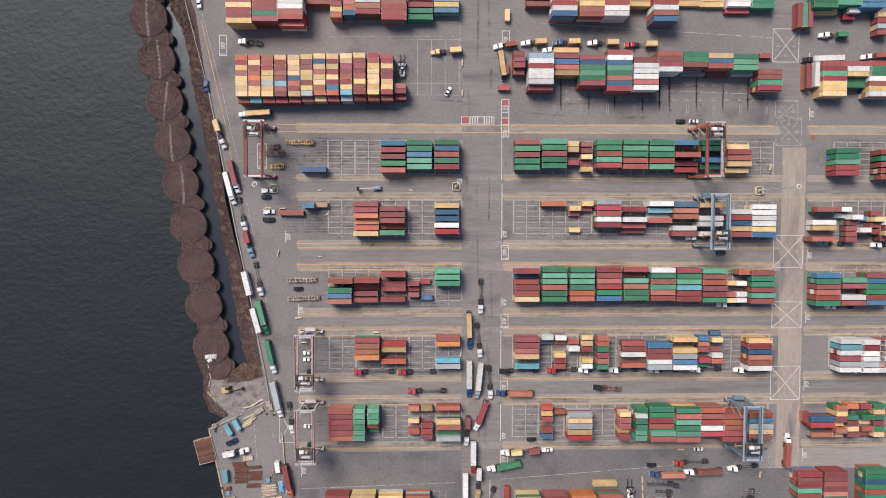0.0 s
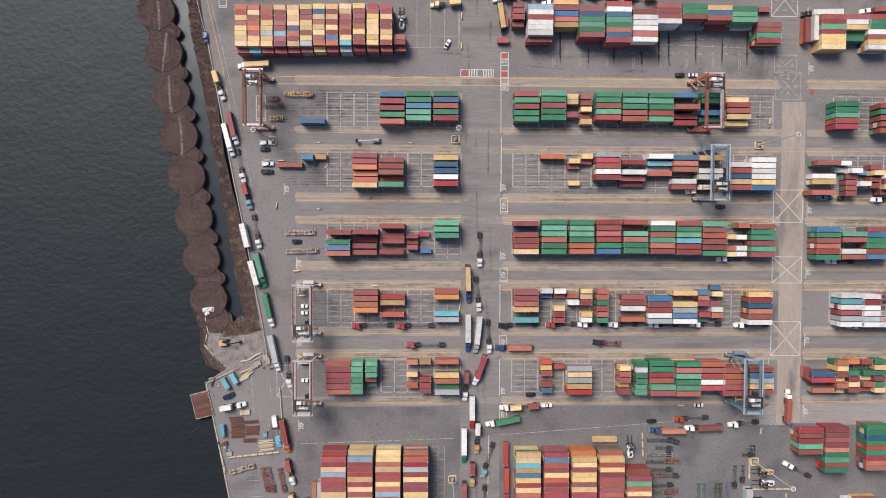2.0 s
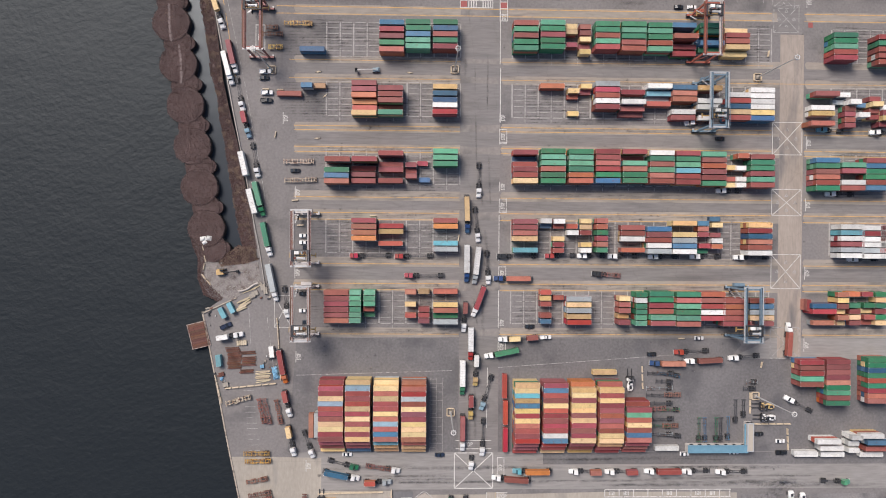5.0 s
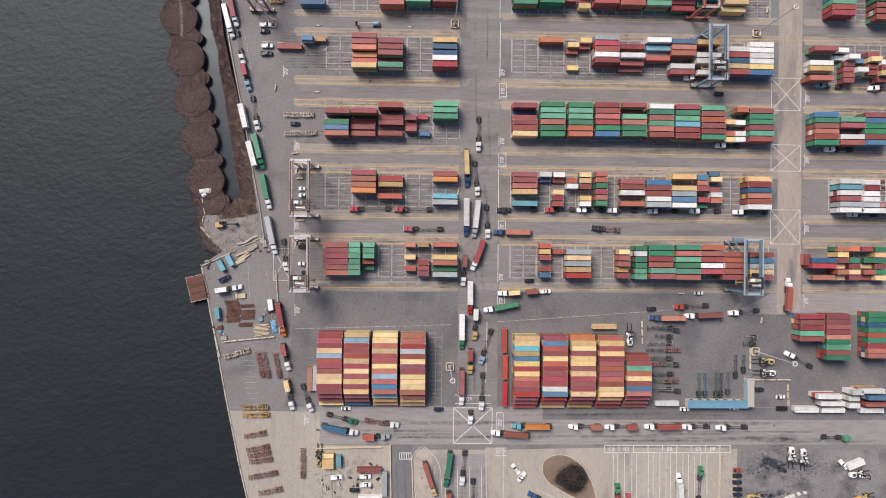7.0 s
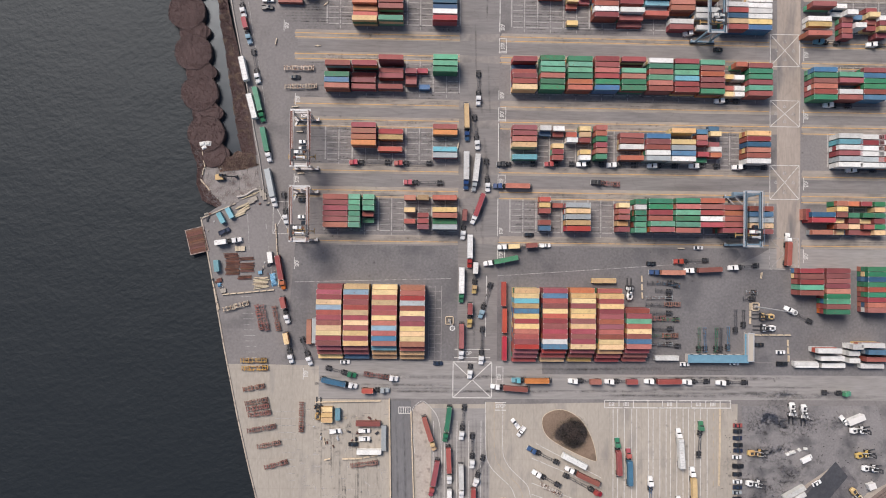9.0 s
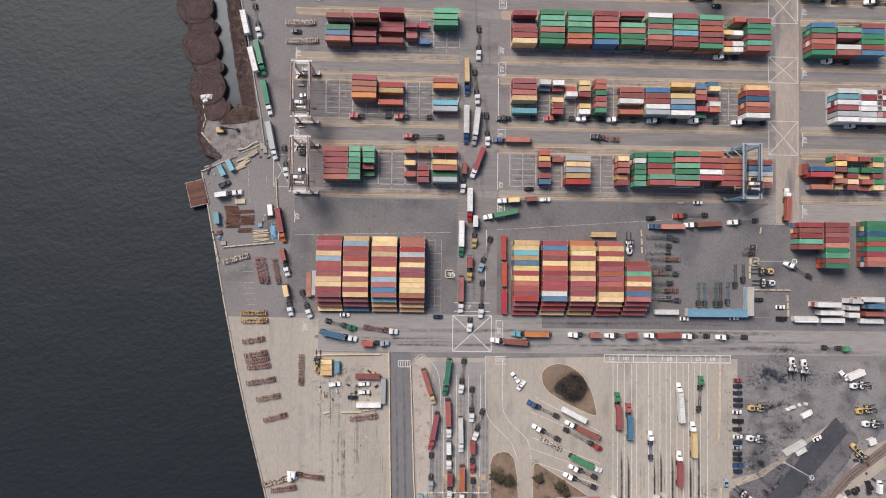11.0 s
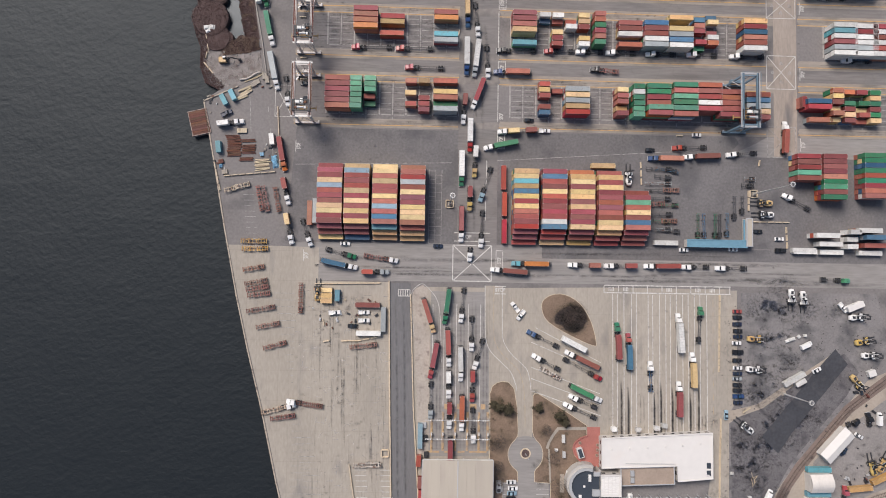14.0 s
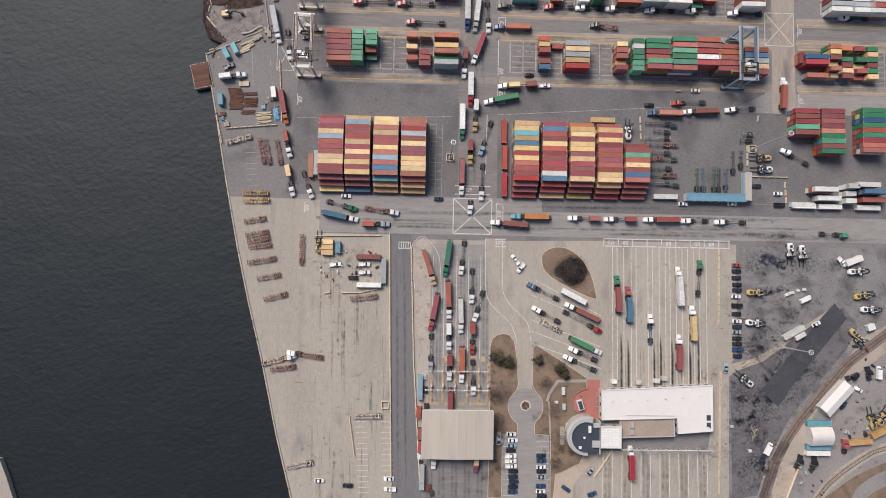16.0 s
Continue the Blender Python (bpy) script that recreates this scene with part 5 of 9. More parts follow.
bay(68.2, 8.5, 2.34, "tr", "21", 20)
bay(68.6, -1.7, 2.60, "t", "1", 20)
bay(74.2, 10.7, 2.34, "tr", "21", 20)
bay(83.6, 11.3, 2.65, "yRrwr", "33333")
bay(96.2, 8.2, 2.60, "r", "2")
bay(95.9, 3.2, 2.60, "w", "3")
bay(96.0, 0.3, 2.34, "rr", "21")
bay(108.3, 10.6, 2.60, "w", "3")
bay(108.5, 7.5, 2.34, "cyo", "212")
bay(120.0, 10.1, 2.74, "boo", "333")
bay(120.4, -0.8, 2.68, "wr", "22")
bay(132.0, 10.0, 2.60, "T", "3")
bay(131.8, 3.9, 2.79, "ww", "33")
bay(130.2, -3.5, 2.60, "w", "2", 20)
bay(145.7, 6.9, 2.66, "wRBtr", "33333")
bay(156.9, 9.2, 2.62, "wwwwtb", "333333")
bay(188.0, 8.1, 2.60, "r", "3")
bay(197.9, 8.2, 2.60, "w", "2", 20)
bay(196.3, 5.1, 2.60, "y", "1", 20)
bay(187.4, 2.0, 2.70, "wt", "22")
bay(185.9, -5.9, 2.60, "o", "3")
bay(201.6, 4.5, 2.60, "w", "3", 20)
bay(200.6, 1.7, 2.63, "rrrr", "2222", 20)
bay(207.9, 3.9, 2.60, "b", "1", 20)
bay(205.6, -1.6, 2.60, "w", "3", 20)
bay(212.4, 6.4, 2.90, "rtrr", "2322", 20)
bay(217.2, 1.9, 2.49, "wrtr", "3332", 20)
bay(-41.8, -25.3, 2.60, "r", "4")
bay(-42.4, -29.9, 2.61, "gbo", "333")
bay(-29.4, -25.1, 2.60, "r", "4")
bay(-30.3, -28.7, 3.00, "rrr", "122")
bay(-17.3, -22.4, 2.60, "r", "4")
bay(-17.4, -27.0, 2.38, "rr", "22")
bay(-17.6, -34.5, 2.60, "r", "2")
bay(-8.0, -27.0, 2.65, "rrr", "212", 20)
bay(-2.7, -26.1, 2.60, "R", "1", 20)
bay(-1.7, -33.8, 2.60, "b", "1", 20)
bay(8.0, -20.9, 2.89, "GGg", "333")
bay(45.4, -21.0, 2.63, "rBrrrt", "312333")
bay(58.4, -20.3, 2.77, "gGGogg", "333333")
bay(71.4, -20.4, 2.73, "gGGgoo", "333333")
bay(84.1, -20.2, 2.73, "rrorgb", "333333")
bay(96.8, -20.2, 2.69, "rrGogg", "313333")
bay(109.6, -20.6, 2.65, "wgoGor", "333333")
bay(122.0, -20.7, 2.70, "rgGcrr", "333333")
bay(134.3, -21.0, 2.75, "Gromrg", "333333")
bay(143.3, -26.9, 2.60, "t", "2", 20)
bay(143.3, -32.4, 2.82, "ot", "22", 20)
bay(148.1, -21.6, 2.60, "o", "3", 20)
bay(148.2, -27.1, 2.60, "w", "2", 20)
bay(148.2, -32.3, 2.82, "ww", "22", 20)
bay(157.3, -22.0, 2.66, "rggrGr", "333333")
bay(188.5, -23.3, 2.63, "bgrorg", "333333")
bay(201.0, -25.4, 2.81, "Gr", "33")
bay(200.8, -33.6, 2.67, "wr", "33")
bay(212.6, -23.2, 2.59, "rbggrb", "333333")
bay(-29.7, -53.3, 2.75, "rooO", "3333")
bay(-17.2, -55.7, 2.64, "RT", "22")
bay(-17.4, -63.9, 2.60, "o", "2")
bay(8.3, -53.0, 2.65, "oO", "22")
bay(8.4, -63.6, 2.78, "cy", "22")
bay(45.5, -53.2, 2.70, "rrot", "3333")
bay(46.0, -66.6, 2.60, "c", "2")
bay(55.8, -52.8, 2.34, "wB", "21", 20)
bay(62.1, -52.9, 2.36, "wr", "21", 20)
bay(61.6, -61.2, 2.75, "trr", "222", 20)
bay(68.4, -55.2, 3.10, "ow", "12", 20)
bay(74.5, -52.8, 2.75, "ttr", "222", 20)
bay(74.6, -63.9, 2.66, "tw", "22", 20)
bay(81.6, -52.7, 2.73, "oogrog", "333333", 20)
bay(96.9, -55.7, 2.67, "rrw", "222")
bay(96.9, -66.3, 2.60, "o", "2")
bay(108.6, -56.3, 2.60, "brrwy", "33333")
bay(120.5, -53.5, 2.60, "t", "3")
bay(120.6, -58.9, 2.65, "tybw", "3333")
bay(130.5, -53.4, 2.68, "bor", "222", 20)
bay(131.1, -64.1, 2.47, "Rg", "21", 20)
bay(137.2, -51.3, 2.89, "Bt", "12", 20)
bay(137.2, -58.9, 2.73, "rwo", "122", 20)
bay(156.5, -54.2, 2.62, "trBorw", "333333")
bay(200.7, -54.7, 2.72, "wcwryw", "333333")
bay(211.0, -55.1, 2.67, "wrwwyw", "333333")
bay(219.9, -55.0, 2.68, "rwrwRw", "333333")
bay(-42.2, -86.8, 2.61, "ormrro", "333333")
bay(-33.5, -86.7, 2.61, "GGGgGG", "333333", 20)
bay(-27.0, -86.7, 2.61, "GGG", "333", 20)
bay(-27.3, -94.6, 2.84, "rg", "21", 20)
bay(-7.9, -86.6, 2.60, "o", "2", 20)
bay(-7.9, -92.3, 2.60, "t", "2", 20)
bay(-7.8, -97.6, 2.60, "o", "2", 20)
bay(-1.7, -86.4, 2.60, "T", "2", 20)
bay(-1.6, -94.7, 2.73, "rrr", "222", 20)
bay(8.5, -86.3, 2.60, "o", "2")
bay(8.5, -92.2, 2.69, "togy", "3323")
bay(55.7, -86.5, 2.75, "otr", "222", 20)
bay(55.8, -97.4, 2.79, "rB", "22", 20)
bay(62.2, -89.2, 2.60, "r", "1", 20)
bay(71.0, -89.3, 2.74, "ytyTR", "33333")
bay(92.5, -89.1, 2.80, "tooTr", "33323", 20)
bay(100.4, -87.2, 2.69, "gwggGG", "333333", 20)
bay(109.8, -86.8, 2.71, "ggrrGr", "333344")
bay(121.7, -86.8, 2.76, "goGgGo", "444444")
bay(133.2, -86.7, 2.79, "orrwR", "44444")
bay(143.7, -89.7, 2.68, "rorom", "44444")
bay(157.7, -89.8, 2.71, "rbytr", "33333")
bay(187.6, -92.2, 2.67, "BR", "33")
bay(189.5, -100.5, 2.60, "o", "2")
bay(196.6, -86.8, 2.73, "otrtot", "333232", 20)
bay(203.9, -86.7, 2.60, "O", "2", 20)
bay(204.0, -92.2, 2.76, "grtr", "2222", 20)
bay(210.2, -86.7, 2.60, "r", "2", 20)
bay(211.2, -92.1, 2.80, "gtor", "2121", 20)
bay(216.6, -86.7, 2.74, "gtgrgt", "222222", 20)
bay(-44.2, -128.4, 2.34, "rRrtsRmrttrmmmt", "344444444444321")
bay(-31.9, -128.4, 2.34, "tsrrotrtrtrtmrB", "344444444444321")
bay(-18.9, -128.4, 2.34, "ttotrRtosobrcTT", "344444444444321")
bay(-6.0, -128.6, 2.34, "ooRyrtmrtttorTT", "344444444444321")
bay(46.7, -129.4, 2.34, "ttcTbtrtoomRmmr", "444444444444321")
bay(59.9, -129.3, 2.34, "mbRmtorrRRwbRrt", "444444444444321")
bay(73.0, -129.2, 2.34, "OttrttmtRrmtmmT", "344444444444321")
bay(86.1, -129.3, 2.34, "otrtrromorttTmr", "344444444444321")
bay(99.0, -138.4, 2.34, "rmGotrbomrr", "34444444321")
bay(84.7, -124.7, 2.60, "t", "1")
bay(182.1, -118.9, 2.61, "rrrGr", "33333")
bay(194.7, -118.7, 2.43, "rrrrogGrg", "333333333")
bay(214.7, -117.8, 2.43, "ggBgogror", "333333333")
bay(190.7, -156.6, 2.60, "w", "3")
bay(193.8, -160.5, 2.60, "w", "2")
bay(195.8, -164.3, 2.60, "w", "1")
bay(204.3, -154.7, 3.40, "www", "322", 20)
bay(211.4, -153.9, 2.60, "w", "3")
bay(215.0, -157.1, 2.60, "b", "3")
bay(215.8, -160.8, 2.60, "o", "2")
bay(214.9, -164.4, 2.60, "w", "1")
bay(183.0, -164.3, 2.60, "w", "1")
single(36.1, 98.9, 90, "t", 1, 20)
single(173.4, 99.2, 90, "r", 2)
single(175.8, 99.3, 90, "G", 2)
single(178.4, 99.5, 90, "r", 2)
single(178.3, 70.9, 90, "r", 2)
single(182.3, 71.8, 90, "w", 2)
single(35.8, 74.2, 90, "r", 1, 20)
single(181.7, -92.0, 90, "r", 2, 20)
single(37.0, -131.4, 90, "R", 1)
single(37.5, -144.1, 90, "R", 1)
single(37.5, -157.1, 90, "R", 1)
single(-51.5, -149.2, 90, "y", 2)
single(-54.5, -150.0, 90, "o", 1)
single(-18.9, -199.5, 90, "y", 1)
single(-0.7, -253.2, 90, "s", 1)
single(0.9, -294.2, 90, "y", 1)
single(-26.3, -192.9, 0, "r", 1)
single(-25.7, -206.1, 0, "w", 1)
single(34.6, 65.1, 0, "R", 1, 20)
single(115.2, -161.2, 0, "w", 1)
single(182.4, -163.6, 0, "w", 1)
single(-65.4, 6.2, 0, "o", 1)
single(-56.8, 9.6, 0, "b", 2, 20)
single(-51.1, 10.0, 0, "T", 1, 20)

# ---- vehicles ----
def wheel_mesh(r, w, name):
    key = ("wheel", r, w)
    if key not in CACHE:
        v, f = [], []
        tube(v, f, (0, -w / 2, 0), (0, w / 2, 0), r, 14)
        a = len(f)
        tube(v, f, (0, -w / 2 - 0.01, 0), (0, w / 2 + 0.01, 0), r * 0.55, 10)
        CACHE[key] = mesh(name, v, f, [TYRE, RIM], [0] * a + [1] * (len(f) - a))
    return CACHE[key]


def loft(name, rings, mat):
    """A body from cross-sections along x: x, half width, bottom, top, and how far the top edge is drawn in."""
    v, f = [], []
    for x, w, z0, z1, d in rings:
        zs = z0 + (z1 - z0) * 0.7
        v += [(x, -w, z0), (x, w, z0), (x, w, zs), (x, w - d, z1), (x, -w + d, z1), (x, -w, zs)]
    for i in range(len(rings) - 1):
        for j in range(6):
            q = (j + 1) % 6
            f.append((6 * i + j, 6 * i + q, 6 * i + 6 + q, 6 * i + 6 + j))
    f.append((0, 5, 4, 3, 2, 1))
    k = 6 * (len(rings) - 1)
    f.append((k, k + 1, k + 2, k + 3, k + 4, k + 5))
    return mesh(name, v, f, [mat])


def tractor_parts(c):
    key = ("tractor", c)
    if key not in CACHE:
        p = car_paint(c)
        CACHE[key] = [
            ("hood", loft("hood", [(-0.15, 0.82, 0.55, 1.25, 0.1), (-0.5, 0.95, 0.5, 1.5, 0.16), (-1.9, 1.08, 0.5, 1.85, 0.2)], p)),
            ("cab", loft("cab", [(-1.9, 1.1, 0.6, 1.95, 0.12), (-2.4, 1.16, 0.6, 2.75, 0.2), (-3.0, 1.2, 0.6, 3.0, 0.16), (-4.15, 1.2, 0.6, 3.15, 0.14), (-4.2, 1.15, 0.7, 3.0, 0.14)], p)),
            ("windshield", loft("windshield", [(-1.93, 0.95, 1.97, 2.02, 0.02), (-2.34, 0.93, 2.6, 2.72, 0.04)], GLASS)),
            ("bumper", boxes("bumper", [(-0.18, 0.02, -1.15, 1.15, 0.35, 0.75)], GALV)),
            ("frame", boxes("frame", [(-7.2, -1.0, -0.5, -0.35, 0.7, 1.0), (-7.2, -1.0, 0.35, 0.5, 0.7, 1.0), (-6.3, -5.3, -0.45, 0.45, 1.0, 1.15), (-7.2, -7.0, -0.5, 0.5, 0.7, 1.0), (-4.9, -4.7, -0.5, 0.5, 0.7, 1.0)], FRAME_STEEL)),
            ("mudguard", boxes("mudguard", [(-1.35, -0.45, -1.2, -0.85, 0.95, 1.1)], p)),
            ("mudguard", boxes("mudguard", [(-1.35, -0.45, 0.85, 1.2, 0.95, 1.1)], p)),
            ("fuel_tank", boxes("fuel_tank", [(-3.9, -2.6, 0.72, 1.2, 0.4, 0.95)], GALV, cut=0.12)),
            ("fuel_tank", boxes("fuel_tank", [(-3.9, -2.6, -1.2, -0.72, 0.4, 0.95)], GALV, cut=0.12)),
            ("exhaust", bars("exhaust", [((-4.35, 0.95, 0.8), (-4.35, 0.95, 3.4), 0.08)], GALV)),
        ]
    return CACHE[key]


def tractor(x, y, turn, c):
    t = thing("truck_tractor", None, pose(x, y, 0.07, 0, 0, turn), WORDS[c] + " road truck tractor with a hood and dark frame", "truck", "trucks")
    for name, me in tractor_parts(c):
        part(name, me, t)
    for sy in (-1, 1):
        part("wheel", wheel_mesh(0.5, 0.3, "wheel"), t, pose(-0.95, sy * 1.02, 0.5))
        for xx in (-5.25, -6.5):
            part("wheel", wheel_mesh(0.5, 0.6, "dual_wheel"), t, pose(xx, sy * 0.88, 0.5))
    return t




def chassis_parts(ln, c):
    key = ("chassis", round(ln, 1), c)
    if key not in CACHE:
        m = surface("grey chassis steel", (0.055, 0.055, 0.058), rough=0.6, grain=4, vary=0.25, each=0.3) if c == "k" else surface("chassis paint " + WORDS[c], {"w": (0.56, 0.51, 0.44), "t": (0.47, 0.38, 0.29), "T": (0.47, 0.29, 0.10)}.get(c, (0.225, 0.105, 0.085) if c in "rmoRO" else tuple(a * 0.9 for a in PAINTS[c])), rough=0.6, grain=3, vary=0.2, each=0.2, stain=RUST, stain_at=0.5, stain_scale=1.0)
        h = ln / 2
        n = max(3, int(ln / 1.5))
        if c in "rOtmTw":
            jig = random.Random(int(ln * 10))
            frame_items = [(-h, h, s * 0.62 - 0.1, s * 0.62 + 0.1, 0.95, 1.3) for s in (-1, 1)] + [(-h, -h + 0.35, -1.2, 1.2, 1.0, 1.3), (h - 0.35, h, -1.2, 1.2, 1.0, 1.3)]
            x = -h + 0.9
            while x < h - 0.8:
                w, s = jig.uniform(0.15, 0.55), jig.choice((0.55, 0.9, 1.15, 1.15))
                frame_items.append((x, x + w, -s, s, 1.0, 1.27))
                x += w + jig.uniform(0.5, 1.5)
            frame_items += [(h * 0.1, h * 0.55, -1.1, -0.95, 1.0, 1.28), (h * 0.1, h * 0.55, 0.95, 1.1, 1.0, 1.28), (-h * 0.85, -h * 0.3, -1.15, -1.0, 1.0, 1.28), (-h * 0.85, -h * 0.3, 1.0, 1.15, 1.0, 1.28)]
        else:
            frame_items = [(-h, h, s * 0.45 - 0.07, s * 0.45 + 0.07, 0.95, 1.25) for s in (-1, 1)]
            n = max(3, int(ln / 3.2))
            frame_items += [(-h + (ln - 0.2) * i / n, -h + (ln - 0.2) * i / n + 0.2, -1.15 if i in (0, n) else -0.4, 1.15 if i in (0, n) else 0.4, 1.0, 1.22) for i in range(n + 1)]
        frame_mesh = boxes("frame", frame_items, m)
        legs = bars("landing_gear", [((h - 3.0, s * 0.75, 0.1), (h - 3.0, s * 0.75, 1.0), 0.09) for s in (-1, 1)] + [((h - 3.0, -0.9, 0.12), (h - 3.0, 0.9, 0.12), 0.06)], FRAME_STEEL)
        bogie = boxes("bogie", [(-h + 0.5, -h + 3.0, -0.5, 0.5, 0.6, 0.95), (-h - 0.05, -h + 0.1, -1.2, 1.2, 0.4, 0.55)], FRAME_STEEL)
        CACHE[key] = [("frame", frame_mesh), ("landing_gear", legs), ("bogie", bogie)]
    return CACHE[key]


def chassis(x, y, turn, ln, c="k", van=False):
    if c in ("van",):
        c, van = "w", True
    kind = "van trailer" if van else "skeletal container trailer"
    t = thing("van_trailer" if van else "container_chassis", None, pose(x, y, 0.07, 0, 0, turn), (WORDS[c] + " box van trailer" if van else ("bare " + ("dark steel" if c == "k" else WORDS[c]) + " skeletal container chassis")) + " on the asphalt", "trailer", "trailers")
    ln = max(5.0, ln)
    for name, me in chassis_parts(ln, "k" if van else c):
        part(name, me, t)
    for sy in (-1, 1):
        for xx in (-ln / 2 + 1.1, -ln / 2 + 2.35):
            part("wheel", wheel_mesh(0.5, 0.6, "dual_wheel"), t, pose(xx, sy * (0.6 if c in "rOtm" and not van else 0.88), 0.5))
    if van:
        key = ("van", c, round(ln, 1))
        if key not in CACHE:
            v, f = [], []
            add_box(v, f, -ln / 2, ln / 2, -1.29, 1.29, 1.2, 4.0, cut=0.06)
            CACHE[key] = mesh("van_body", v, f, [box_paint(c)])
            v, f = [], []
            n = int(ln / 1.2)
            for i in range(n + 1):
                xx = -ln / 2 + 0.1 + (ln - 0.2) * i / n
                add_box(v, f, xx - 0.03, xx + 0.03, -1.2, 1.2, 3.99, 4.02)
            add_box(v, f, -ln / 2 + 0.1, ln / 2 - 0.1, -1.24, -1.16, 3.99, 4.03)
            add_box(v, f, -ln / 2 + 0.1, ln / 2 - 0.1, 1.16, 1.24, 3.99, 4.03)
            CACHE[key + ("r",)] = mesh("roof_frame", v, f, [box_paint("y")])
        part("van_body", CACHE[key], t)
        part("roof_frame", CACHE[key + ("r",)], t)
    return t


def semi(x, y, turn, length, cab, load):
    """A tractor with its nose at x, y, and what it pulls, over this length."""
    d = Vector((math.cos(radians(turn)), math.sin(radians(turn)), 0))
    tractor(x, y, turn, cab)
    if load == "n":
        return
    ln = max(6.5, length - 4.6)
    if load.startswith("40"):
        ln = max(ln, 12.3)
    if load.startswith("20") and len(load) > 3:
        ln = max(ln, 12.5)
    if load.startswith("20") and len(load) == 3:
        ln = max(7.0, min(ln, 12.4))
    c = Vector((x, y, 0)) - d * (length - ln / 2)
    if load[0] == "5":
        chassis(c.x, c.y, turn, ln, load[2], True)
        return
    chassis(c.x, c.y, turn, ln, load[1] if len(load) == 2 and load[0] == "e" else "k")
    if load.startswith("40"):
        container(c.x, c.y, 1.37, turn, load[2], 40, "carried on a truck chassis")
    elif load.startswith("20"):
        p = c - d * (ln / 2 - 3.1)
        container(p.x, p.y, 1.37, turn, load[2], 20, "carried on a truck chassis")
        if len(load) > 3:
            p = c + d * (ln / 2 - 3.1)
            container(p.x, p.y, 1.37, turn, load[5], 20, "carried on a truck chassis")


CARS = {
    "car": ([(2.3, 0.72, 0.3, 0.62, 0.1), (2.1, 0.86, 0.25, 0.78, 0.12), (0.9, 0.92, 0.25, 0.95, 0.12), (-1.7, 0.92, 0.25, 1.0, 0.12), (-2.25, 0.85, 0.3, 0.92, 0.12)],
            [(0.95, 0.84, 0.93, 0.96, 0.05), (0.2, 0.8, 0.93, 1.42, 0.14), (-1.0, 0.8, 0.95, 1.45, 0.14), (-1.75, 0.82, 0.95, 1.0, 0.05)], [(-0.95, 0.15, -0.66, 0.66, 1.42, 1.475)]),
    "pickup": ([(2.75, 0.8, 0.4, 0.9, 0.1), (2.5, 0.95, 0.35, 1.1, 0.12), (1.2, 0.99, 0.35, 1.2, 0.12), (-0.6, 0.99, 0.35, 1.2, 0.12), (-0.62, 0.99, 0.35, 0.85, 0.05), (-2.75, 0.97, 0.4, 0.85, 0.05)],
               [(1.25, 0.9, 1.18, 1.22, 0.05), (0.6, 0.86, 1.18, 1.8, 0.14), (-0.4, 0.86, 1.18, 1.82, 0.14), (-0.6, 0.88, 1.18, 1.3, 0.08)], [(-0.4, 0.55, -0.7, 0.7, 1.8, 1.85), (-2.75, -0.62, -0.99, -0.85, 0.8, 1.2), (-2.75, -0.62, 0.85, 0.99, 0.8, 1.2), (-2.75, -2.63, -0.86, 0.86, 0.8, 1.2)]),
    "van": ([(3.0, 0.85, 0.4, 1.0, 0.1), (2.6, 0.98, 0.35, 1.25, 0.14), (1.9, 1.0, 0.35, 1.5, 0.14), (1.5, 1.0, 0.35, 2.3, 0.14), (-3.0, 1.0, 0.4, 2.35, 0.14)],
            [(2.1, 0.9, 1.42, 1.46, 0.04), (1.48, 0.88, 1.9, 2.28, 0.08)], [(-2.8, 1.2, -0.8, 0.8, 2.34, 2.38)]),
}


def car(x, y, turn, c, kind="car"):
    key = ("car", kind, c)
    if key not in CACHE:
        body, cabin, extra = CARS[kind]
        CACHE[key] = (loft("body", body, car_paint(c)), loft("glasshouse", cabin, GLASS), boxes("roof", extra, car_paint(c)))
    names = {"car": "parked car", "pickup": "pickup truck with an open bed", "van": "closed panel van"}
    t = thing({"car": "car", "pickup": "pickup_truck", "van": "van"}[kind], None, pose(x, y, 0.07, 0, 0, turn), WORDS[c] + " " + names[kind] + " on the pavement", "car" if kind == "car" else kind, "parked cars")
    for name, me in zip(("body", "glasshouse", "roof"), CACHE[key]):
        part(name, me, t)
    half = 1.4 if kind == "car" else 1.75
    for xx in (-half, half):
        for sy in (-1, 1):
            part("wheel", wheel_mesh(0.34, 0.24, "car_wheel"), t, pose(xx, sy * 0.82, 0.34))
    return t


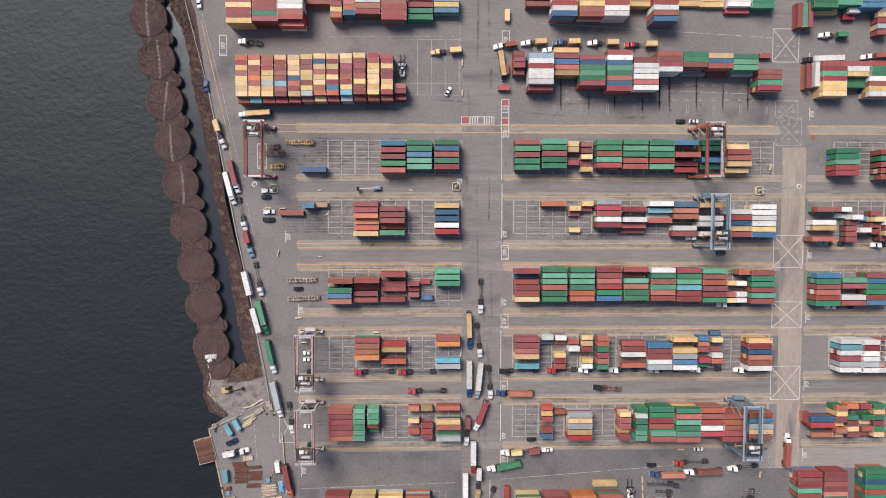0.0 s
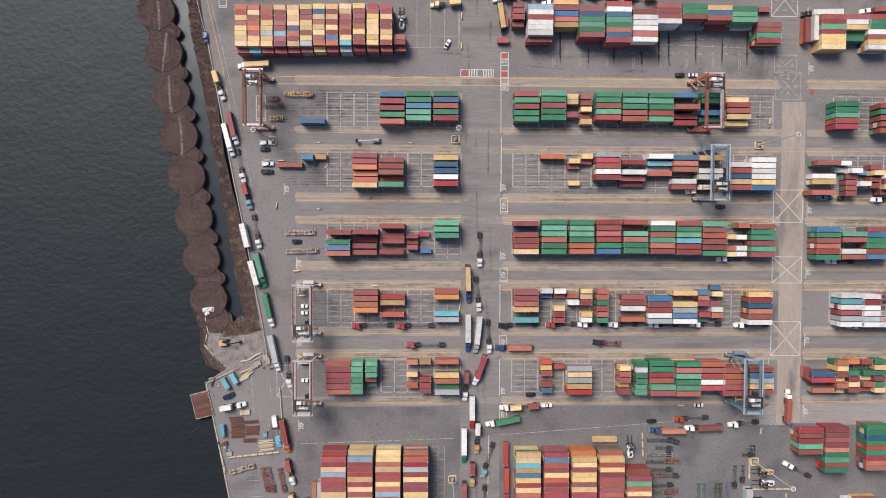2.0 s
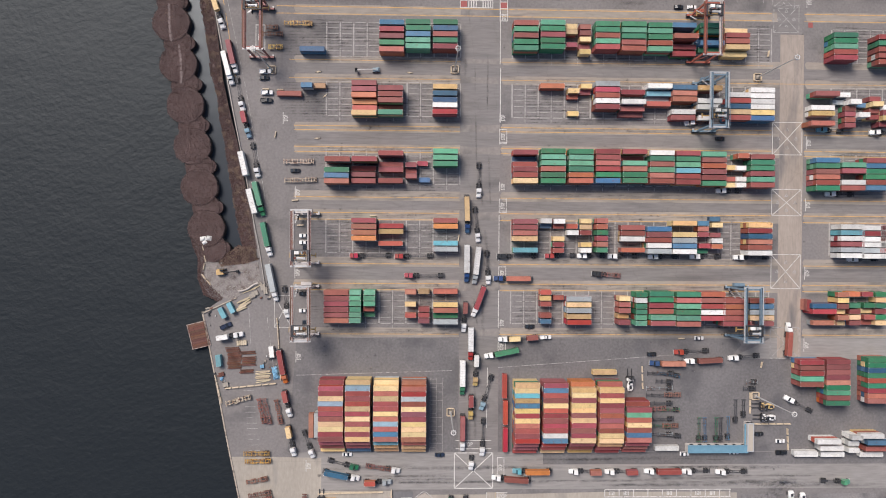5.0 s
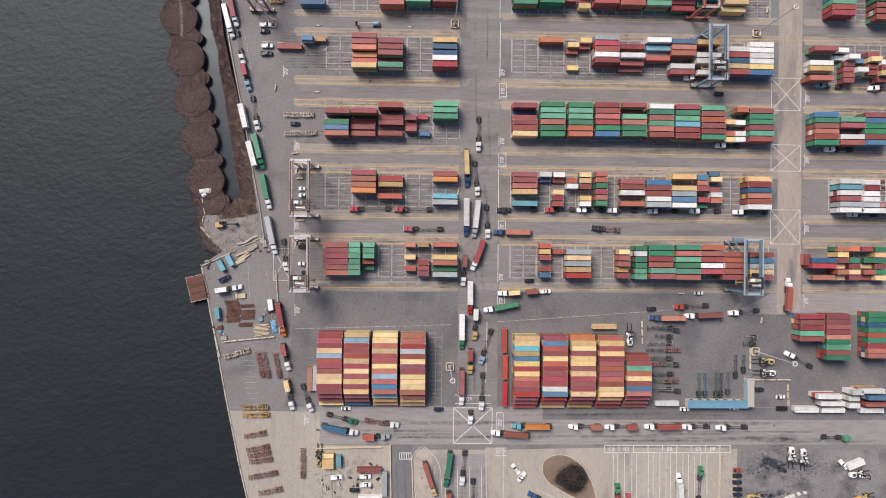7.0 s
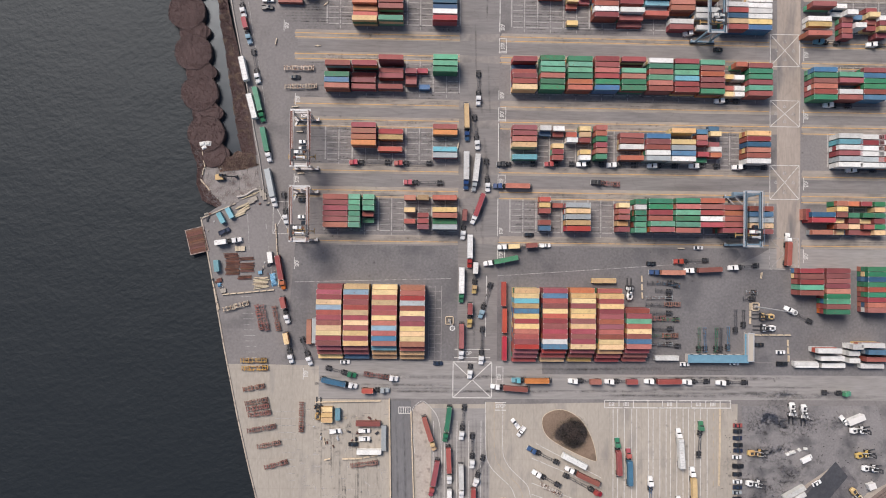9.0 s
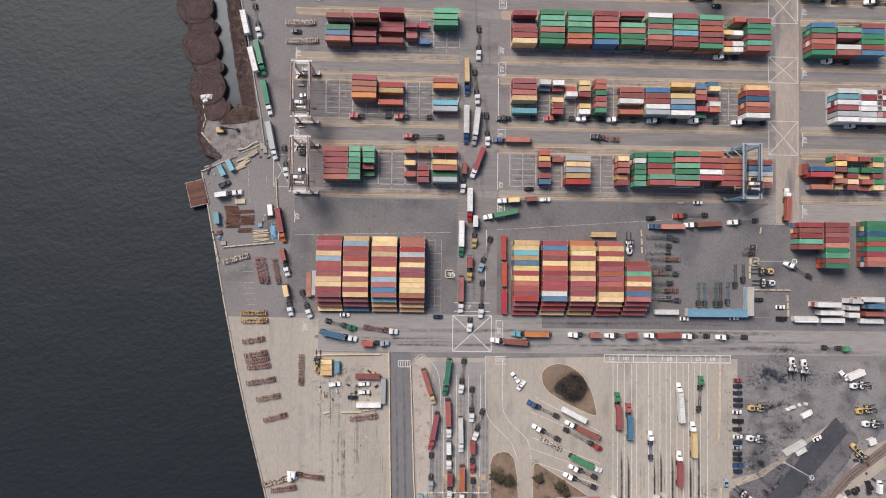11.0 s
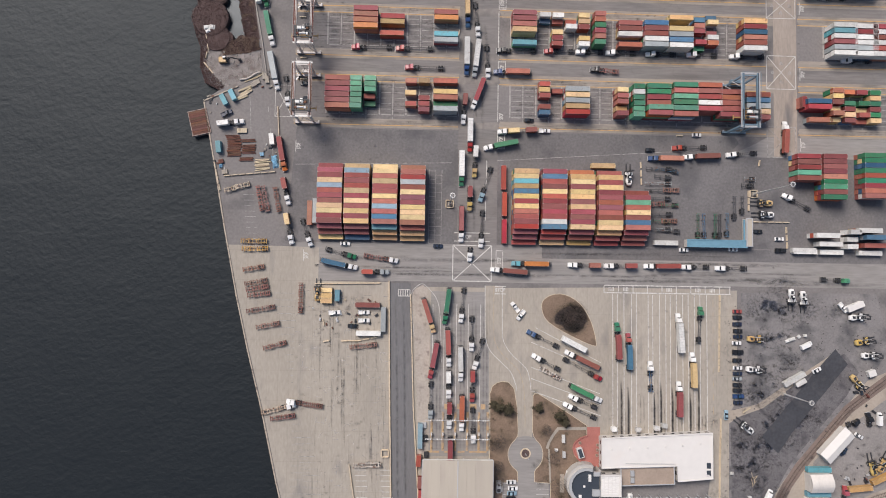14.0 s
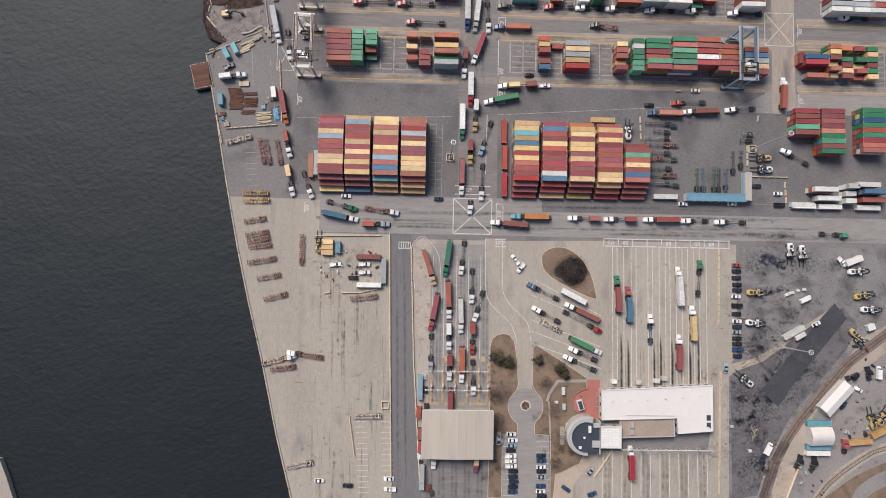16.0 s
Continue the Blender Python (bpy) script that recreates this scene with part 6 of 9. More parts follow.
def handler(x, y, turn, c):
    """A container handler: counterweight, cab, boom and spreader."""
    key = ("handler", c)
    if key not in CACHE:
        p = car_paint(c)
        CACHE[key] = [
            ("body", loft("body", [(-3.7, 0.8, 0.7, 1.7, 0.25), (-3.4, 1.25, 0.6, 2.1, 0.3), (-2.4, 1.5, 0.6, 2.3, 0.35), (-1.2, 1.3, 0.7, 2.1, 0.3), (0.2, 0.75, 0.8, 1.8, 0.15), (2.3, 0.7, 0.8, 1.5, 0.1)], p)),
            ("counterweight", boxes("counterweight", [(-4.0, -3.2, -0.95, 0.95, 0.7, 2.0)], p, cut=0.3)),
            ("cab", loft("cab", [(-0.9, 0.7, 2.0, 3.4, 0.1), (0.6, 0.7, 1.8, 3.5, 0.1), (0.9, 0.65, 1.8, 3.0, 0.1)], GLASS)),
            ("cab_roof", boxes("cab_roof", [(-0.7, 0.1, -0.55, 0.55, 3.46, 3.56)], p)),
            ("axle_guard", boxes("axle_guard", [(1.0, 2.4, -1.75, -1.1, 1.55, 1.7)], p)),
            ("axle_guard", boxes("axle_guard", [(1.0, 2.4, 1.1, 1.75, 1.55, 1.7)], p)),
            ("engine_grille", boxes("engine_grille", [(-2.9, -1.5, -0.6, 0.6, 2.28, 2.34)], FRAME_STEEL)),
            ("mast", boxes("mast", [(2.3, 2.7, -1.0, -0.7, 0.5, 6.5), (2.3, 2.7, 0.7, 1.0, 0.5, 6.5), (2.3, 2.7, -0.7, 0.7, 6.2, 6.5), (2.3, 2.7, -0.7, 0.7, 3.0, 3.3)], FRAME_STEEL)),
            ("carriage", boxes("carriage", [(2.7, 3.05, -1.5, 1.5, 0.6, 1.7), (2.7, 3.0, -1.7, -1.4, 0.5, 2.4), (2.7, 3.0, 1.4, 1.7, 0.5, 2.4)], FRAME_STEEL)),
            ("fork", boxes("fork", [(3.05, 6.6, -1.15, -0.75, 0.35, 0.6)], FRAME_STEEL)),
            ("fork", boxes("fork", [(3.05, 6.6, 0.75, 1.15, 0.35, 0.6)], FRAME_STEEL)),
            ("lift_ram", bars("lift_ram", [((-0.6, sy * 0.95, 2.0), (2.4, sy * 0.8, 4.2), 0.14) for sy in (-1, 1)], GALV, 6)),
            ("exhaust", bars("exhaust", [((-2.9, 0.7, 2.2), (-2.9, 0.7, 3.1), 0.12)], FRAME_STEEL, 6)),
        ]
    t = thing("container_handler", None, pose(x, y, 0.06, 0, 0, turn), WORDS[c] + " container lift truck with a dark mast and long forks", "lift truck", "lift trucks")
    for name, me in CACHE[key]:
        part(name, me, t)
    for sy in (-1, 1):
        part("wheel", wheel_mesh(0.8, 0.7, "drive_wheel"), t, pose(1.7, sy * 1.45, 0.8))
        part("wheel", wheel_mesh(0.7, 0.5, "steer_wheel"), t, pose(-2.6, sy * 1.3, 0.7))
    return t


semi(-89.8, 86.2, 174, 11.3, "w", "e")
semi(-89.9, 52.1, -176, 15.5, "w", "40t")
semi(-96.4, 36.3, -73, 14.0, "w", "20t")
semi(0.1, 81.4, -175, 14.9, "t", "20t")
semi(29.6, 84.2, -172, 11.3, "w", "20r")
semi(42.6, 85.9, -175, 12.3, "w", "20t")
semi(57.8, 86.3, -177, 12.8, "b", "20t")
semi(74.1, 86.4, -179, 14.7, "w", "20t")
semi(91.8, 85.7, -179, 15.3, "R", "20t")
semi(52.7, 82.8, -177, 5.6, "w", "n")
semi(34.9, 68.8, -81, 13.8, "k", "40t")
semi(184.6, 90.9, 180, 13.9, "w", "20g")
semi(176.8, 79.2, -178, 19.1, "k", "53w")
semi(205.3, 80.7, -176, 18.3, "w", "40r")
car(-107.6, 104.0, -85, "w", "pickup")
car(-104.8, 65.6, -82, "b", "pickup")
car(8.4, 63.6, 60, "w")
car(119.4, 50.1, 0, "k")
car(125.7, 50.1, 0, "w")
semi(-92.2, 10.1, -76, 15.8, "w", "40w")
semi(-90.4, 15.5, -77, 15.7, "w", "40r")
semi(-87.1, -2.2, -78, 16.5, "w", "e")
semi(-84.1, -14.7, -76, 12.8, "s", "20r")
semi(-80.0, -33.2, -80, 16.7, "w", "e")
chassis(-86.5, -27.0, -77, 11.4, "w", True)
chassis(-82.4, -44.6, -75, 11.8, "w", True)
semi(-77.4, -51.5, -76, 16.9, "g", "40G")
semi(-74.1, -70.3, -78, 16.6, "w", "40g")
semi(-71.2, -91.5, -78, 17.9, "w", "53y")
semi(-65.9, -99.5, -83, 15.5, "w", "e")
semi(-66.6, -130.5, -79, 16.7, "O", "40r")
semi(-64.4, -146.4, -77, 13.3, "w", "20r")
semi(-62.4, -165.0, -78, 15.2, "w", "20t")
semi(-53.4, -165.8, -70, 14.1, "w", "e")
semi(-32.1, -170.7, -15, 15.2, "g", "e")
semi(-12.4, -172.1, -9, 16.5, "w", "er")
semi(-31.5, -175.7, -12, 18.0, "w", "40B")
semi(-16.5, -177.3, 0, 13.3, "y", "20o")
semi(41.0, -172.3, -180, 19.2, "c", "40O")
semi(31.1, -175.2, 176, 18.7, "w", "40r")
semi(68.1, -172.5, 180, 15.8, "w", "20o")
semi(85.5, -172.7, -179, 15.8, "w", "20r")
semi(104.6, -172.5, -179, 18.4, "w", "40r")
semi(122.7, -172.7, -179, 13.8, "w", "e")
semi(139.2, -172.9, -180, 15.7, "w", "e")
semi(205.5, -178.0, -2, 14.5, "G", "e")
semi(24.1, -41.9, -90, 16.9, "w", "e")
semi(18.9, -58.9, -88, 18.5, "b", "40t")
semi(24.0, -63.1, -84, 17.2, "w", "e")
semi(18.6, -82.2, -90, 17.9, "b", "53w")
semi(22.3, -83.0, -96, 17.8, "y", "53w")
semi(29.0, -83.2, -87, 16.4, "w", "e")
semi(31.4, -80.2, 180, 18.6, "b", "40o")
semi(21.6, -98.5, -110, 15.8, "w", "40r")
semi(17.2, -106.0, -94, 14.8, "w", "20r")
semi(20.7, -119.4, -90, 15.8, "R", "53w")
semi(23.0, -131.7, -92, 15.5, "Y", "20w")
semi(16.9, -136.0, -90, 16.9, "g", "53w")
semi(21.0, -147.8, -90, 12.3, "Y", "20r")
semi(25.8, -143.2, -107, 17.9, "s", "e")
semi(17.1, -162.7, -90, 17.9, "w", "40r")
semi(26.5, -165.1, -92, 18.2, "w", "e")
semi(21.2, -171.8, -93, 8.3, "w", "n")
semi(33.8, -109.4, -176, 19.2, "w", "20r20t")
car(56.6, -108.2, 0, "w", "pickup")
semi(27.2, -117.5, -168, 17.0, "w", "40g")
semi(9.8, -201.6, -97, 17.8, "g", "40g")
semi(5.1, -205.7, -72, 17.5, "t", "40r")
semi(3.4, -227.1, -100, 18.3, "R", "40r")
semi(12.3, -221.4, -87, 18.6, "w", "40o")
semi(12.5, -236.2, -88, 13.4, "w", "20w")
semi(18.0, -228.2, -88, 16.9, "w", "40w")
semi(17.5, -200.7, -95, 16.9, "w", "e")
semi(22.8, -214.1, -90, 16.8, "w", "e")
semi(24.0, -222.6, -106, 15.5, "w", "e")
semi(23.4, -237.8, -90, 15.5, "R", "20r")
semi(18.6, -251.3, -90, 17.3, "w", "40o")
semi(12.8, -250.3, -90, 13.1, "w", "20r")
semi(24.3, -256.9, -88, 17.0, "w", "e")
semi(13.4, -271.6, -90, 18.2, "w", "40r")
semi(4.0, -245.7, -90, 17.6, "y", "e")
semi(6.2, -291.0, -90, 10.8, "w", "n")
semi(25.9, -292.3, -90, 9.8, "m", "20t")
semi(48.9, -204.1, 154, 17.1, "b", "e")
chassis(71.0, -209.8, 153, 12.7, "w", True)
semi(67.0, -213.4, 155, 18.8, "w", "40r")
semi(84.8, -226.6, -28, 20.8, "R", "e")
semi(51.4, -215.2, 152, 15.3, "w", "e")
chassis(60.2, -223.8, 152, 11.4, "w")
semi(84.9, -236.7, -26, 17.4, "w", "40g")
semi(69.0, -234.0, 156, 15.0, "w", "e")
semi(66.4, -237.8, 156, 17.4, "w", "e")
semi(91.8, -199.3, 93, 18.5, "g", "40r")
semi(97.2, -204.3, 92, 17.9, "R", "40b")
semi(107.8, -217.5, 92, 14.4, "w", "eb")
semi(121.2, -194.7, 94, 18.6, "w", "53w")
semi(128.0, -213.1, 92, 16.8, "w", "40t")
semi(121.6, -226.9, 90, 16.7, "w", "40r")
semi(132.2, -191.2, 87, 17.6, "g", "e")
semi(98.4, -279.3, 92, 15.6, "w", "40R")
car(43.3, -192.9, 128, "w", "pickup")
car(46.0, -196.6, -125, "w", "pickup")
car(79.7, -291.4, 50, "y")
car(68.3, -299.5, -35, "b")
car(80.6, -301.8, 20, "b")
car(150.3, -193.5, 0, "R")
car(150.3, -196.3, 0, "k")
car(150.2, -199.5, 0, "B")
car(150.5, -202.8, 0, "k")
car(150.5, -205.5, 0, "B")
car(149.9, -208.5, 0, "w")
car(150.4, -212.8, 0, "k", "pickup")
car(150.1, -216.8, 0, "k")
car(150.3, -220.3, 0, "w")
car(150.3, -223.0, 0, "B")
car(150.0, -225.4, 0, "y")
car(150.2, -228.4, 0, "k")
car(150.2, -231.0, 0, "k")
car(150.5, -233.7, 0, "b", "pickup")
car(150.4, -236.7, 0, "B")
car(144.6, -242.6, 85, "s")
car(42.4, -274.6, 0, "w")
car(43.2, -277.5, 0, "w")
car(42.7, -279.8, 0, "s")
car(42.2, -282.2, 0, "k")
car(42.2, -284.5, 0, "w", "pickup")
car(42.2, -286.8, 0, "w", "pickup")
car(42.5, -289.2, 0, "w", "pickup")
car(43.4, -291.7, 0, "k")
car(43.4, -294.1, 0, "B")
car(43.7, -296.4, 0, "B")
car(43.4, -298.7, 0, "k")
car(43.2, -301.0, 0, "b")
car(56.5, -284.4, 0, "B")
car(56.6, -286.7, 0, "b")
car(56.6, -289.6, 0, "w")
car(56.6, -291.6, 0, "k")
car(56.9, -294.0, 0, "y")
car(56.4, -298.3, 0, "b")
car(56.4, -300.7, 0, "w")
car(57.0, -303.0, 0, "k")
semi(-37.0, -69.9, -179, 19.9, "R", "e")
semi(-15.8, -70.0, -179, 18.4, "R", "e")
semi(-11.2, -79.0, 180, 19.0, "R", "e")
semi(32.9, -69.7, -179, 19.4, "k", "e")
semi(55.8, -69.5, -178, 15.1, "R", "e")
semi(71.3, -69.3, -179, 14.1, "w", "e")
semi(85.9, -69.4, -179, 15.0, "w", "e")
semi(105.5, -69.5, -179, 15.0, "w", "e")
semi(125.7, -69.3, -179, 15.3, "w", "e")
semi(146.8, -69.6, -179, 17.3, "w", "e")
semi(202.5, -70.1, -179, 15.3, "w", "e")
semi(78.4, -77.6, 176, 13.9, "k", "er")
semi(122.5, -5.5, -175, 12.9, "w", "er")
semi(186.6, -7.7, 177, 13.3, "c", "e")
semi(212.7, -8.9, 180, 14.5, "w", "e")
semi(138.0, -37.7, -179, 12.4, "w", "e")
semi(191.2, -38.7, 180, 14.4, "w", "e")
semi(118.4, -115.3, -177, 17.2, "R", "e")
semi(123.6, -119.6, -177, 18.9, "w", "40r")
semi(106.7, -120.5, -180, 17.2, "b", "40o")
semi(144.9, -118.1, -175, 15.4, "w", "e")
semi(172.6, -136.7, 152, 15.6, "w", "e")
semi(174.2, -100.8, 87, 16.3, "w", "40r")
car(140.0, -12.5, 0, "k")
car(130.8, -108.5, 0, "w")
car(107.9, -116.3, 0, "k")
car(-77.0, 16.7, 0, "w", "pickup")
car(-77.5, 13.7, 0, "k")
car(-76.1, 6.8, 0, "w", "pickup")
car(-76.4, 3.1, 0, "k", "pickup")
car(-62.8, -29.8, 0, "k")
car(-58.5, -60.5, 180, "w")
car(-58.5, -63.7, 180, "w")
car(-58.5, -88.0, 180, "k")
car(-58.5, -96.0, 180, "w")
car(-37.6, -164.2, 0, "w")
car(6.2, -164.6, 0, "B")
car(124.4, -164.4, 0, "w")
car(148.5, -163.8, 0, "w")
car(171.1, -158.3, 0, "w")
car(171.7, -163.8, 0, "k", "pickup")
car(160.6, -154.8, 0, "k")
car(49.0, -103.2, 0, "k")
semi(-86.6, -107.0, 9, 12.5, "w", "20w")
car(-41.8, -196.7, 4, "w", "pickup")
car(-28.1, -196.4, 0, "w", "pickup")
car(-28.0, -200.2, 0, "w", "pickup")
car(-33.3, -202.9, 180, "k")
car(-46.3, -296.6, 0, "w")
car(-33.3, -298.8, 180, "k")
car(-14.4, -295.6, 180, "w")
car(-13.7, -300.2, 180, "w", "pickup")
car(202.0, -190.9, -50, "w", "pickup")
# A panel van stands in for a flatbed pickup.
car(183.6, -209.2, 25, "w", "van")
car(188.9, -221.0, 25, "w")
car(164.6, -280.1, 62, "w", "van")
car(161.8, -285.1, 65, "B")
car(218.9, -243.7, 88, "w", "van")
handler(-13.2, 74.0, 90, "w")
handler(97.3, -129.9, 90, "w")
handler(176.3, -186.2, -90, "w")
handler(182.1, -187.2, -88, "w")
handler(208.6, -195.4, 4, "w")
handler(158.7, -206.4, 0, "Y")
handler(211.2, -207.0, 12, "Y")
handler(158.0, -220.9, -4, "w")
handler(214.4, -213.6, 0, "w")
handler(207.8, -226.4, -52, "Y")
handler(153.9, -248.2, 141, "w")
handler(163.5, -141.2, 180, "t")
handler(164.1, -146.7, 180, "w")
chassis(112.2, -125.5, -180, 12.9, "k")
chassis(116.1, -126.0, 172, 11.1, "B")
chassis(114.0, -129.4, 175, 8.3, "k")
chassis(111.7, -132.6, -179, 12.9, "y")
chassis(111.7, -136.0, -180, 12.9, "k")
chassis(118.0, -135.7, -180, 7.9, "r")
chassis(112.4, -139.9, 179, 11.5, "k")
chassis(110.4, -142.5, -176, 9.0, "r")
chassis(117.4, -143.0, -180, 8.2, "g")
chassis(112.3, -147.7, -177, 12.9, "k")
chassis(112.2, -150.9, 177, 11.0, "g")
chassis(117.1, -150.6, -180, 7.7, "r")
chassis(111.8, -154.7, 178, 12.9, "y")
chassis(116.9, -155.4, 176, 11.0, "k")
chassis(131.1, -152.6, 90, 11.7, "g")
chassis(134.0, -152.6, 92, 11.7, "b")
chassis(139.5, -152.6, 89, 11.7, "g")
chassis(141.7, -152.6, 89, 11.7, "k")
chassis(145.3, -151.9, 89, 11.4, "b")
chassis(148.9, -143.7, 90, 11.4, "k")
chassis(152.8, -142.4, 90, 8.7, "k")
chassis(156.6, -129.6, -180, 5.5, "y")
chassis(155.5, -132.8, -180, 6.1, "k")
chassis(-78.1, -143.5, 103, 12.0, "r")
chassis(-75.5, -143.6, 103, 12.3, "r")
chassis(-70.1, -143.9, 102, 11.7, "r")
chassis(-80.3, -163.7, -180, 12.1, "T")
chassis(-79.7, -167.3, -179, 12.1, "T")
chassis(-61.1, -25.5, -179, 14.1, "t")
chassis(-60.2, -34.2, -178, 15.1, "t")
chassis(-80.1, -176.4, -170, 10.1, "r")
chassis(-78.8, -182.9, -169, 10.7, "r")
chassis(-78.1, -185.7, -170, 10.6, "r")
chassis(-77.3, -188.6, -173, 10.6, "r")
chassis(-76.2, -195.5, -170, 13.3, "m")
chassis(-72.7, -203.0, -169, 10.9, "r")
chassis(-69.2, -212.3, -165, 11.0, "r")
chassis(-28.0, -212.0, -173, 12.8, "r")
chassis(-57.7, -190.0, 90, 14.1, "r")
semi(-58.4, -239.5, 14, 16.6, "w", "et")
chassis(-64.6, -245.4, -172, 11.5, "r")
semi(-63.2, -238.0, 172, 17.0, "w", "er")
chassis(-55.5, -289.5, -168, 12.2, "w")
chassis(-25.0, -267.1, -178, 12.8, "w")
chassis(-61.6, 39.5, -180, 13.2, "T")
chassis(-73.9, 37.4, -179, 5.8, "r")
chassis(-73.5, 34.3, -179, 9.2, "r")
chassis(-72.2, 28.2, -179, 6.6, "T")
chassis(-92.2, -139.4, -166, 5.5, "t")
chassis(-86.3, -137.6, -166, 6.6, "t")
car(-95.0, -103.3, 25, "B", "pickup")

# ---- cranes ----
def gantry(x, north, south, c, trolley, name):
    """A rubber-tyred gantry crane over a container row; trolley: 0 at the south end, 1 at the north."""
    m, top, gap = CRANE[c], 17.0, 3.4
    y0, y1 = south - north, 0.0
    t = thing("gantry_crane", None, pose(x, north, 0.02), name, "gantry crane", "yard cranes")
    for sx in (-1, 1):
        part("girder", boxes("girder", [(sx * gap - 0.42, sx * gap + 0.42, y0 - 1.0, y1 + 1.0, top - 1.4, top)], CRANE["w"] if c == "r" and sx > 0 else m, cut=0.05), t)
        part("catwalk", boxes("catwalk", [(sx * (gap + 0.8) - 0.35, sx * (gap + 0.8) + 0.35, y0 - 0.6, y1 + 0.6, top - 0.5, top - 0.42)], RUSTY if c != "b" else GALV), t)
        part("handrail", bars("handrail", [((sx * (gap + 1.15), y0 - 0.6, top + 0.55), (sx * (gap + 1.15), y1 + 0.6, top + 0.55), 0.05)] + [((sx * (gap + 1.15), y0 + (y1 - y0) * i / 12, top - 0.45), (sx * (gap + 1.15), y0 + (y1 - y0) * i / 12, top + 0.55), 0.04) for i in range(13)], m, 5), t)
        for yy in (y0, y1):
            part("leg", boxes("leg", [(sx * gap - 0.35, sx * gap + 0.35, yy - 0.4, yy + 0.4, 1.5, top - 1.4)], m), t)
    for yy in (y0, y1):
        part("sill_beam", boxes("sill_beam", [(-gap - 2.3, gap + 2.3, yy - 0.45, yy + 0.45, 1.0, 1.9)], m, cut=0.08), t)
        part("tie_beam", boxes("tie_beam", [(-gap, gap, yy - 0.28, yy + 0.28, top - 1.3, top - 0.7)], m), t)
        part("brace", bars("brace", [((-gap, yy, 2.0), (0, yy, top - 6), 0.16), ((gap, yy, 2.0), (0, yy, top - 6), 0.16), ((0, yy, top - 6), (0, yy, top - 1.2), 0.16)], m, 6), t)
        for xx in (-gap - 1.6, -gap + 0.1, gap - 0.1, gap + 1.6):
            part("wheel", wheel_mesh(0.8, 0.6, "crane_wheel"), t, pose(xx, yy, 0.8))
    for sx in (-1, 1):
        part("trolley_rail", boxes("trolley_rail", [(sx * gap - 0.12, sx * gap + 0.12, y0 - 0.9, y1 + 0.9, top, top + 0.14)], RUSTY if c in "wd" else FRAME_STEEL), t)
        for k in range(7):
            yy = y0 + (y1 - y0) * (k + 0.5) / 7
            part("girder_stiffener", CACHE.setdefault(("stiff", c), boxes("girder_stiffener", [(-0.5, 0.5, -0.08, 0.08, top - 1.35, top + 0.04)], m)), t, pose(sx * gap, yy, 0))
    for yy, s in ((y0, -1), (y1, 1)):
        part("end_platform", boxes("end_platform", [(-gap - 1.2, gap + 1.2, yy + s * 0.9 - 0.45, yy + s * 0.9 + 0.45, top - 0.6, top - 0.5)], GALV), t)
        part("end_rail", bars("end_rail", [((-gap - 1.2, yy + s * 1.35, top + 0.5), (gap + 1.2, yy + s * 1.35, top + 0.5), 0.05)] + [((-gap - 1.2 + (2 * gap + 2.4) * q / 5, yy + s * 1.35, top - 0.5), (-gap - 1.2 + (2 * gap + 2.4) * q / 5, yy + s * 1.35, top + 0.5), 0.04) for q in range(6)], m, 5), t)
        for sx in (-1, 1):
            part("bogie", boxes("bogie", [(sx * (gap + 0.75) - 1.7, sx * (gap + 0.75) + 1.7, yy - 0.62, yy + 0.62, 0.7, 1.25)], FRAME_STEEL, cut=0.1), t)
            part("drive_motor", boxes("drive_motor", [(sx * (gap + 1.9) - 0.35, sx * (gap + 1.9) + 0.35, yy + 0.45, yy + 1.15, 1.2, 1.9)], GALV, cut=0.1), t)
    ty = y0 + 3.0 + (y1 - y0 - 6.0) * trolley
    tr = part("trolley", boxes("trolley", [(-gap - 0.7, gap + 0.7, ty - 2.6, ty - 2.2, top + 0.14, top + 0.6), (-gap - 0.7, gap + 0.7, ty + 2.2, ty + 2.6, top + 0.14, top + 0.6), (-gap - 0.6, -gap + 0.3, ty - 2.2, ty + 2.2, top + 0.2, top + 0.5), (gap - 0.3, gap + 0.6, ty - 2.2, ty + 2.2, top + 0.2, top + 0.5), (-2.0, -1.6, ty - 2.2, ty + 2.2, top + 0.2, top + 0.5), (1.6, 2.0, ty - 2.2, ty + 2.2, top + 0.2, top + 0.5), (-2.6, 2.6, ty - 0.2, ty + 0.2, top + 0.2, top + 0.5)], FRAME_STEEL), t)
    part("hoist_drum", bars("hoist_drum", [((-1.5, ty - 1.2, top + 1.0), (1.5, ty - 1.2, top + 1.0), 0.5)], GALV, 12), tr)
    part("hoist_motor", boxes("hoist_motor", [(-2.7, -1.6, ty - 1.7, ty - 0.8, top + 0.5, top + 1.4)], RUSTY if c in "wd" else FRAME_STEEL, cut=0.12), tr)
    part("gearbox", boxes("gearbox", [(1.6, 2.5, ty - 1.9, ty - 0.6, top + 0.5, top + 1.3)], GALV, cut=0.12), tr)
    part("machine_house", boxes("machine_house", [(-2.4, -0.3, ty + 0.5, ty + 1.9, top + 0.5, top + 1.7)], box_paint("w"), cut=0.1), tr)
    part("control_cabinet", boxes("control_cabinet", [(0.5, 1.2, ty + 0.5, ty + 1.8, top + 0.5, top + 1.5)], box_paint("y"), cut=0.06), tr)
    part("control_cabinet", boxes("control_cabinet", [(1.5, 2.6, ty + 0.7, ty + 1.7, top + 0.5, top + 1.2)], RUSTY if c in "wd" else box_paint("w"), cut=0.06), tr)
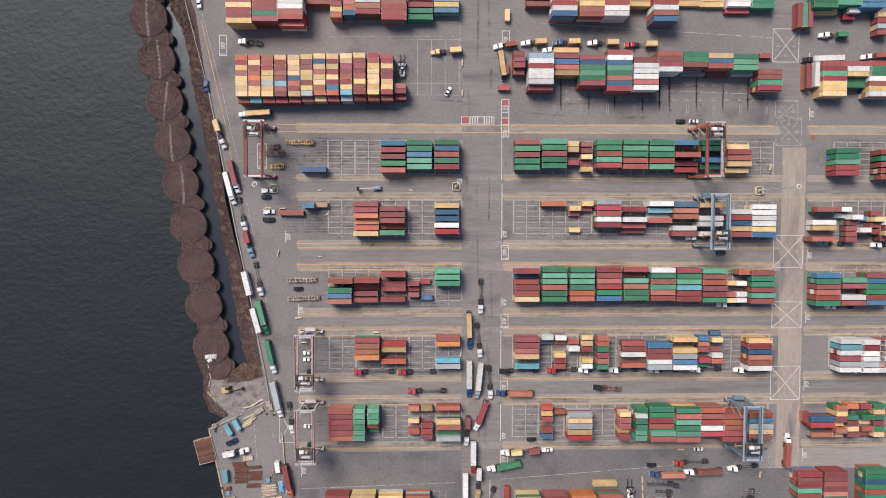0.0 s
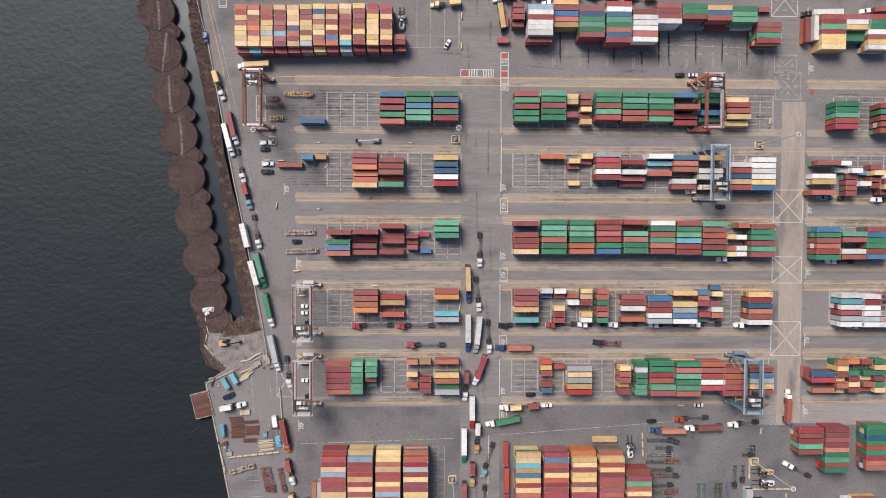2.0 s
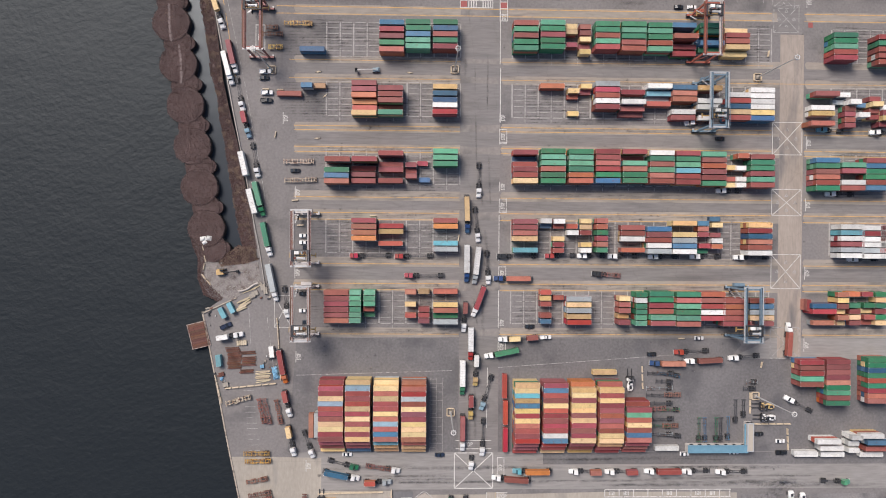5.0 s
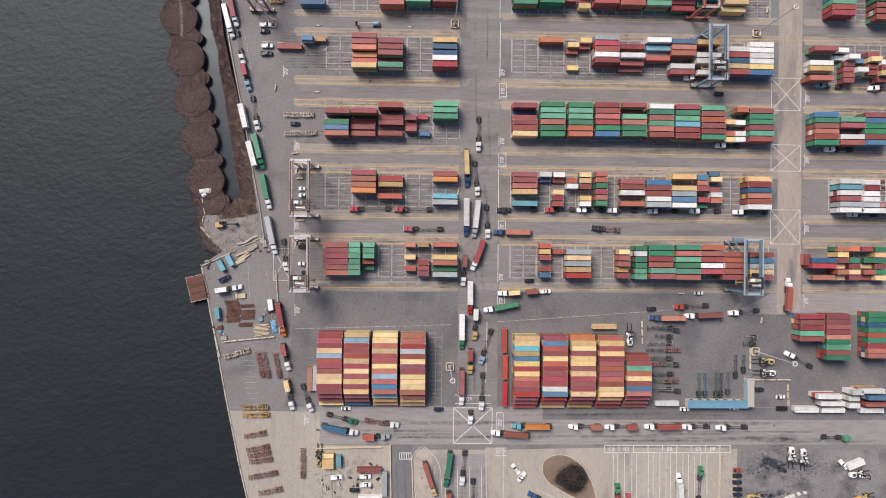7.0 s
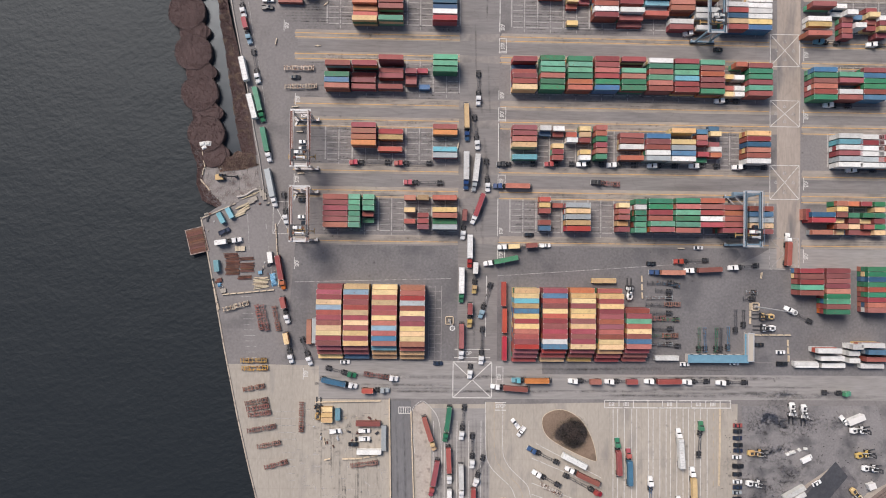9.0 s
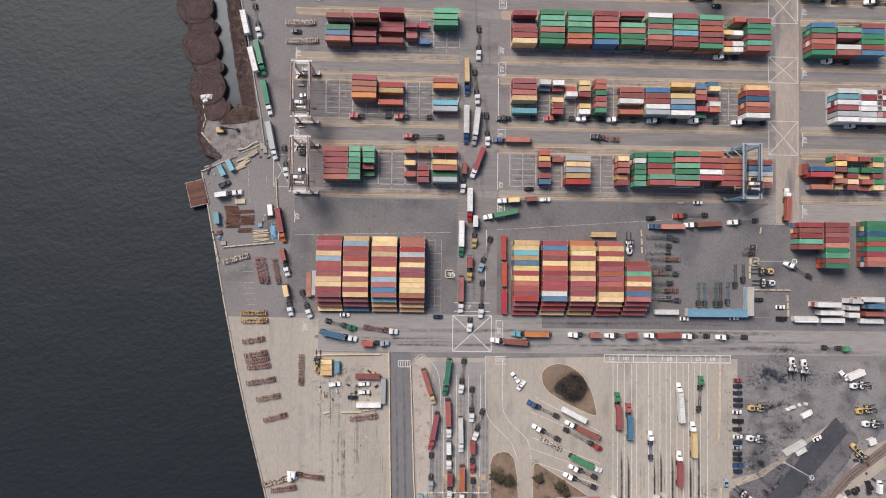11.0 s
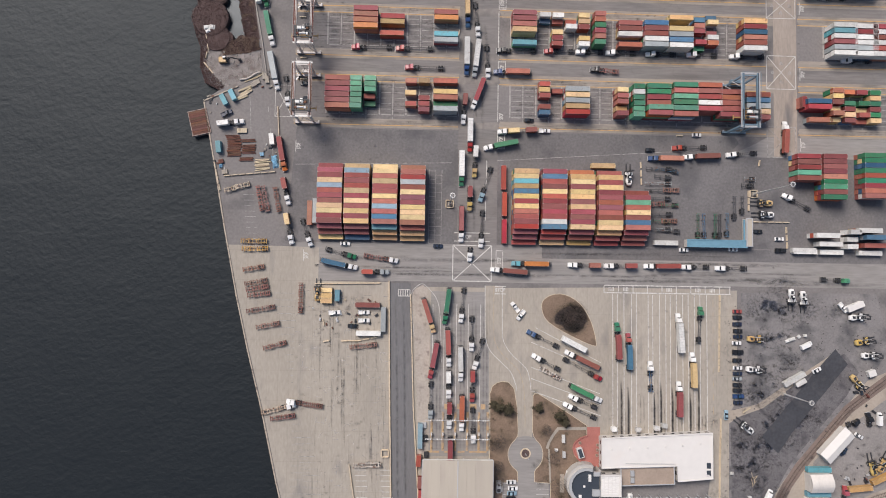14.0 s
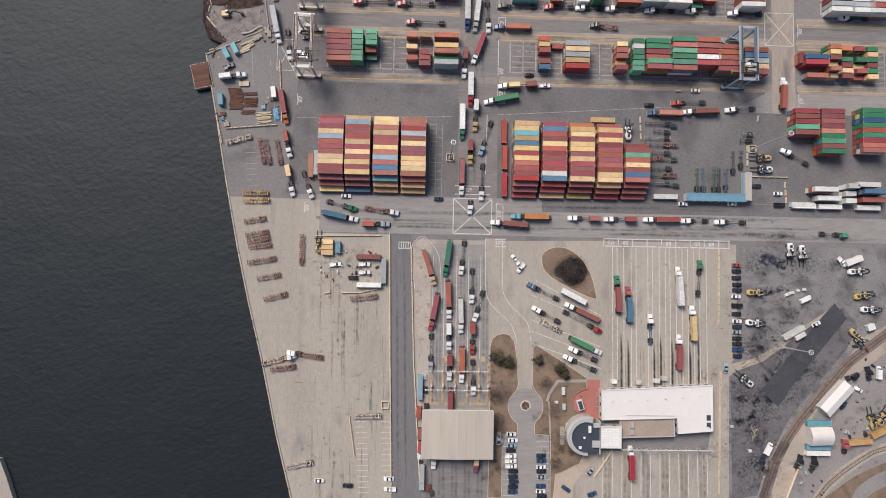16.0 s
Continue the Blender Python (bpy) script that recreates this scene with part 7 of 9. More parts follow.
    part("trolley_rail_guard", bars("trolley_rail_guard", [((sx * (gap + 0.65), ty - 2.5, top + 1.4), (sx * (gap + 0.65), ty + 2.5, top + 1.4), 0.06) for sx in (-1, 1)] + [((sx * (gap + 0.65), ty + o, top + 0.5), (sx * (gap + 0.65), ty + o, top + 1.4), 0.05) for sx in (-1, 1) for o in (-2.4, -0.8, 0.8, 2.4)], m, 5), tr)
    part("operator_cab", boxes("operator_cab", [(gap - 2.6, gap - 0.8, ty + 2.6, ty + 4.4, top - 3.4, top - 0.9)], GLASS, cut=0.15), tr)
    part("cable_reel", bars("cable_reel", [((-gap - 0.9, y1 - 2.0, 3.2), (-gap - 0.6, y1 - 2.0, 3.2), 1.1)], FRAME_STEEL, 14), t)
    part("hoist_ropes", bars("hoist_ropes", [((sx * 1.5, ty + sy, 12.6), (sx * 1.5, ty + sy, top + 0.2), 0.03) for sx in (-1, 1) for sy in (-0.8, 0.8)], FRAME_STEEL, 4), tr)
    part("spreader", boxes("spreader", [(-5.9, 5.9, ty - 0.25, ty + 0.25, 12.1, 12.5), (-6.1, -5.8, ty - 1.15, ty + 1.15, 12.0, 12.5), (5.8, 6.1, ty - 1.15, ty + 1.15, 12.0, 12.5), (-1.6, 1.6, ty - 1.0, ty + 1.0, 12.3, 12.8)], surface("yellow spreader paint", (0.35, 0.22, 0.08), grain=2)), tr)
    part("power_house", boxes("power_house", [(-2.5, 2.5, y1 + 0.6, y1 + 2.2, 1.9, 4.0)], m, cut=0.1), t)
    st = []
    for i in range(14):
        st.append((-gap - 1.4, -gap - 0.6, y1 - 0.9 - 0.6 * (i % 7), y1 - 0.6 - 0.6 * (i % 7), 2.4 + i * 0.95, 2.5 + i * 0.95))
    part("stairs", boxes("stairs", st, GALV), t)
    return t


gantry(-56.7, -50.3, -73.4, "w", 0.05, "white rust-streaked rubber-tyred gantry crane over an empty slot")
gantry(-56.7, -84.4, -107.0, "w", 0.05, "white rust-streaked rubber-tyred gantry crane beside maroon boxes")
gantry(148.7, -84.0, -107.0, "b", 0.08, "grey-blue rubber-tyred gantry crane straddling a container row")
gantry(131.8, 13.6, -9.2, "b", 0.12, "grey-blue rubber-tyred gantry crane over white boxes")
gantry(-78.4, 45.8, 23.2, "d", 0.95, "rust red rubber-tyred gantry crane over parked trailers")
gantry(128.7, 46.0, 23.6, "r", 0.97, "orange-red rubber-tyred gantry crane over green boxes")


# ---- lighting masts ----
def mast(x, y, h=36.0, guarded=True):
    t = thing("light_mast", None, pose(x, y, 0.02), "tall tapered steel light mast with a ring of floodlights", "light mast", "light masts")
    v, f = [], []
    tube(v, f, (0, 0, 0.8), (0, 0, h), 0.42, 10, 0.16)
    part("pole", mesh("pole", v, f, [GALV]), t)
    part("footing", boxes("footing", [(-0.8, 0.8, -0.8, 0.8, 0, 0.9)], CONCRETE, cut=0.08), t)
    v, f = [], []
    n = 20
    for r, z in ((0.8, h), (1.0, h), (1.0, h + 0.25), (0.8, h + 0.25)):
        v += [(r * math.cos(2 * math.pi * j / n), r * math.sin(2 * math.pi * j / n), z) for j in range(n)]
    for q in range(4):
        a, b = q * n, ((q + 1) % 4) * n
        f += [(a + j, a + (j + 1) % n, b + (j + 1) % n, b + j) for j in range(n)]
    ring = part("ring", mesh("ring", v, f, [box_paint("w")]), t)
    part("spokes", bars("spokes", [((0, 0, h + 0.1), (0.85 * math.cos(a), 0.85 * math.sin(a), h + 0.1), 0.06) for a in (0, 1.571, 3.142, 4.712)], GALV, 5), t)
    me = boxes("floodlight", [(-0.18, 0.18, -0.22, 0.22, -0.3, 0.12)], GALV)
    for k in range(8):
        a = 45 * k
        part("floodlight", me, ring, pose(1.05 * math.cos(radians(a)), 1.05 * math.sin(radians(a)), h - 0.1, 0, 0, a))
    for k in range(4 if guarded else 0):
        a = 90 * k
        part("barrier", CACHE.setdefault("mast_barrier", boxes("barrier", [(-1.6, 1.6, -0.26, 0.26, 0, 0.3), (-1.6, 1.6, -0.13, 0.13, 0.3, 0.85)], BARRIER)), t, pose(1.75 * math.cos(radians(a)), 1.75 * math.sin(radians(a)), 0, 0, 0, a + 90))
    return t


for x, y in ((12.4, 18.9), (-74.0, 17.6), (158.3, 17.2), (11.5, -144.4), (158.9, -136.6)):
    mast(x, y, 31.0)
mast(172.8, -232.4, 21.0, False)

# ---- barriers, kerbs ----
BAR = boxes("jersey_barrier", [(-1.5, 1.5, -0.32, 0.32, 0, 0.22), (-1.5, 1.5, -0.16, 0.16, 0.22, 0.82)], BARRIER)


def barrier_line(*pts):
    for x, y in along(list(pts), 3.1):
        i = min(range(len(pts) - 1), key=lambda k: abs((pts[k + 1][0] - pts[k][0]) * (pts[k][1] - y) - (pts[k][0] - x) * (pts[k + 1][1] - pts[k][1])) / math.hypot(pts[k + 1][0] - pts[k][0], pts[k + 1][1] - pts[k][1]))
        a = math.degrees(math.atan2(pts[i + 1][1] - pts[i][1], pts[i + 1][0] - pts[i][0]))
        thing("jersey_barrier", BAR, pose(x, y, 0.05, 0, 0, a + draw.uniform(-2.5, 2.5)), "cream concrete road barrier section", "barrier", "road barriers")


barrier_line((-16.5, -183), (-15.0, -242), (-13.0, -304))
barrier_line((-6.2, -189), (-4.0, -241), (0.2, -300))
barrier_line((-71, -101), (-69, -131))
barrier_line((-94, -133), (-69.5, -130.5))
barrier_line((156.4, -136.5), (156.4, -147))
barrier_line((160, -150.2), (174.7, -150.2), (175.4, -165))
barrier_line((-50, -183.3), (-19, -182.6))
barrier_line((-46.9, -201.5), (-46.1, -206.4))
barrier_line((-45.4, -210.2), (-39.8, -209.2))
barrier_line((-37, -210), (-30.6, -209.8), (-19.4, -207.6))
barrier_line((142.0, -187.3), (141.5, -224.3))
barrier_line((142.3, -246), (141.9, -262), (141.1, -303))
barrier_line((-33.2, -268.6), (-30.2, -287.2))
barrier_line((-99.8, -128), (-96.5, -142))

for x, y, a in ((15.1, 77.1, 90), (15.1, 63.0, 90), (-72.2, -12.9, 80), (-62.9, -43.8, 5), (-60.4, -55.6, 2), (-59.7, -75.4, 3), (-59.3, -85.8, 3), (-26.0, -50.9, 0), (163.5, 28.6, 80), (-76.7, 8.5, 0), (-70.0, 8.3, 0), (13.1, 6.3, 90), (14.7, -61.2, 80), (161.8, -121.5, 80), (122.5, -108.9, 0)):
    thing("jersey_barrier", BAR, pose(x, y, 0.05, 0, 0, a), "cream concrete road barrier section standing alone", "barrier", "road barriers")
for k in range(4):
    thing("jersey_barrier", BAR, pose(-16.9 + 1.6 * math.cos(1.5708 * k), -261.9 + 1.6 * math.sin(1.5708 * k), 0.05, 0, 0, 90 * k + 90), "cream concrete road barrier section in a square", "barrier", "road barriers")
barrier_line((103.6, -123.7), (104.0, -135.7))

# ---- buildings ----
WHITE_ROOF = surface("white membrane roof", (0.66, 0.635, 0.595), rough=0.7, grain=0.4, big=0.06, vary=0.04, stain=(0.66, 0.62, 0.57), stain_at=0.58, stain_width=0.2, stain_scale=0.12)
TAN_ROOF = surface("tan gravel roof", (0.33, 0.26, 0.205), rough=0.9, grain=1.0, big=0.15, vary=0.15, stain=(0.25, 0.19, 0.15), stain_scale=0.2)
WALL = surface("pale wall panels", (0.5, 0.47, 0.43), rough=0.8, grain=1, vary=0.1)
SHEET = surface("beige sheet roof", (0.435, 0.388, 0.318), rough=0.55, grain=0.5, big=0.08, vary=0.05, stain=(0.38, 0.33, 0.28), stain_at=0.55, stain_width=0.2, stain_scale=0.15, stretch=(1, 0.15, 1))
DARK_ROOF = surface("dark slate roof", (0.035, 0.045, 0.06), rough=0.7, grain=1, vary=0.15)
BRICK = surface("red brick paving", (0.36, 0.135, 0.11), rough=0.85, grain=2, big=0.3, vary=0.14)
BLUE_ROOF = surface("blue sheet roof", (0.135, 0.27, 0.345), rough=0.5, grain=0.8, big=0.2, vary=0.1)


def house(name, m, w, d, h, roof_mat, label, parapet=0.35, wall=WALL):
    t = thing(name, None, m, label, "building")
    part("wall", boxes("wall", [(-w / 2, w / 2, -d / 2, -d / 2 + 0.3, 0, h), (-w / 2, w / 2, d / 2 - 0.3, d / 2, 0, h), (-w / 2, -w / 2 + 0.3, -d / 2 + 0.3, d / 2 - 0.3, 0, h), (w / 2 - 0.3, w / 2, -d / 2 + 0.3, d / 2 - 0.3, 0, h)], wall), t)
    part("roof", boxes("roof", [(-w / 2 + 0.3, w / 2 - 0.3, -d / 2 + 0.3, d / 2 - 0.3, h - 0.5, h - parapet)], roof_mat), t)
    part("coping", boxes("coping", [(-w / 2 - 0.1, w / 2 + 0.1, -d / 2 - 0.1, -d / 2 + 0.4, h, h + 0.1), (-w / 2 - 0.1, w / 2 + 0.1, d / 2 - 0.4, d / 2 + 0.1, h, h + 0.1), (-w / 2 - 0.1, -w / 2 + 0.4, -d / 2 + 0.4, d / 2 - 0.4, h, h + 0.1), (w / 2 - 0.4, w / 2 + 0.1, -d / 2 + 0.4, d / 2 - 0.4, h, h + 0.1)], roof_mat if roof_mat in (WHITE_ROOF, BLUE_ROOF) else GALV), t)
    n = max(2, int(w / 4))
    for i in range(n):
        xx = -w / 2 + w * (i + 0.5) / n
        for s in (-1, 1):
            part("window", CACHE.setdefault("win", boxes("window", [(-0.8, 0.8, -0.06, 0.06, 0, 1.4)], GLASS)), t, pose(xx, s * (d / 2 + 0.02), h * 0.45))
    return t


def canopy(x0, x1, y0, y1, h, ridge, label):
    t = thing("gate_canopy", None, pose(0, 0, 0.03), label, "canopy")
    xm = (x0 + x1) / 2
    for a, b, za, zb in ((x0, xm, h, ridge), (xm, x1, ridge, h)):
        n = 4
        for i in range(n):
            xa, xb = a + (b - a) * i / n, a + (b - a) * (i + 1) / n
            ga, gb = za + (zb - za) * i / n, za + (zb - za) * (i + 1) / n
            v = [(xa + 0.02, y0, ga), (xb - 0.02, y0, gb), (xb - 0.02, y1, gb), (xa + 0.02, y1, ga), (xa + 0.02, y0, ga - 0.12), (xb - 0.02, y0, gb - 0.12), (xb - 0.02, y1, gb - 0.12), (xa + 0.02, y1, ga - 0.12)]
            part("roof_panel", mesh("roof_panel", v, [(0, 1, 2, 3), (7, 6, 5, 4), (0, 4, 5, 1), (1, 5, 6, 2), (2, 6, 7, 3), (3, 7, 4, 0)], [SHEET]), t)
    part("ridge_cap", boxes("ridge_cap", [(xm - 0.25, xm + 0.25, y0, y1, ridge, ridge + 0.06)], GALV), t)
    part("gutter", boxes("gutter", [(x0 - 0.3, x0, y0, y1, h - 0.25, h + 0.02)], GALV), t)
    part("gutter", boxes("gutter", [(x1, x1 + 0.3, y0, y1, h - 0.25, h + 0.02)], GALV), t)
    part("fascia", boxes("fascia", [(x0, x1, y1, y1 + 0.25, h - 0.8, h + 0.1)], box_paint("w")), t)
    for i in range(6):
        for yy in (y0 + 1.5, (y0 + y1) / 2, y1 - 1.5):
            xx = x0 + 1 + (x1 - x0 - 2) * i / 5
            part("column", boxes("column", [(xx - 0.2, xx + 0.2, yy - 0.2, yy + 0.2, 0, h - 0.1 + (ridge - h) * (1 - abs(xx - xm) / (xm - x0)) - 0.1)], GALV), t)
    for i in range(5):
        xx = x0 + 4 + (x1 - x0 - 8) * i / 4
        part("booth", boxes("booth", [(xx - 0.7 + 2.6, xx + 0.7 + 2.6, (y0 + y1) / 2 - 1.6, (y0 + y1) / 2 + 1.6, 0, 2.6)], WALL, cut=0.08), t)
    return t


canopy(0.7, 32.9, -284.4, -262.6, 7.5, 8.4, "wide beige sheet-metal canopy over the truck gates")
def flat_roofed(name, pts, h, roof_mat, label):
    """A building of any plan: a wall along each side, flat roof, coping, windows."""
    t = thing(name, None, pose(0, 0, 0.03), label, "building")
    ring = pts[1:] + pts[:1]
    for (x0, y0), (x1, y1) in zip(pts, ring):
        ln, a = math.hypot(x1 - x0, y1 - y0), math.degrees(math.atan2(y1 - y0, x1 - x0))
        side = part("wall", boxes("wall", [(0, ln - 0.3, 0, 0.3, 0, h)], WALL), t, pose(x0, y0, 0, 0, 0, a))
        part("coping", boxes("coping", [(-0.1, ln - 0.4, -0.1, 0.4, h, h + 0.1)], roof_mat), t, pose(x0, y0, 0, 0, 0, a))
        n = int(ln / 4)
        for i in range(n):
            part("window", CACHE.setdefault("win", boxes("window", [(-0.8, 0.8, -0.06, 0.06, 0, 1.4)], GLASS)), side, pose(ln * (i + 0.5) / n, -0.02, h * 0.45))
    v = [(x, y, h - 0.25) for x, y in pts]
    part("roof", mesh("roof", v, [tuple(range(len(v)))], [roof_mat]), t)
    return t


office = flat_roofed("gate_office", [(83.8, -266.7), (119.3, -265.4), (119.6, -272.6), (136.1, -271.2), (136.0, -250.0), (83.7, -252.9)], 5.0, WHITE_ROOF, "long L-shaped gate office with a white membrane roof")
for x, y in ((88.5, -257.9), (96.8, -257.5), (105.1, -257.0), (113.6, -256.4), (121.8, -255.7), (130.3, -254.9)):
    part("roof_vent", CACHE.setdefault("vent", boxes("roof_vent", [(-0.28, 0.28, -0.28, 0.28, 0, 0.5), (-0.36, 0.36, -0.36, 0.36, 0.5, 0.58)], WHITE_ROOF)), office, pose(x, y, 4.75))
# Dark plate flat on the roof paints in the shaded depth of the stairs.
part("stair_well", boxes("stair_well", [(133.2, 135.2, -269.9, -263.9, 4.76, 4.8)], DARK_ROOF), office)
part("stair_landing", boxes("stair_landing", [(133.2, 135.2, -267.3, -266.5, 4.8, 4.95), (133.2, 134.4, -269.9, -269.3, 4.8, 5.05)], WHITE_ROOF), office)
part("ledge_rail", boxes("ledge_rail", [(95, 118.6, -264.5, -264.3, 4.78, 5.05)], GALV), office)
low = house("lower_canopy_block", pose(105.6, -270.3, 0.03, 0, 0, 2.0), 25.4, 8.4, 4.2, TAN_ROOF, "lower block with a tan gravel roof beside the office")
part("roof_unit", boxes("roof_unit", [(-8.2, -6.4, -2.8, -0.4, 3.85, 4.7), (-8.2, -6.4, 0.2, 2.8, 3.85, 4.9)], GALV, cut=0.1), low)
sky_block = house("skylight_block", pose(87.5, -274.2, 0.03), 10.0, 9.8, 6.2, WHITE_ROOF, "square block with a white skylight grid roof")
for i in range(5):
    for j in range(8):
        part("skylight_pane", CACHE.setdefault("pane", boxes("skylight_pane", [(-0.72, 0.72, -0.4, 0.4, 0, 0.12)], surface("frosted skylight", (0.74, 0.72, 0.68), rough=0.3))), sky_block, pose(-3.4 + 1.7 * i, -3.6 + 1.03 * j, 5.86))
# half-round end with a dark roof
t = thing("round_office", None, pose(76.4, -274.4, 0.03), "half-round office with dark roof and pale curved parapet", "building")
n = 26
arc = [(math.cos(math.pi * (0.38 + 1.14 * i / n)), math.sin(math.pi * (0.38 + 1.14 * i / n))) for i in range(n + 1)]
for nm, r0, r1, z0, z1, m in (("curved_wall", 7.0, 8.2, 0, 6.6, GALV), ("outer_ledge", 8.2, 9.6, 0, 5.4, surface("pale ledge", (0.40, 0.38, 0.35), grain=1))):
    v, f = [], []
    for x, y in arc:
        q = r1 - (0.55 * (1 - y) if nm == "outer_ledge" else 0)
        v += [(x * r0, y * r0, z0), (x * q, y * q, z0), (x * q, y * q, z1), (x * r0, y * r0, z1)]
    for i in range(n):
        for j in range(4):
            q = (j + 1) % 4
            f.append((4 * i + j, 4 * i + q, 4 * i + 4 + q, 4 * i + 4 + j))
    f += [(3, 2, 1, 0), (4 * n, 4 * n + 1, 4 * n + 2, 4 * n + 3)]
    part(nm, mesh(nm, v, f, [m]), t)
v = [(x * 7.0, y * 7.0, 5.8) for x, y in arc] + [(6.0, -6.9, 5.8), (6.0, 6.4, 5.8)]
part("roof", mesh("roof", v, [tuple(range(len(v)))], [DARK_ROOF]), t)
part("roof_unit", boxes("roof_unit", [(0.8, 2.0, 2.2, 5.2, 5.8, 7.0), (-1.5, -0.6, -0.6, 0.3, 5.8, 6.5), (-3.6, -2.3, -5.2, -4.0, 5.8, 6.5)], box_paint("w"), cut=0.08), t)
part("stair_head", boxes("stair_head", [(2.6, 6.2, -4.4, -1.4, 5.6, 6.9)], GALV, cut=0.08), t)
part("plant_room", boxes("plant_room", [(3.2, 6.2, 4.6, 6.6, 5.6, 6.8)], GALV, cut=0.08), t)
part("inner_wall", boxes("inner_wall", [(6.0, 6.4, -7.6, 7.4, 0, 6.3)], WALL), t)
# terrace
TERRACE = [(78.2, -249.0), (84.3, -248.9), (84.0, -267.5), (78.4, -267.0), (75.6, -265.4), (73.4, -263.5), (72.0, -261.3), (71.4, -259.2), (71.9, -257.0), (73.2, -255.3), (75.2, -254.0), (78.2, -253.0)]
slab("brick_terrace", TERRACE, -0.3, 0.22, BRICK, "red brick terrace beside the office", "pavement")
v, f = [], []
for (x0, y0), (x1, y1) in zip(TERRACE[3:], TERRACE[4:]):
    d = Vector((x1 - x0, y1 - y0, 0)).normalized()
    k = len(v)
    v += [(x + d.y * s, y - d.x * s, z) for x, y in ((x0, y0), (x1, y1)) for s, z in ((-0.22, 0.0), (0.22, 0.0), (0.22, 0.75), (-0.22, 0.75))]
    f += [(k, k + 1, k + 5, k + 4), (k + 1, k + 2, k + 6, k + 5), (k + 2, k + 3, k + 7, k + 6), (k + 3, k, k + 4, k + 7), (k + 3, k + 2, k + 1, k), (k + 4, k + 5, k + 6, k + 7)]
tagged(new("terrace_wall", mesh("terrace_wall", v, f, [BRICK])), "low curved brick wall round the terrace", "wall", kind="structure")
for x, y in ((83.0, -257.1), (82.9, -259.5), (82.7, -261.9), (74.6, -256.2)):
    tb = thing("planter", None, pose(x, y, 0.22), "round pale concrete planter on the terrace", "planter", "terrace planters")
    part("tub", mesh("tub", *(lambda v, f: (tube(v, f, (0, 0, 0), (0, 0, 0.7), 0.55, 16, 0.7), (v, f))[1])([], []), [CONCRETE]), tb)
    part("earth", mesh("earth", *(lambda v, f: (tube(v, f, (0, 0, 0.6), (0, 0, 0.72), 0.55, 12), (v, f))[1])([], []), [GRASS]), tb)
kiosk = thing("kiosk", boxes("kiosk", [(-0.9, 0.9, -2.0, 2.0, 0, 2.4)], DARK_ROOF, cut=0.15), pose(74.6, -260.6, 0.22, 0, 0, 17), "small dark-roofed kiosk with white rim on the terrace", "kiosk")
part("rim", boxes("rim", [(-1.3, -0.9, -2.3, 2.3, 0, 2.2), (0.9, 1.3, -2.3, 2.3, 0, 2.2), (-0.9, 0.9, 2.0, 2.3, 0, 2.2), (-0.9, 0.9, -2.3, -2.0, 0, 2.2)], box_paint("w")), kiosk)
slab("terrace_path", [(58.6, -259), (59.6, -255.9), (61.6, -252.4), (64.0, -249.2), (78.2, -248.9), (78.2, -250.3), (64.7, -250.5), (62.6, -253.2), (60.7, -256.4), (59.8, -259.4)], -0.3, 0.2, CONCRETE, "pale footpath round the lawn", "path")
slab("lawn_path", [(59.6, -259.4), (60.4, -259.4), (61.3, -275), (60.5, -275)], -0.3, 0.21, CONCRETE, "narrow pale footpath down the lawn", "path")
for x, y, w, d in ((66.7, -254.3, 1.3, 3.4), (67.0, -261.6, 1.3, 2.8), (63.4, -259.5, 1.3, 0.9), (71.9, -267.1, 1.8, 0.7), (68.7, -269.6, 1.0, 0.8), (75.6, -266.9, 1.8, 0.6)):
    thing("utility_cabinet", boxes("utility_cabinet", [(-w / 2, w / 2, -d / 2, d / 2, 0, 1.5), (-w / 2 - 0.08, w / 2 + 0.08, -d / 2 - 0.08, d / 2 + 0.08, 1.5, 1.6)], box_paint("w"), cut=0.04), pose(x, y, 0.1), "white utility cabinet standing on the lawn", "cabinet", "lawn cabinets")
slab("paving_pad", [(65.4, -271), (67.4, -271), (67.4, -279.4), (65.4, -279.4)], -0.3, 0.22, SAND, "tan paved pad on the lawn", "path")
slab("forecourt", [(63.5, -292.7), (68.8, -290.5), (73.2, -288.7), (75.2, -287.2), (76.2, -284.9), (77.4, -282.6), (84.6, -282.4), (83.0, -285), (72.0, -297.6), (71.5, -304), (62.6, -304), (63.2, -297)], -0.3, 0.2, HEAP, "pale concrete forecourt beside the round office", "pavement")
rod = thing("road_boom", boxes("road_boom", [(-7.6, 7.6, -0.35, 0.35, 0, 0.25), (-7.4, 7.4, -0.12, 0.12, 0.25, 0.8)], BARRIER), pose(86.0, -288.0, 0.05, 0, 0, 55), "tan concrete divider along the exit ramp", "barrier")

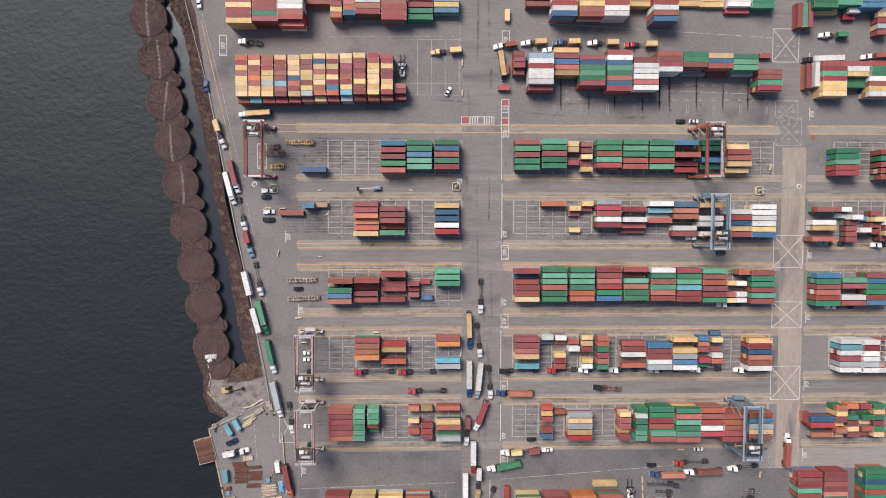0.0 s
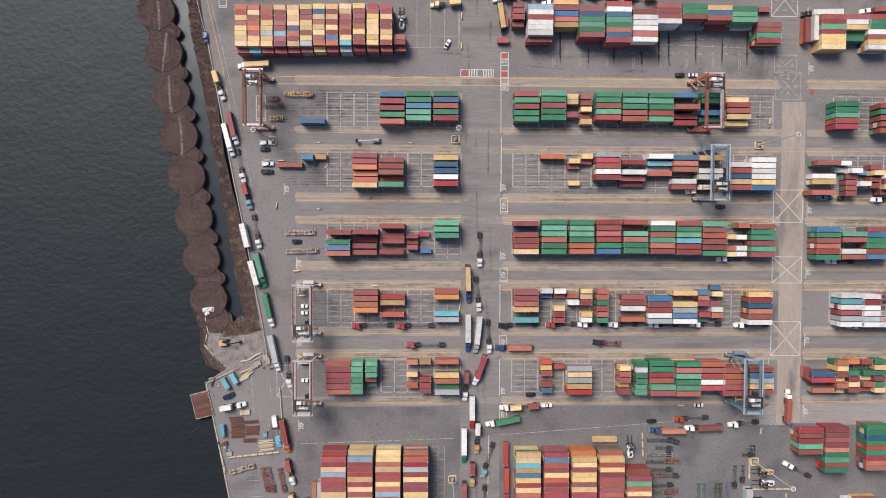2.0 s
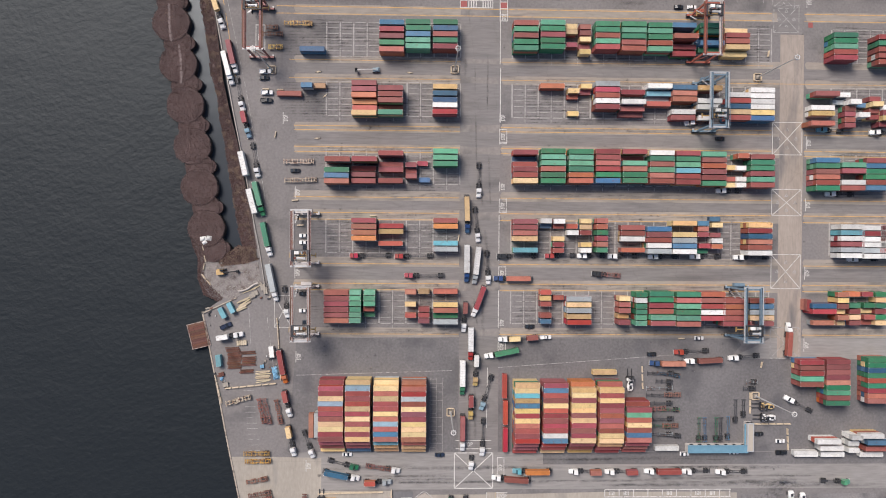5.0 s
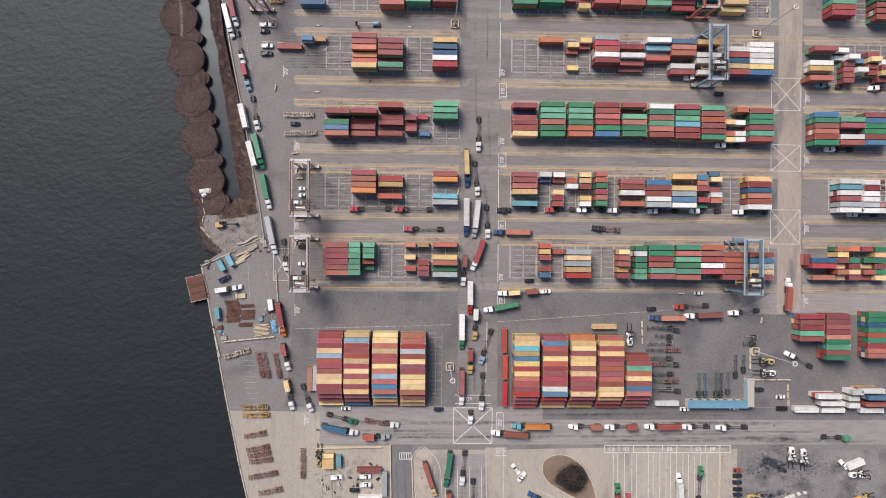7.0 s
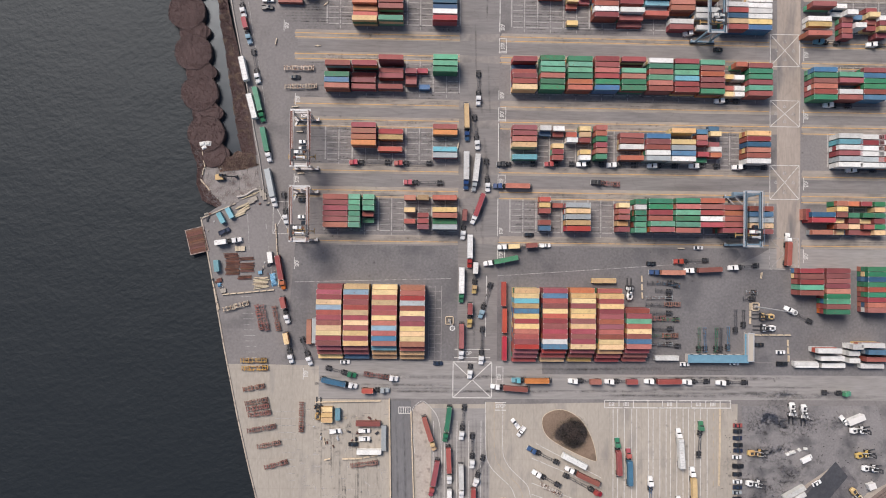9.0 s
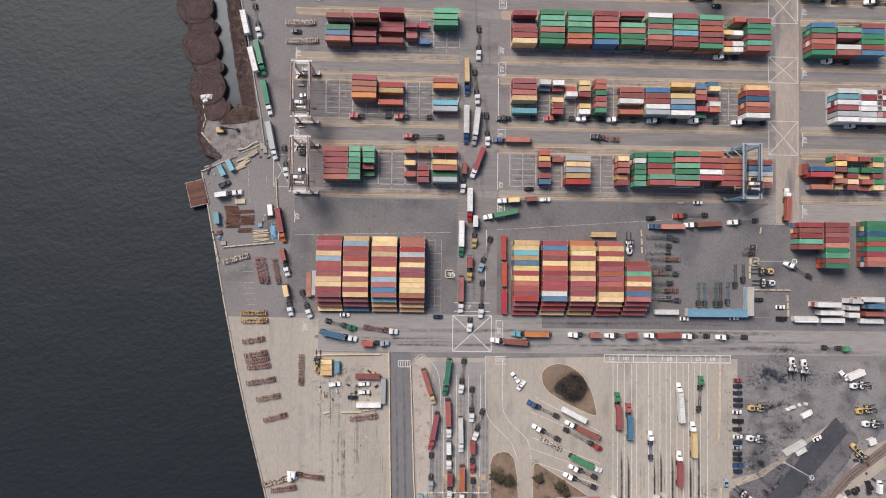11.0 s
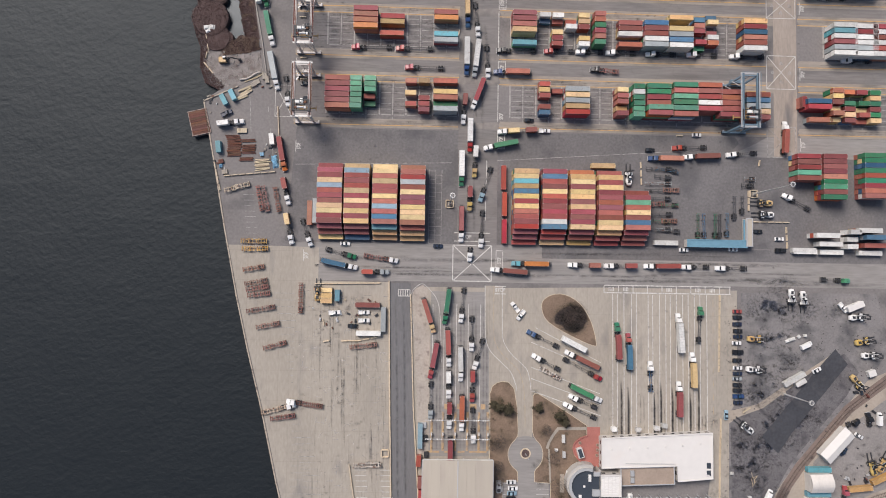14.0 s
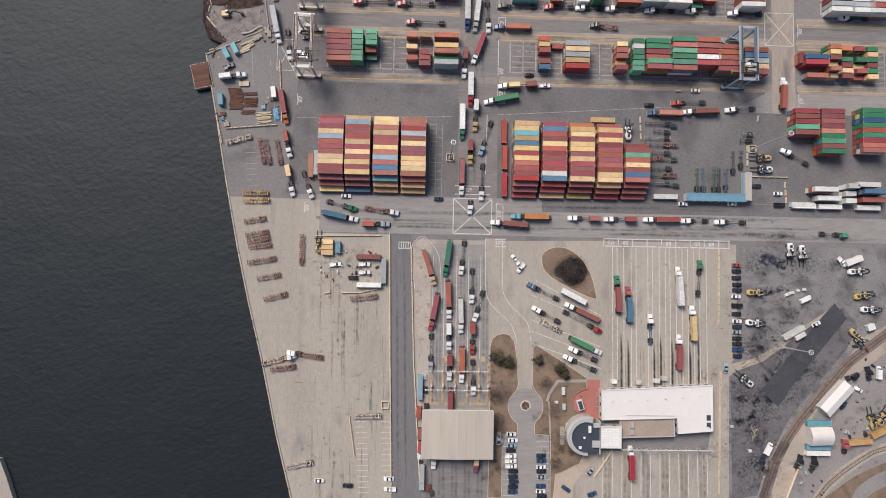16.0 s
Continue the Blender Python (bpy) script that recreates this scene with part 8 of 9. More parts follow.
# yard things beside the canopy
for x, y, turn, c, ft in ((-1.2, -264.7, 87, "o", 20), (-0.4, -274.6, 88, "r", 20), (0.0, -280.6, 88, "R", 20)):
    container(x, y, 0.05, turn, c, ft, "beside the gate canopy")
# Plain blocks stand in for dark car bodies and a white utility unit.
for x, y, s, m in ((1.6, -254.7, 1.2, FRAME_STEEL), (1.2, -248.7, 1.0, GALV), (2.4, -262.3, 1.1, FRAME_STEEL), (-0.2, -285.2, 1.1, box_paint("w")), (0.4, -288.4, 0.9, FRAME_STEEL), (4.0, -299.5, 1.2, RUSTY), (5.6, -302.0, 1.0, FRAME_STEEL), (-0.6, -258.4, 0.7, GALV)):
    thing("equipment_crate", boxes("equipment_crate", [(-s, s, -s * 1.3, s * 1.3, 0, s * 0.9), (-s * 0.6, s * 0.3, -s * 0.9, s * 0.5, s * 0.9, s * 1.3), (-s * 1.05, s * 1.05, -s * 0.2, s * 0.2, s * 0.3, s * 1.0)], m, cut=0.06), pose(x, y, 0.05, 0, 0, 4), "boxy stand-in for car bodies and other gear beside the gate canopy", "crate", "gate clutter")
hut = thing("generator_unit", boxes("generator_unit", [(-1.1, 1.1, -2.6, 2.6, 0.15, 2.1), (-1.2, 1.2, -2.7, 2.7, 0, 0.15)], GALV, cut=0.08), pose(36.4, -276.6, 0.16), "grey generator unit on the grass beside the canopy", "generator")
part("exhaust", boxes("exhaust", [(-0.3, 0.3, 0.8, 1.4, 2.1, 2.7)], FRAME_STEEL), hut)
part("vent_grille", boxes("vent_grille", [(-0.8, 0.8, -2.2, -0.6, 2.1, 2.2)], FRAME_STEEL), hut)
part("fuel_tank", boxes("fuel_tank", [(1.1, 1.9, -2.2, -0.2, 0.0, 1.2)], WALL, cut=0.1), hut)

# lane signs and booths before the canopy
LANE_X = (4.6, 9.9, 15.7, 21.4, 26.8, 31.0)
for yy, zz, mat, word in ((-245.2, 5.0, box_paint("w"), "white"), (-253.8, 5.0, box_paint("w"), "white")):
    g = thing("lane_gantry", None, pose(0, yy, 0.06), "slim white sign gantry over the truck gate lanes", "gantry", "lane gantries")
    part("beam", boxes("beam", [(1.5, 31.4, -0.09, 0.09, zz, zz + 0.3)], GALV), g)
    for x in LANE_X:
        part("post", CACHE.setdefault("gpost", boxes("post", [(-0.12, 0.12, -0.12, 0.12, 0, 5.0)], GALV)), g, pose(x, 0, 0))
        for k in range(3):
            part("sign", CACHE.setdefault("gsign", boxes("sign", [(-0.28, 0.28, -0.3, 0.3, 5.3, 5.42)], box_paint("w"))), g, pose(x - 2.6 + 1.0 * k, 0, 0))
ISLE = boxes("island", [(-0.55, 0.55, -9.0, 9.0, 0, 0.25)], surface("ochre painted concrete", (0.42, 0.30, 0.18), rough=0.85, grain=1.5, vary=0.2, stain=(0.30, 0.24, 0.19), stain_at=0.5, stain_scale=0.5))
for x in LANE_X:
    isle = thing("gate_island", None, pose(x, -251.5, 0.06), "ochre concrete kerb island between gate lanes", "island", "gate islands")
    part("kerb", ISLE, isle)
    for yy in (-7.5, -3.5, 1.0, 5.0, 8.2):
        part("bollard", CACHE.setdefault("bollard", boxes("bollard", [(-0.16, 0.16, -0.16, 0.16, 0.25, 1.2)], car_paint("T"), cut=0.06)), isle, pose(0, yy, 0))
    part("booth", CACHE.setdefault("gbooth", boxes("booth", [(-0.35, 0.35, -0.6, 0.6, 0.25, 2.2)], WALL, cut=0.06)), isle, pose(0, -1.0, 0))
stripes("ochre_bands", [(10.4, -240.0, 14.6, -240.0, 2.4), (16.6, -240.0, 20.2, -240.0, 2.4), (22.4, -240.0, 25.6, -240.0, 2.4), (27.6, -240.0, 29.8, -240.0, 2.4), (3, -261.0, 8.4, -261.0, 0.9), (10.8, -261.0, 14.4, -261.0, 0.9), (17, -261.0, 20.4, -261.0, 0.9), (22.4, -261.0, 30.6, -261.0, 0.8)], 0.072, OCHRE, "ochre painted bands across the gate lanes")
beam = thing("exit_gantry", None, pose(114.5, -280.2, 0.06), "long white gantry beam over the exit lanes", "gantry")
part("beam", boxes("beam", [(-21.5, 21.5, -0.14, 0.14, 4.6, 5.0)], box_paint("w")), beam)
for k in range(10):
    part("post", CACHE.setdefault("xpost", boxes("post", [(-0.15, 0.15, -0.15, 0.15, 0, 4.6)], GALV)), beam, pose(-21 + 4.65 * k, 0, 0))
    part("signal", CACHE.setdefault("xsig", boxes("signal", [(-0.35, 0.35, -0.5, 0.4, 4.9, 5.3)], GALV)), beam, pose(-19 + 4.65 * k if k < 9 else 20, 0.3, 0))
BOOTH = boxes("booth", [(-1.1, 1.1, -0.9, 0.9, 0, 2.5), (-1.2, 1.2, -1.0, 1.0, 2.5, 2.65)], box_paint("w"))
for x, y in ((90.4, -249.4), (110.8, -248.8), (114.4, -247.6), (102.0, -249.6)):
    thing("gate_booth", BOOTH, pose(x, y, 0.06), "small white booth before the gate office", "booth", "gate booths")

# gate house: blue-roofed L
gh = house("gatehouse", pose(139.3, -161.2, 0.03), 29, 3.6, 3.6, BLUE_ROOF, "long low gatehouse with a blue sheet roof", 0.05)
gh2 = house("gatehouse_wing", pose(154.9, -155.6, 0.03), 3.0, 13.5, 3.8, SHEET, "grey-roofed cabin joined to the gatehouse", 0.05)
part("awning", boxes("awning", [(-2.6, -1.8, -6.6, 6.2, 2.9, 3.1)], BLUE_ROOF), gh2)


def gabled(x, y, turn, w, d, h, ridge, mat, label, arched=False, wall=WALL):
    t = thing("workshop", None, pose(x, y, 0.03, 0, 0, turn), label, "building")
    part("wall", boxes("wall", [(-w / 2 + 0.1, w / 2 - 0.1, -d / 2 + 0.1, -d / 2 + 0.35, 0, h), (-w / 2 + 0.1, w / 2 - 0.1, d / 2 - 0.35, d / 2 - 0.1, 0, h), (-w / 2 + 0.1, -w / 2 + 0.35, -d / 2 + 0.35, d / 2 - 0.35, 0, h), (w / 2 - 0.35, w / 2 - 0.1, -d / 2 + 0.35, d / 2 - 0.35, 0, h)], wall), t)
    n = 10 if arched else 2
    prof = []
    for i in range(n + 1):
        u = i / n
        z = h + (ridge - h) * (math.sin(math.pi * u) if arched else 1 - abs(2 * u - 1))
        prof.append((-d / 2 + d * u, z))
    k = int(w / 1.2)
    for j in range(k):
        xa, xb = -w / 2 + w * j / k + 0.003, -w / 2 + w * (j + 1) / k - 0.003
        v, f = [], []
        for yy, z in prof:
            v += [(xa, yy, z), (xb, yy, z), (xb, yy, z + 0.1), (xa, yy, z + 0.1)]
        for i in range(n):
            for q in range(4):
                r = (q + 1) % 4
                f.append((4 * i + q, 4 * i + r, 4 * i + 4 + r, 4 * i + 4 + q))
        part("roof_sheet", mesh("roof_sheet", v, f, [mat]), t)
    for s in (-1, 1):
        v = [(s * (w / 2 - 0.2), yy, z - 0.02) for yy, z in prof]
        part("gable", mesh("gable", v, [tuple(range(len(v)))], [wall]), t)
    return t


gabled(196.5, -255.8, 46.5, 17.6, 6.6, 3.6, 4.6, WHITE_ROOF, "white sheet-roofed shed beside the railway")
gabled(187.9, -273.2, 2, 10.6, 8.4, 4.5, 6.3, surface("pale arched sheet", (0.62, 0.58, 0.53), rough=0.6, grain=1, vary=0.08), "arched white-roofed workshop with blue side roofs", True)
container(188.6, -267.6, 0.04, 0, "c", 40, "beside the arched workshop")
container(188.2, -278.9, 0.04, 0, "c", 40, "beside the arched workshop")
container(187.8, -281.6, 0.04, 0, "w", 40, "beside the arched workshop")

# ---- fenced compound on the apron and clutter ----
for x, y, turn, c, ft in ((-45.6, -186.2, 0, "t", 20), (-45.6, -188.7, 0, "t", 20), (-45.6, -191.2, 0, "t", 20), (-40.6, -188.6, 90, "c", 20)):
    single(x, y, turn, c, 1, ft)
handler(-49.8, -187.4, 90, "T")
for k in range(26):
    s = rng.uniform(0.25, 0.9)
    thing("scrap_crate", boxes("scrap_crate", [(-s, s, -s * 0.5, s * 0.5, 0, s * 0.7), (-s * 0.6, s * 0.4, -s * 0.3, s * 0.3, s * 0.7, s)], rng.choice((FRAME_STEEL, RUSTY, TIMBER, GALV))), pose(rng.uniform(-53, -22), rng.uniform(-206, -190), 0.07, 0, 0, rng.uniform(0, 180)), "dark heap of worn machine parts on the concrete", "scrap", "scrap heaps")
for x, y, turn, c, ft in ((208.5, -276.4, 5, "T", 40), (219.6, -271.4, 24, "T", 40)):
    single(x, y, turn, c, 1, ft)
for k in range(44):
    x, y = rng.choice(((203, -273, 5), (213, -271, 5), (213, -271, 5), (182, -290, 3), (185, -296, 4), (215, -243, 4), (209, -231, 3), (207, -251, 3)))[0:2], 0
    cx, cy = x
    s = rng.uniform(0.3, 1.05)
    m = rng.choice((FRAME_STEEL, FRAME_STEEL, FRAME_STEEL, RUSTY, GALV, DARK_ROOF))
    thing("machine_scrap", boxes("machine_scrap", [(-s, s, -s * 0.45, s * 0.45, 0.2, s * 0.9), (-s * 0.7, s * 0.1, -s * 0.3, s * 0.3, s * 0.9, s * 1.3), (-s * 0.8, -s * 0.4, -s * 0.55, s * 0.55, 0, 0.5), (s * 0.4, s * 0.8, -s * 0.55, s * 0.55, 0, 0.5)], m), pose(cx + rng.gauss(0, 3.2), cy + rng.gauss(0, 2.6), 0.06, 0, 0, rng.uniform(0, 180)), "dark worn machine part lying in the workshop yard", "scrap", "workshop scrap")
v, f = [], []
for k in range(900):
    x, y = rng.uniform(143, 222), rng.uniform(-300, -186)
    if y < -238 - (222 - x) * 0.75 or (x > 205 and y < -226):
        continue
    s = rng.uniform(0.08, 0.35)
    add_box(v, f, x - s, x + s, y - s * rng.uniform(0.4, 1), y + s * 0.6, 0, s * 0.6, taper=s * 0.3)
tagged(new("yard_debris", mesh("yard_debris", v, f, [surface("dark debris", (0.05, 0.045, 0.045), rough=0.9, grain=3)])), "scattered dark debris on the oily gravel", "debris", kind="stuff")
container(177.2, -225.2, 0.05, 29, "w", 40, "in the equipment yard")
container(180.1, -226.7, 0.05, 29, "w", 20, "in the equipment yard")
for x, y, w, d, h, a in ((207.0, -190.2, 8.2, 2.6, 2.9, 22), (214.9, -222.0, 3.4, 2.7, 2.4, 20)):
    t = thing("site_cabin", boxes("wall", [(-w / 2, w / 2, -d / 2, d / 2, 0.25, h)], box_paint("w")), pose(x, y, 0.05, 0, 0, a), "white site cabin with a flat sheet roof in the equipment yard", "cabin", "site cabins")
    part("roof", boxes("roof", [(-w / 2 - 0.12, w / 2 + 0.12, -d / 2 - 0.12, d / 2 + 0.12, h, h + 0.12)], WHITE_ROOF, cut=0.04), t)
    part("door", boxes("door", [(-0.45, 0.45, -d / 2 - 0.05, -d / 2, 0.3, 2.2)], GALV), t)
    part("skid", boxes("skid", [(-w / 2, w / 2, -d / 2 + 0.2, -d / 2 + 0.45, 0, 0.25), (-w / 2, w / 2, d / 2 - 0.45, d / 2 - 0.2, 0, 0.25)], FRAME_STEEL), t)
for x, y, a in ((174.6, -207.3, 20), (176.2, -206.6, 24), (177.6, -206.2, 18), (180.3, -205.2, 40), (183.4, -204.6, 0), (147.3, -270.0, 0), (155.9, -281.3, 10)):
    thing("pallet_box", boxes("pallet_box", [(-0.75, 0.75, -0.6, 0.6, 0.14, 1.0), (-0.8, 0.8, -0.65, -0.45, 0, 0.14), (-0.8, 0.8, 0.45, 0.65, 0, 0.14), (-0.6, 0.4, -0.4, 0.5, 1.0, 1.25)], box_paint("w"), cut=0.05), pose(x, y, 0.06, 0, 0, a), "whitish boxed pallet on the gravel", "pallet", "yard pallets")
for k in range(6):
    thing("scaffold_pole", bars("scaffold_pole", [((-1.9 + 0.2 * k, 0, 0.16 + 0.1 * k), (1.6, 0, 0.16 + 0.1 * k), 0.11)], TIMBER, 6), pose(157.6 + rng.uniform(-1.1, 1.1), -272.8 + 0.8 * (k - 2.5), 0.05, 0, 0, 62 + rng.choice((-38, -10, 0, 14, 40))), "pale pole in a loose heap on the oily gravel", "pole", "loose poles")
thing("timber_beam", boxes("timber", [(-2.2, 2.2, -0.25, 0.25, 0, 0.4)], TIMBER), pose(154.8, -240.4, 0.06, 0, 0, 32), "pale sawn timber beam beside the sandy strip", "timber")

# Lift trucks stand in for two yellow excavators.
for x, y, turn in ((215.0, -266.4, 100), (219.9, -265.0, 60)):
    handler(x, y, turn, "Y")
# Truck tractors and a white car stand in for tractors, machines and a forklift.
tractor(213.2, -240.6, 100, "k")
tractor(209.4, -244.6, 20, "k")
tractor(201.4, -275.0, 90, "R")
car(209.0, -251.9, -30, "w")
car(201.4, -259.4, 46, "B")
tractor(180.4, -282.6, 70, "k")
tractor(186.9, -283.0, 80, "k")
thing("long_pipe", bars("long_pipe", [((181.0, -284.8, 0.5), (173.4, -303.3, 0.5), 0.45)], BARRIER, 12), pose(0, 0, 0), "long tan pipe lying across the sand", "pipe")

# ---- railway ----
def track(pts, label):
    t = new("railway_track")
    tagged(t, label, "railway track", kind="structure")
    line = along(pts, 0.75)
    sl = boxes("sleeper", [(-0.11, 0.11, -1.15, 1.15, 0.05, 0.2)], surface("old sleeper timber", (0.2, 0.158, 0.135), grain=2, each=0.3))
    near = 0
    for i in range(len(line) - 1):
        (x0, y0), (x1, y1) = line[i], line[i + 1]
        if near < 290:
            part("sleeper", sl, t, pose(x0, y0, 0.03, 0, 0, math.degrees(math.atan2(y1 - y0, x1 - x0))))
            near += 1
    for s in (-0.72, 0.72):
        v, f = [], []
        for i in range(len(line) - 1):
            (x0, y0), (x1, y1) = line[i], line[i + 1]
            d = Vector((x1 - x0, y1 - y0, 0)).normalized()
            nx, ny = -d.y, d.x
            v += [(x0 + nx * (s + o), y0 + ny * (s + o), z) for o, z in ((-0.055, 0.2), (0.055, 0.2), (0.055, 0.34), (-0.055, 0.34))]
        for i in range(len(line) - 2):
            for q in range(4):
                r = (q + 1) % 4
                f.append((4 * i + q, 4 * i + r, 4 * i + 4 + r, 4 * i + 4 + q))
        part("rail", mesh("rail", v, f, [surface("rail steel", (0.10, 0.075, 0.065), rough=0.6, metal=0.3, grain=2)]), t)
    return t


track([(158, -340), (162.5, -304), (168, -287.3), (174, -276), (180, -267.5), (193.2, -252.3), (204.5, -239.5), (223.8, -225.5), (250, -208)], "single railway track curving past the workshop yard")
track([(176, -322)] + [(182.5, -311.1), (188.7, -302.7), (193.7, -296.8), (200.7, -291.0), (209.1, -285.4), (216.1, -281.3), (222.5, -279.4), (231.4, -274.8)] + [(252, -266)], "second railway track on pale ballast")
slab("ballast", [(180.1, -311.1), (186.2, -302.7), (191.5, -295.5), (199.1, -289.2), (207.7, -283.5), (215.5, -279.2), (222.5, -277.0), (231.5, -272.4)] + [(252, -263), (252, -269)] + [(231.4, -277.5), (222.4, -281.8), (216.6, -283.5), (210.4, -287.2), (202.6, -292.8), (195.9, -298.4), (191.1, -303.7), (185.0, -311.6)], -0.3, 0.07, SAND, "pale ballast under the second track", "ground")
slab("rail_bed", [(159.9, -304), (165.6, -286.6), (171.8, -275), (178, -266), (191.4, -250.7), (202.8, -237.8), (222.3, -223.6), (250, -205.6), (250, -210.4), (225.3, -227.4), (206.2, -241.2), (195, -253.9), (182, -269), (176.2, -277), (170.4, -288), (165.1, -304)], -0.3, 0.062, BED, "brown oily bed of the railway track", "ground")

slab("drive", DRIVE_WEST + DRIVE_EAST[::-1], -0.3, 0.056, CONCRETE, "worn concrete drive to the turning circle", "road")
slab("turning_circle", [(49 + 8.6 * math.cos(2 * math.pi * k / 36), -262.2 + 8.8 * math.sin(2 * math.pi * k / 36)) for k in range(36)], -0.3, 0.064, PALE_ROAD, "worn concrete turning circle", "road")
slab("circle_neck", [(44.9, -266), (53.8, -266), (53.8, -276), (44.9, -276)], -0.3, 0.0625, PALE_ROAD, "worn concrete neck between circle and car park", "road")
MIDDLE = [((p[0] + q[0]) / 2, (p[1] + q[1]) / 2) for p, q in zip(DRIVE_WEST, DRIVE_EAST)]
stripes("drive_centre_line", [(*p, *q, 0.2) for p, q in zip(MIDDLE[:-3], MIDDLE[1:])], 0.078, YELLOW_FAINT, "faded yellow centre line of the drive")

# ---- islands and planting ----
def island(name, pts, label):
    ob = slab(name, pts, -0.3, 0.16, GRASS, label, "verge")
    x = pts + [pts[0]]
    v, f = [], []
    for (x0, y0), (x1, y1) in zip(x, x[1:]):
        d = Vector((x1 - x0, y1 - y0, 0)).normalized()
        s = Vector((-d.y, d.x, 0)) * 0.1
        k = len(v)
        for z in (0.0, 0.2):
            v += [(x0 - s.x, y0 - s.y, z), (x1 - s.x, y1 - s.y, z), (x1 + s.x, y1 + s.y, z), (x0 + s.x, y0 + s.y, z)]
        f += [(k + 4, k + 5, k + 6, k + 7), (k, k + 1, k + 5, k + 4), (k + 1, k + 2, k + 6, k + 5), (k + 2, k + 3, k + 7, k + 6), (k + 3, k, k + 4, k + 7)]
    tagged(new("kerb", mesh("kerb", v, f, [BARRIER])), "cream concrete kerb round a verge", "kerb", kind="structure")
    return ob


def rounded(cx, cy, rx, ry, turn, n=22, pinch=0.0):
    out = []
    for i in range(n):
        a = 2 * math.pi * i / n
        x, y = rx * math.cos(a), ry * math.sin(a) * (1 - pinch * math.cos(a))
        c, s = math.cos(radians(turn)), math.sin(radians(turn))
        out.append((cx + x * c - y * s, cy + x * s + y * c))
    return out


island("grass_island", closed([(56.2, -191), (60.5, -187.1), (67.3, -186.8), (74.5, -191), (79.6, -199), (82.2, -208.6), (80.6, -210.6), (67.4, -204.8), (58.2, -198.6)]), "brown grass island with a damp green hollow")
MOSS_AND_SHADE = streak_material("moss and tree shade", (0.062, 0.055, 0.03), 0.62, 0.9, 0.25, 0.7)
blotches("green_hollow", [(71 + 5.6 * math.sqrt(rs.random()) * math.cos(a), -197.6 + 6.0 * math.sqrt(rs.random()) * math.sin(a), rs.uniform(2.2, 4.6)) for a in [rs.uniform(0, 6.283) for _ in range(60)]], 0.185, MOSS_AND_SHADE, "damp dull green moss in the hollow of the grass island")
# Dark patches round the trees paint in their shade and fallen leaves.
blotches("lawn_patches", [(x + rs.gauss(0, 3.2), y + rs.gauss(0, 4), rs.uniform(0.8, 2.6)) for x, y in ((36.5, -255), (36, -243), (61.6, -271), (66, -243), (56, -241), (35.5, -290), (66, -282)) for _ in range(9)], 0.185, MOSS_AND_SHADE, "painted tree shade and leaf litter on the dry grass")

WEST_ARC = [(49 + 8.3 * math.cos(radians(a)), -262.0 + 8.4 * math.sin(radians(a))) for a in range(120, 241, 8)]
EAST_ARC = [(49 + 8.3 * math.cos(radians(a)), -262.0 + 8.4 * math.sin(radians(a))) for a in range(-60, 61, 8)]
island("drive_verge", [(31.8, -304), (32.2, -254), (31.9, -234), (33, -230.4), (35.2, -228.7), (38, -228), (40.8, -228.5), (43.4, -231.6), (44.8, -240), (45.4, -251), (45.2, -253.4)] + WEST_ARC[1:-1] + [(45.3, -270), (45.5, -274.4), (38.2, -274.8), (38.2, -304)], "brown dry grass verge between gate and drive")
island("office_lawn", [(52.4, -234.6), (53.2, -233.6), (55, -233.7), (66, -240.5), (78, -248.3), (78.0, -253.0), (75.0, -254.4), (72.8, -256.2), (71.6, -259.4), (72.4, -262.5), (75.0, -264.8), (78.0, -266.8), (79.5, -269), (77.0, -283.4), (76, -285.2), (74.6, -288), (68.8, -290.6), (63.5, -292.9), (62.4, -304), (60.9, -304), (61, -275.2), (53.4, -274.6), (53.3, -270)] + EAST_ARC[1:-1] + [(52.8, -253.4), (52.2, -251), (52.3, -240)], "brown patchy lawn round the office")
ring_pts = [(49 + 1.9 * math.cos(a * 0.3142), -261.5 + 1.9 * math.sin(a * 0.3142)) for a in range(20)]
slab("turning_circle_bed", ring_pts, -0.3, 0.25, SOIL, "small dark planted circle with pale kerb", "verge")
v, f = [], []
n = 24
for r, z in ((2.5, 0.05), (2.5, 0.32), (1.9, 0.32), (1.9, 0.05)):
    v += [(49 + r * math.cos(2 * math.pi * j / n), -261.5 + r * math.sin(2 * math.pi * j / n), z) for j in range(n)]
for q in range(3):
    f += [(q * n + j, q * n + (j + 1) % n, (q + 1) * n + (j + 1) % n, (q + 1) * n + j) for j in range(n)]
tagged(new("circle_kerb", mesh("circle_kerb", v, f, [BARRIER])), "round pale kerb of the turning circle", "kerb", kind="structure")
flag = thing("flagpole", None, pose(49, -261.5, 0.25), "white flagpole in the turning circle", "flagpole")
part("pole", bars("pole", [((0, 0, 0), (0, 0, 9), 0.09)], GALV), flag)
part("finial", boxes("finial", [(-0.12, 0.12, -0.12, 0.12, 9, 9.25)], GALV), flag)
NEEDLE = surface("dark evergreen leaves", (0.066, 0.056, 0.032), rough=0.9, grain=1.2, big=0.3, vary=0.4, own=False)
BARK = surface("bark", (0.09, 0.07, 0.055), rough=0.95, grain=4, vary=0.3)


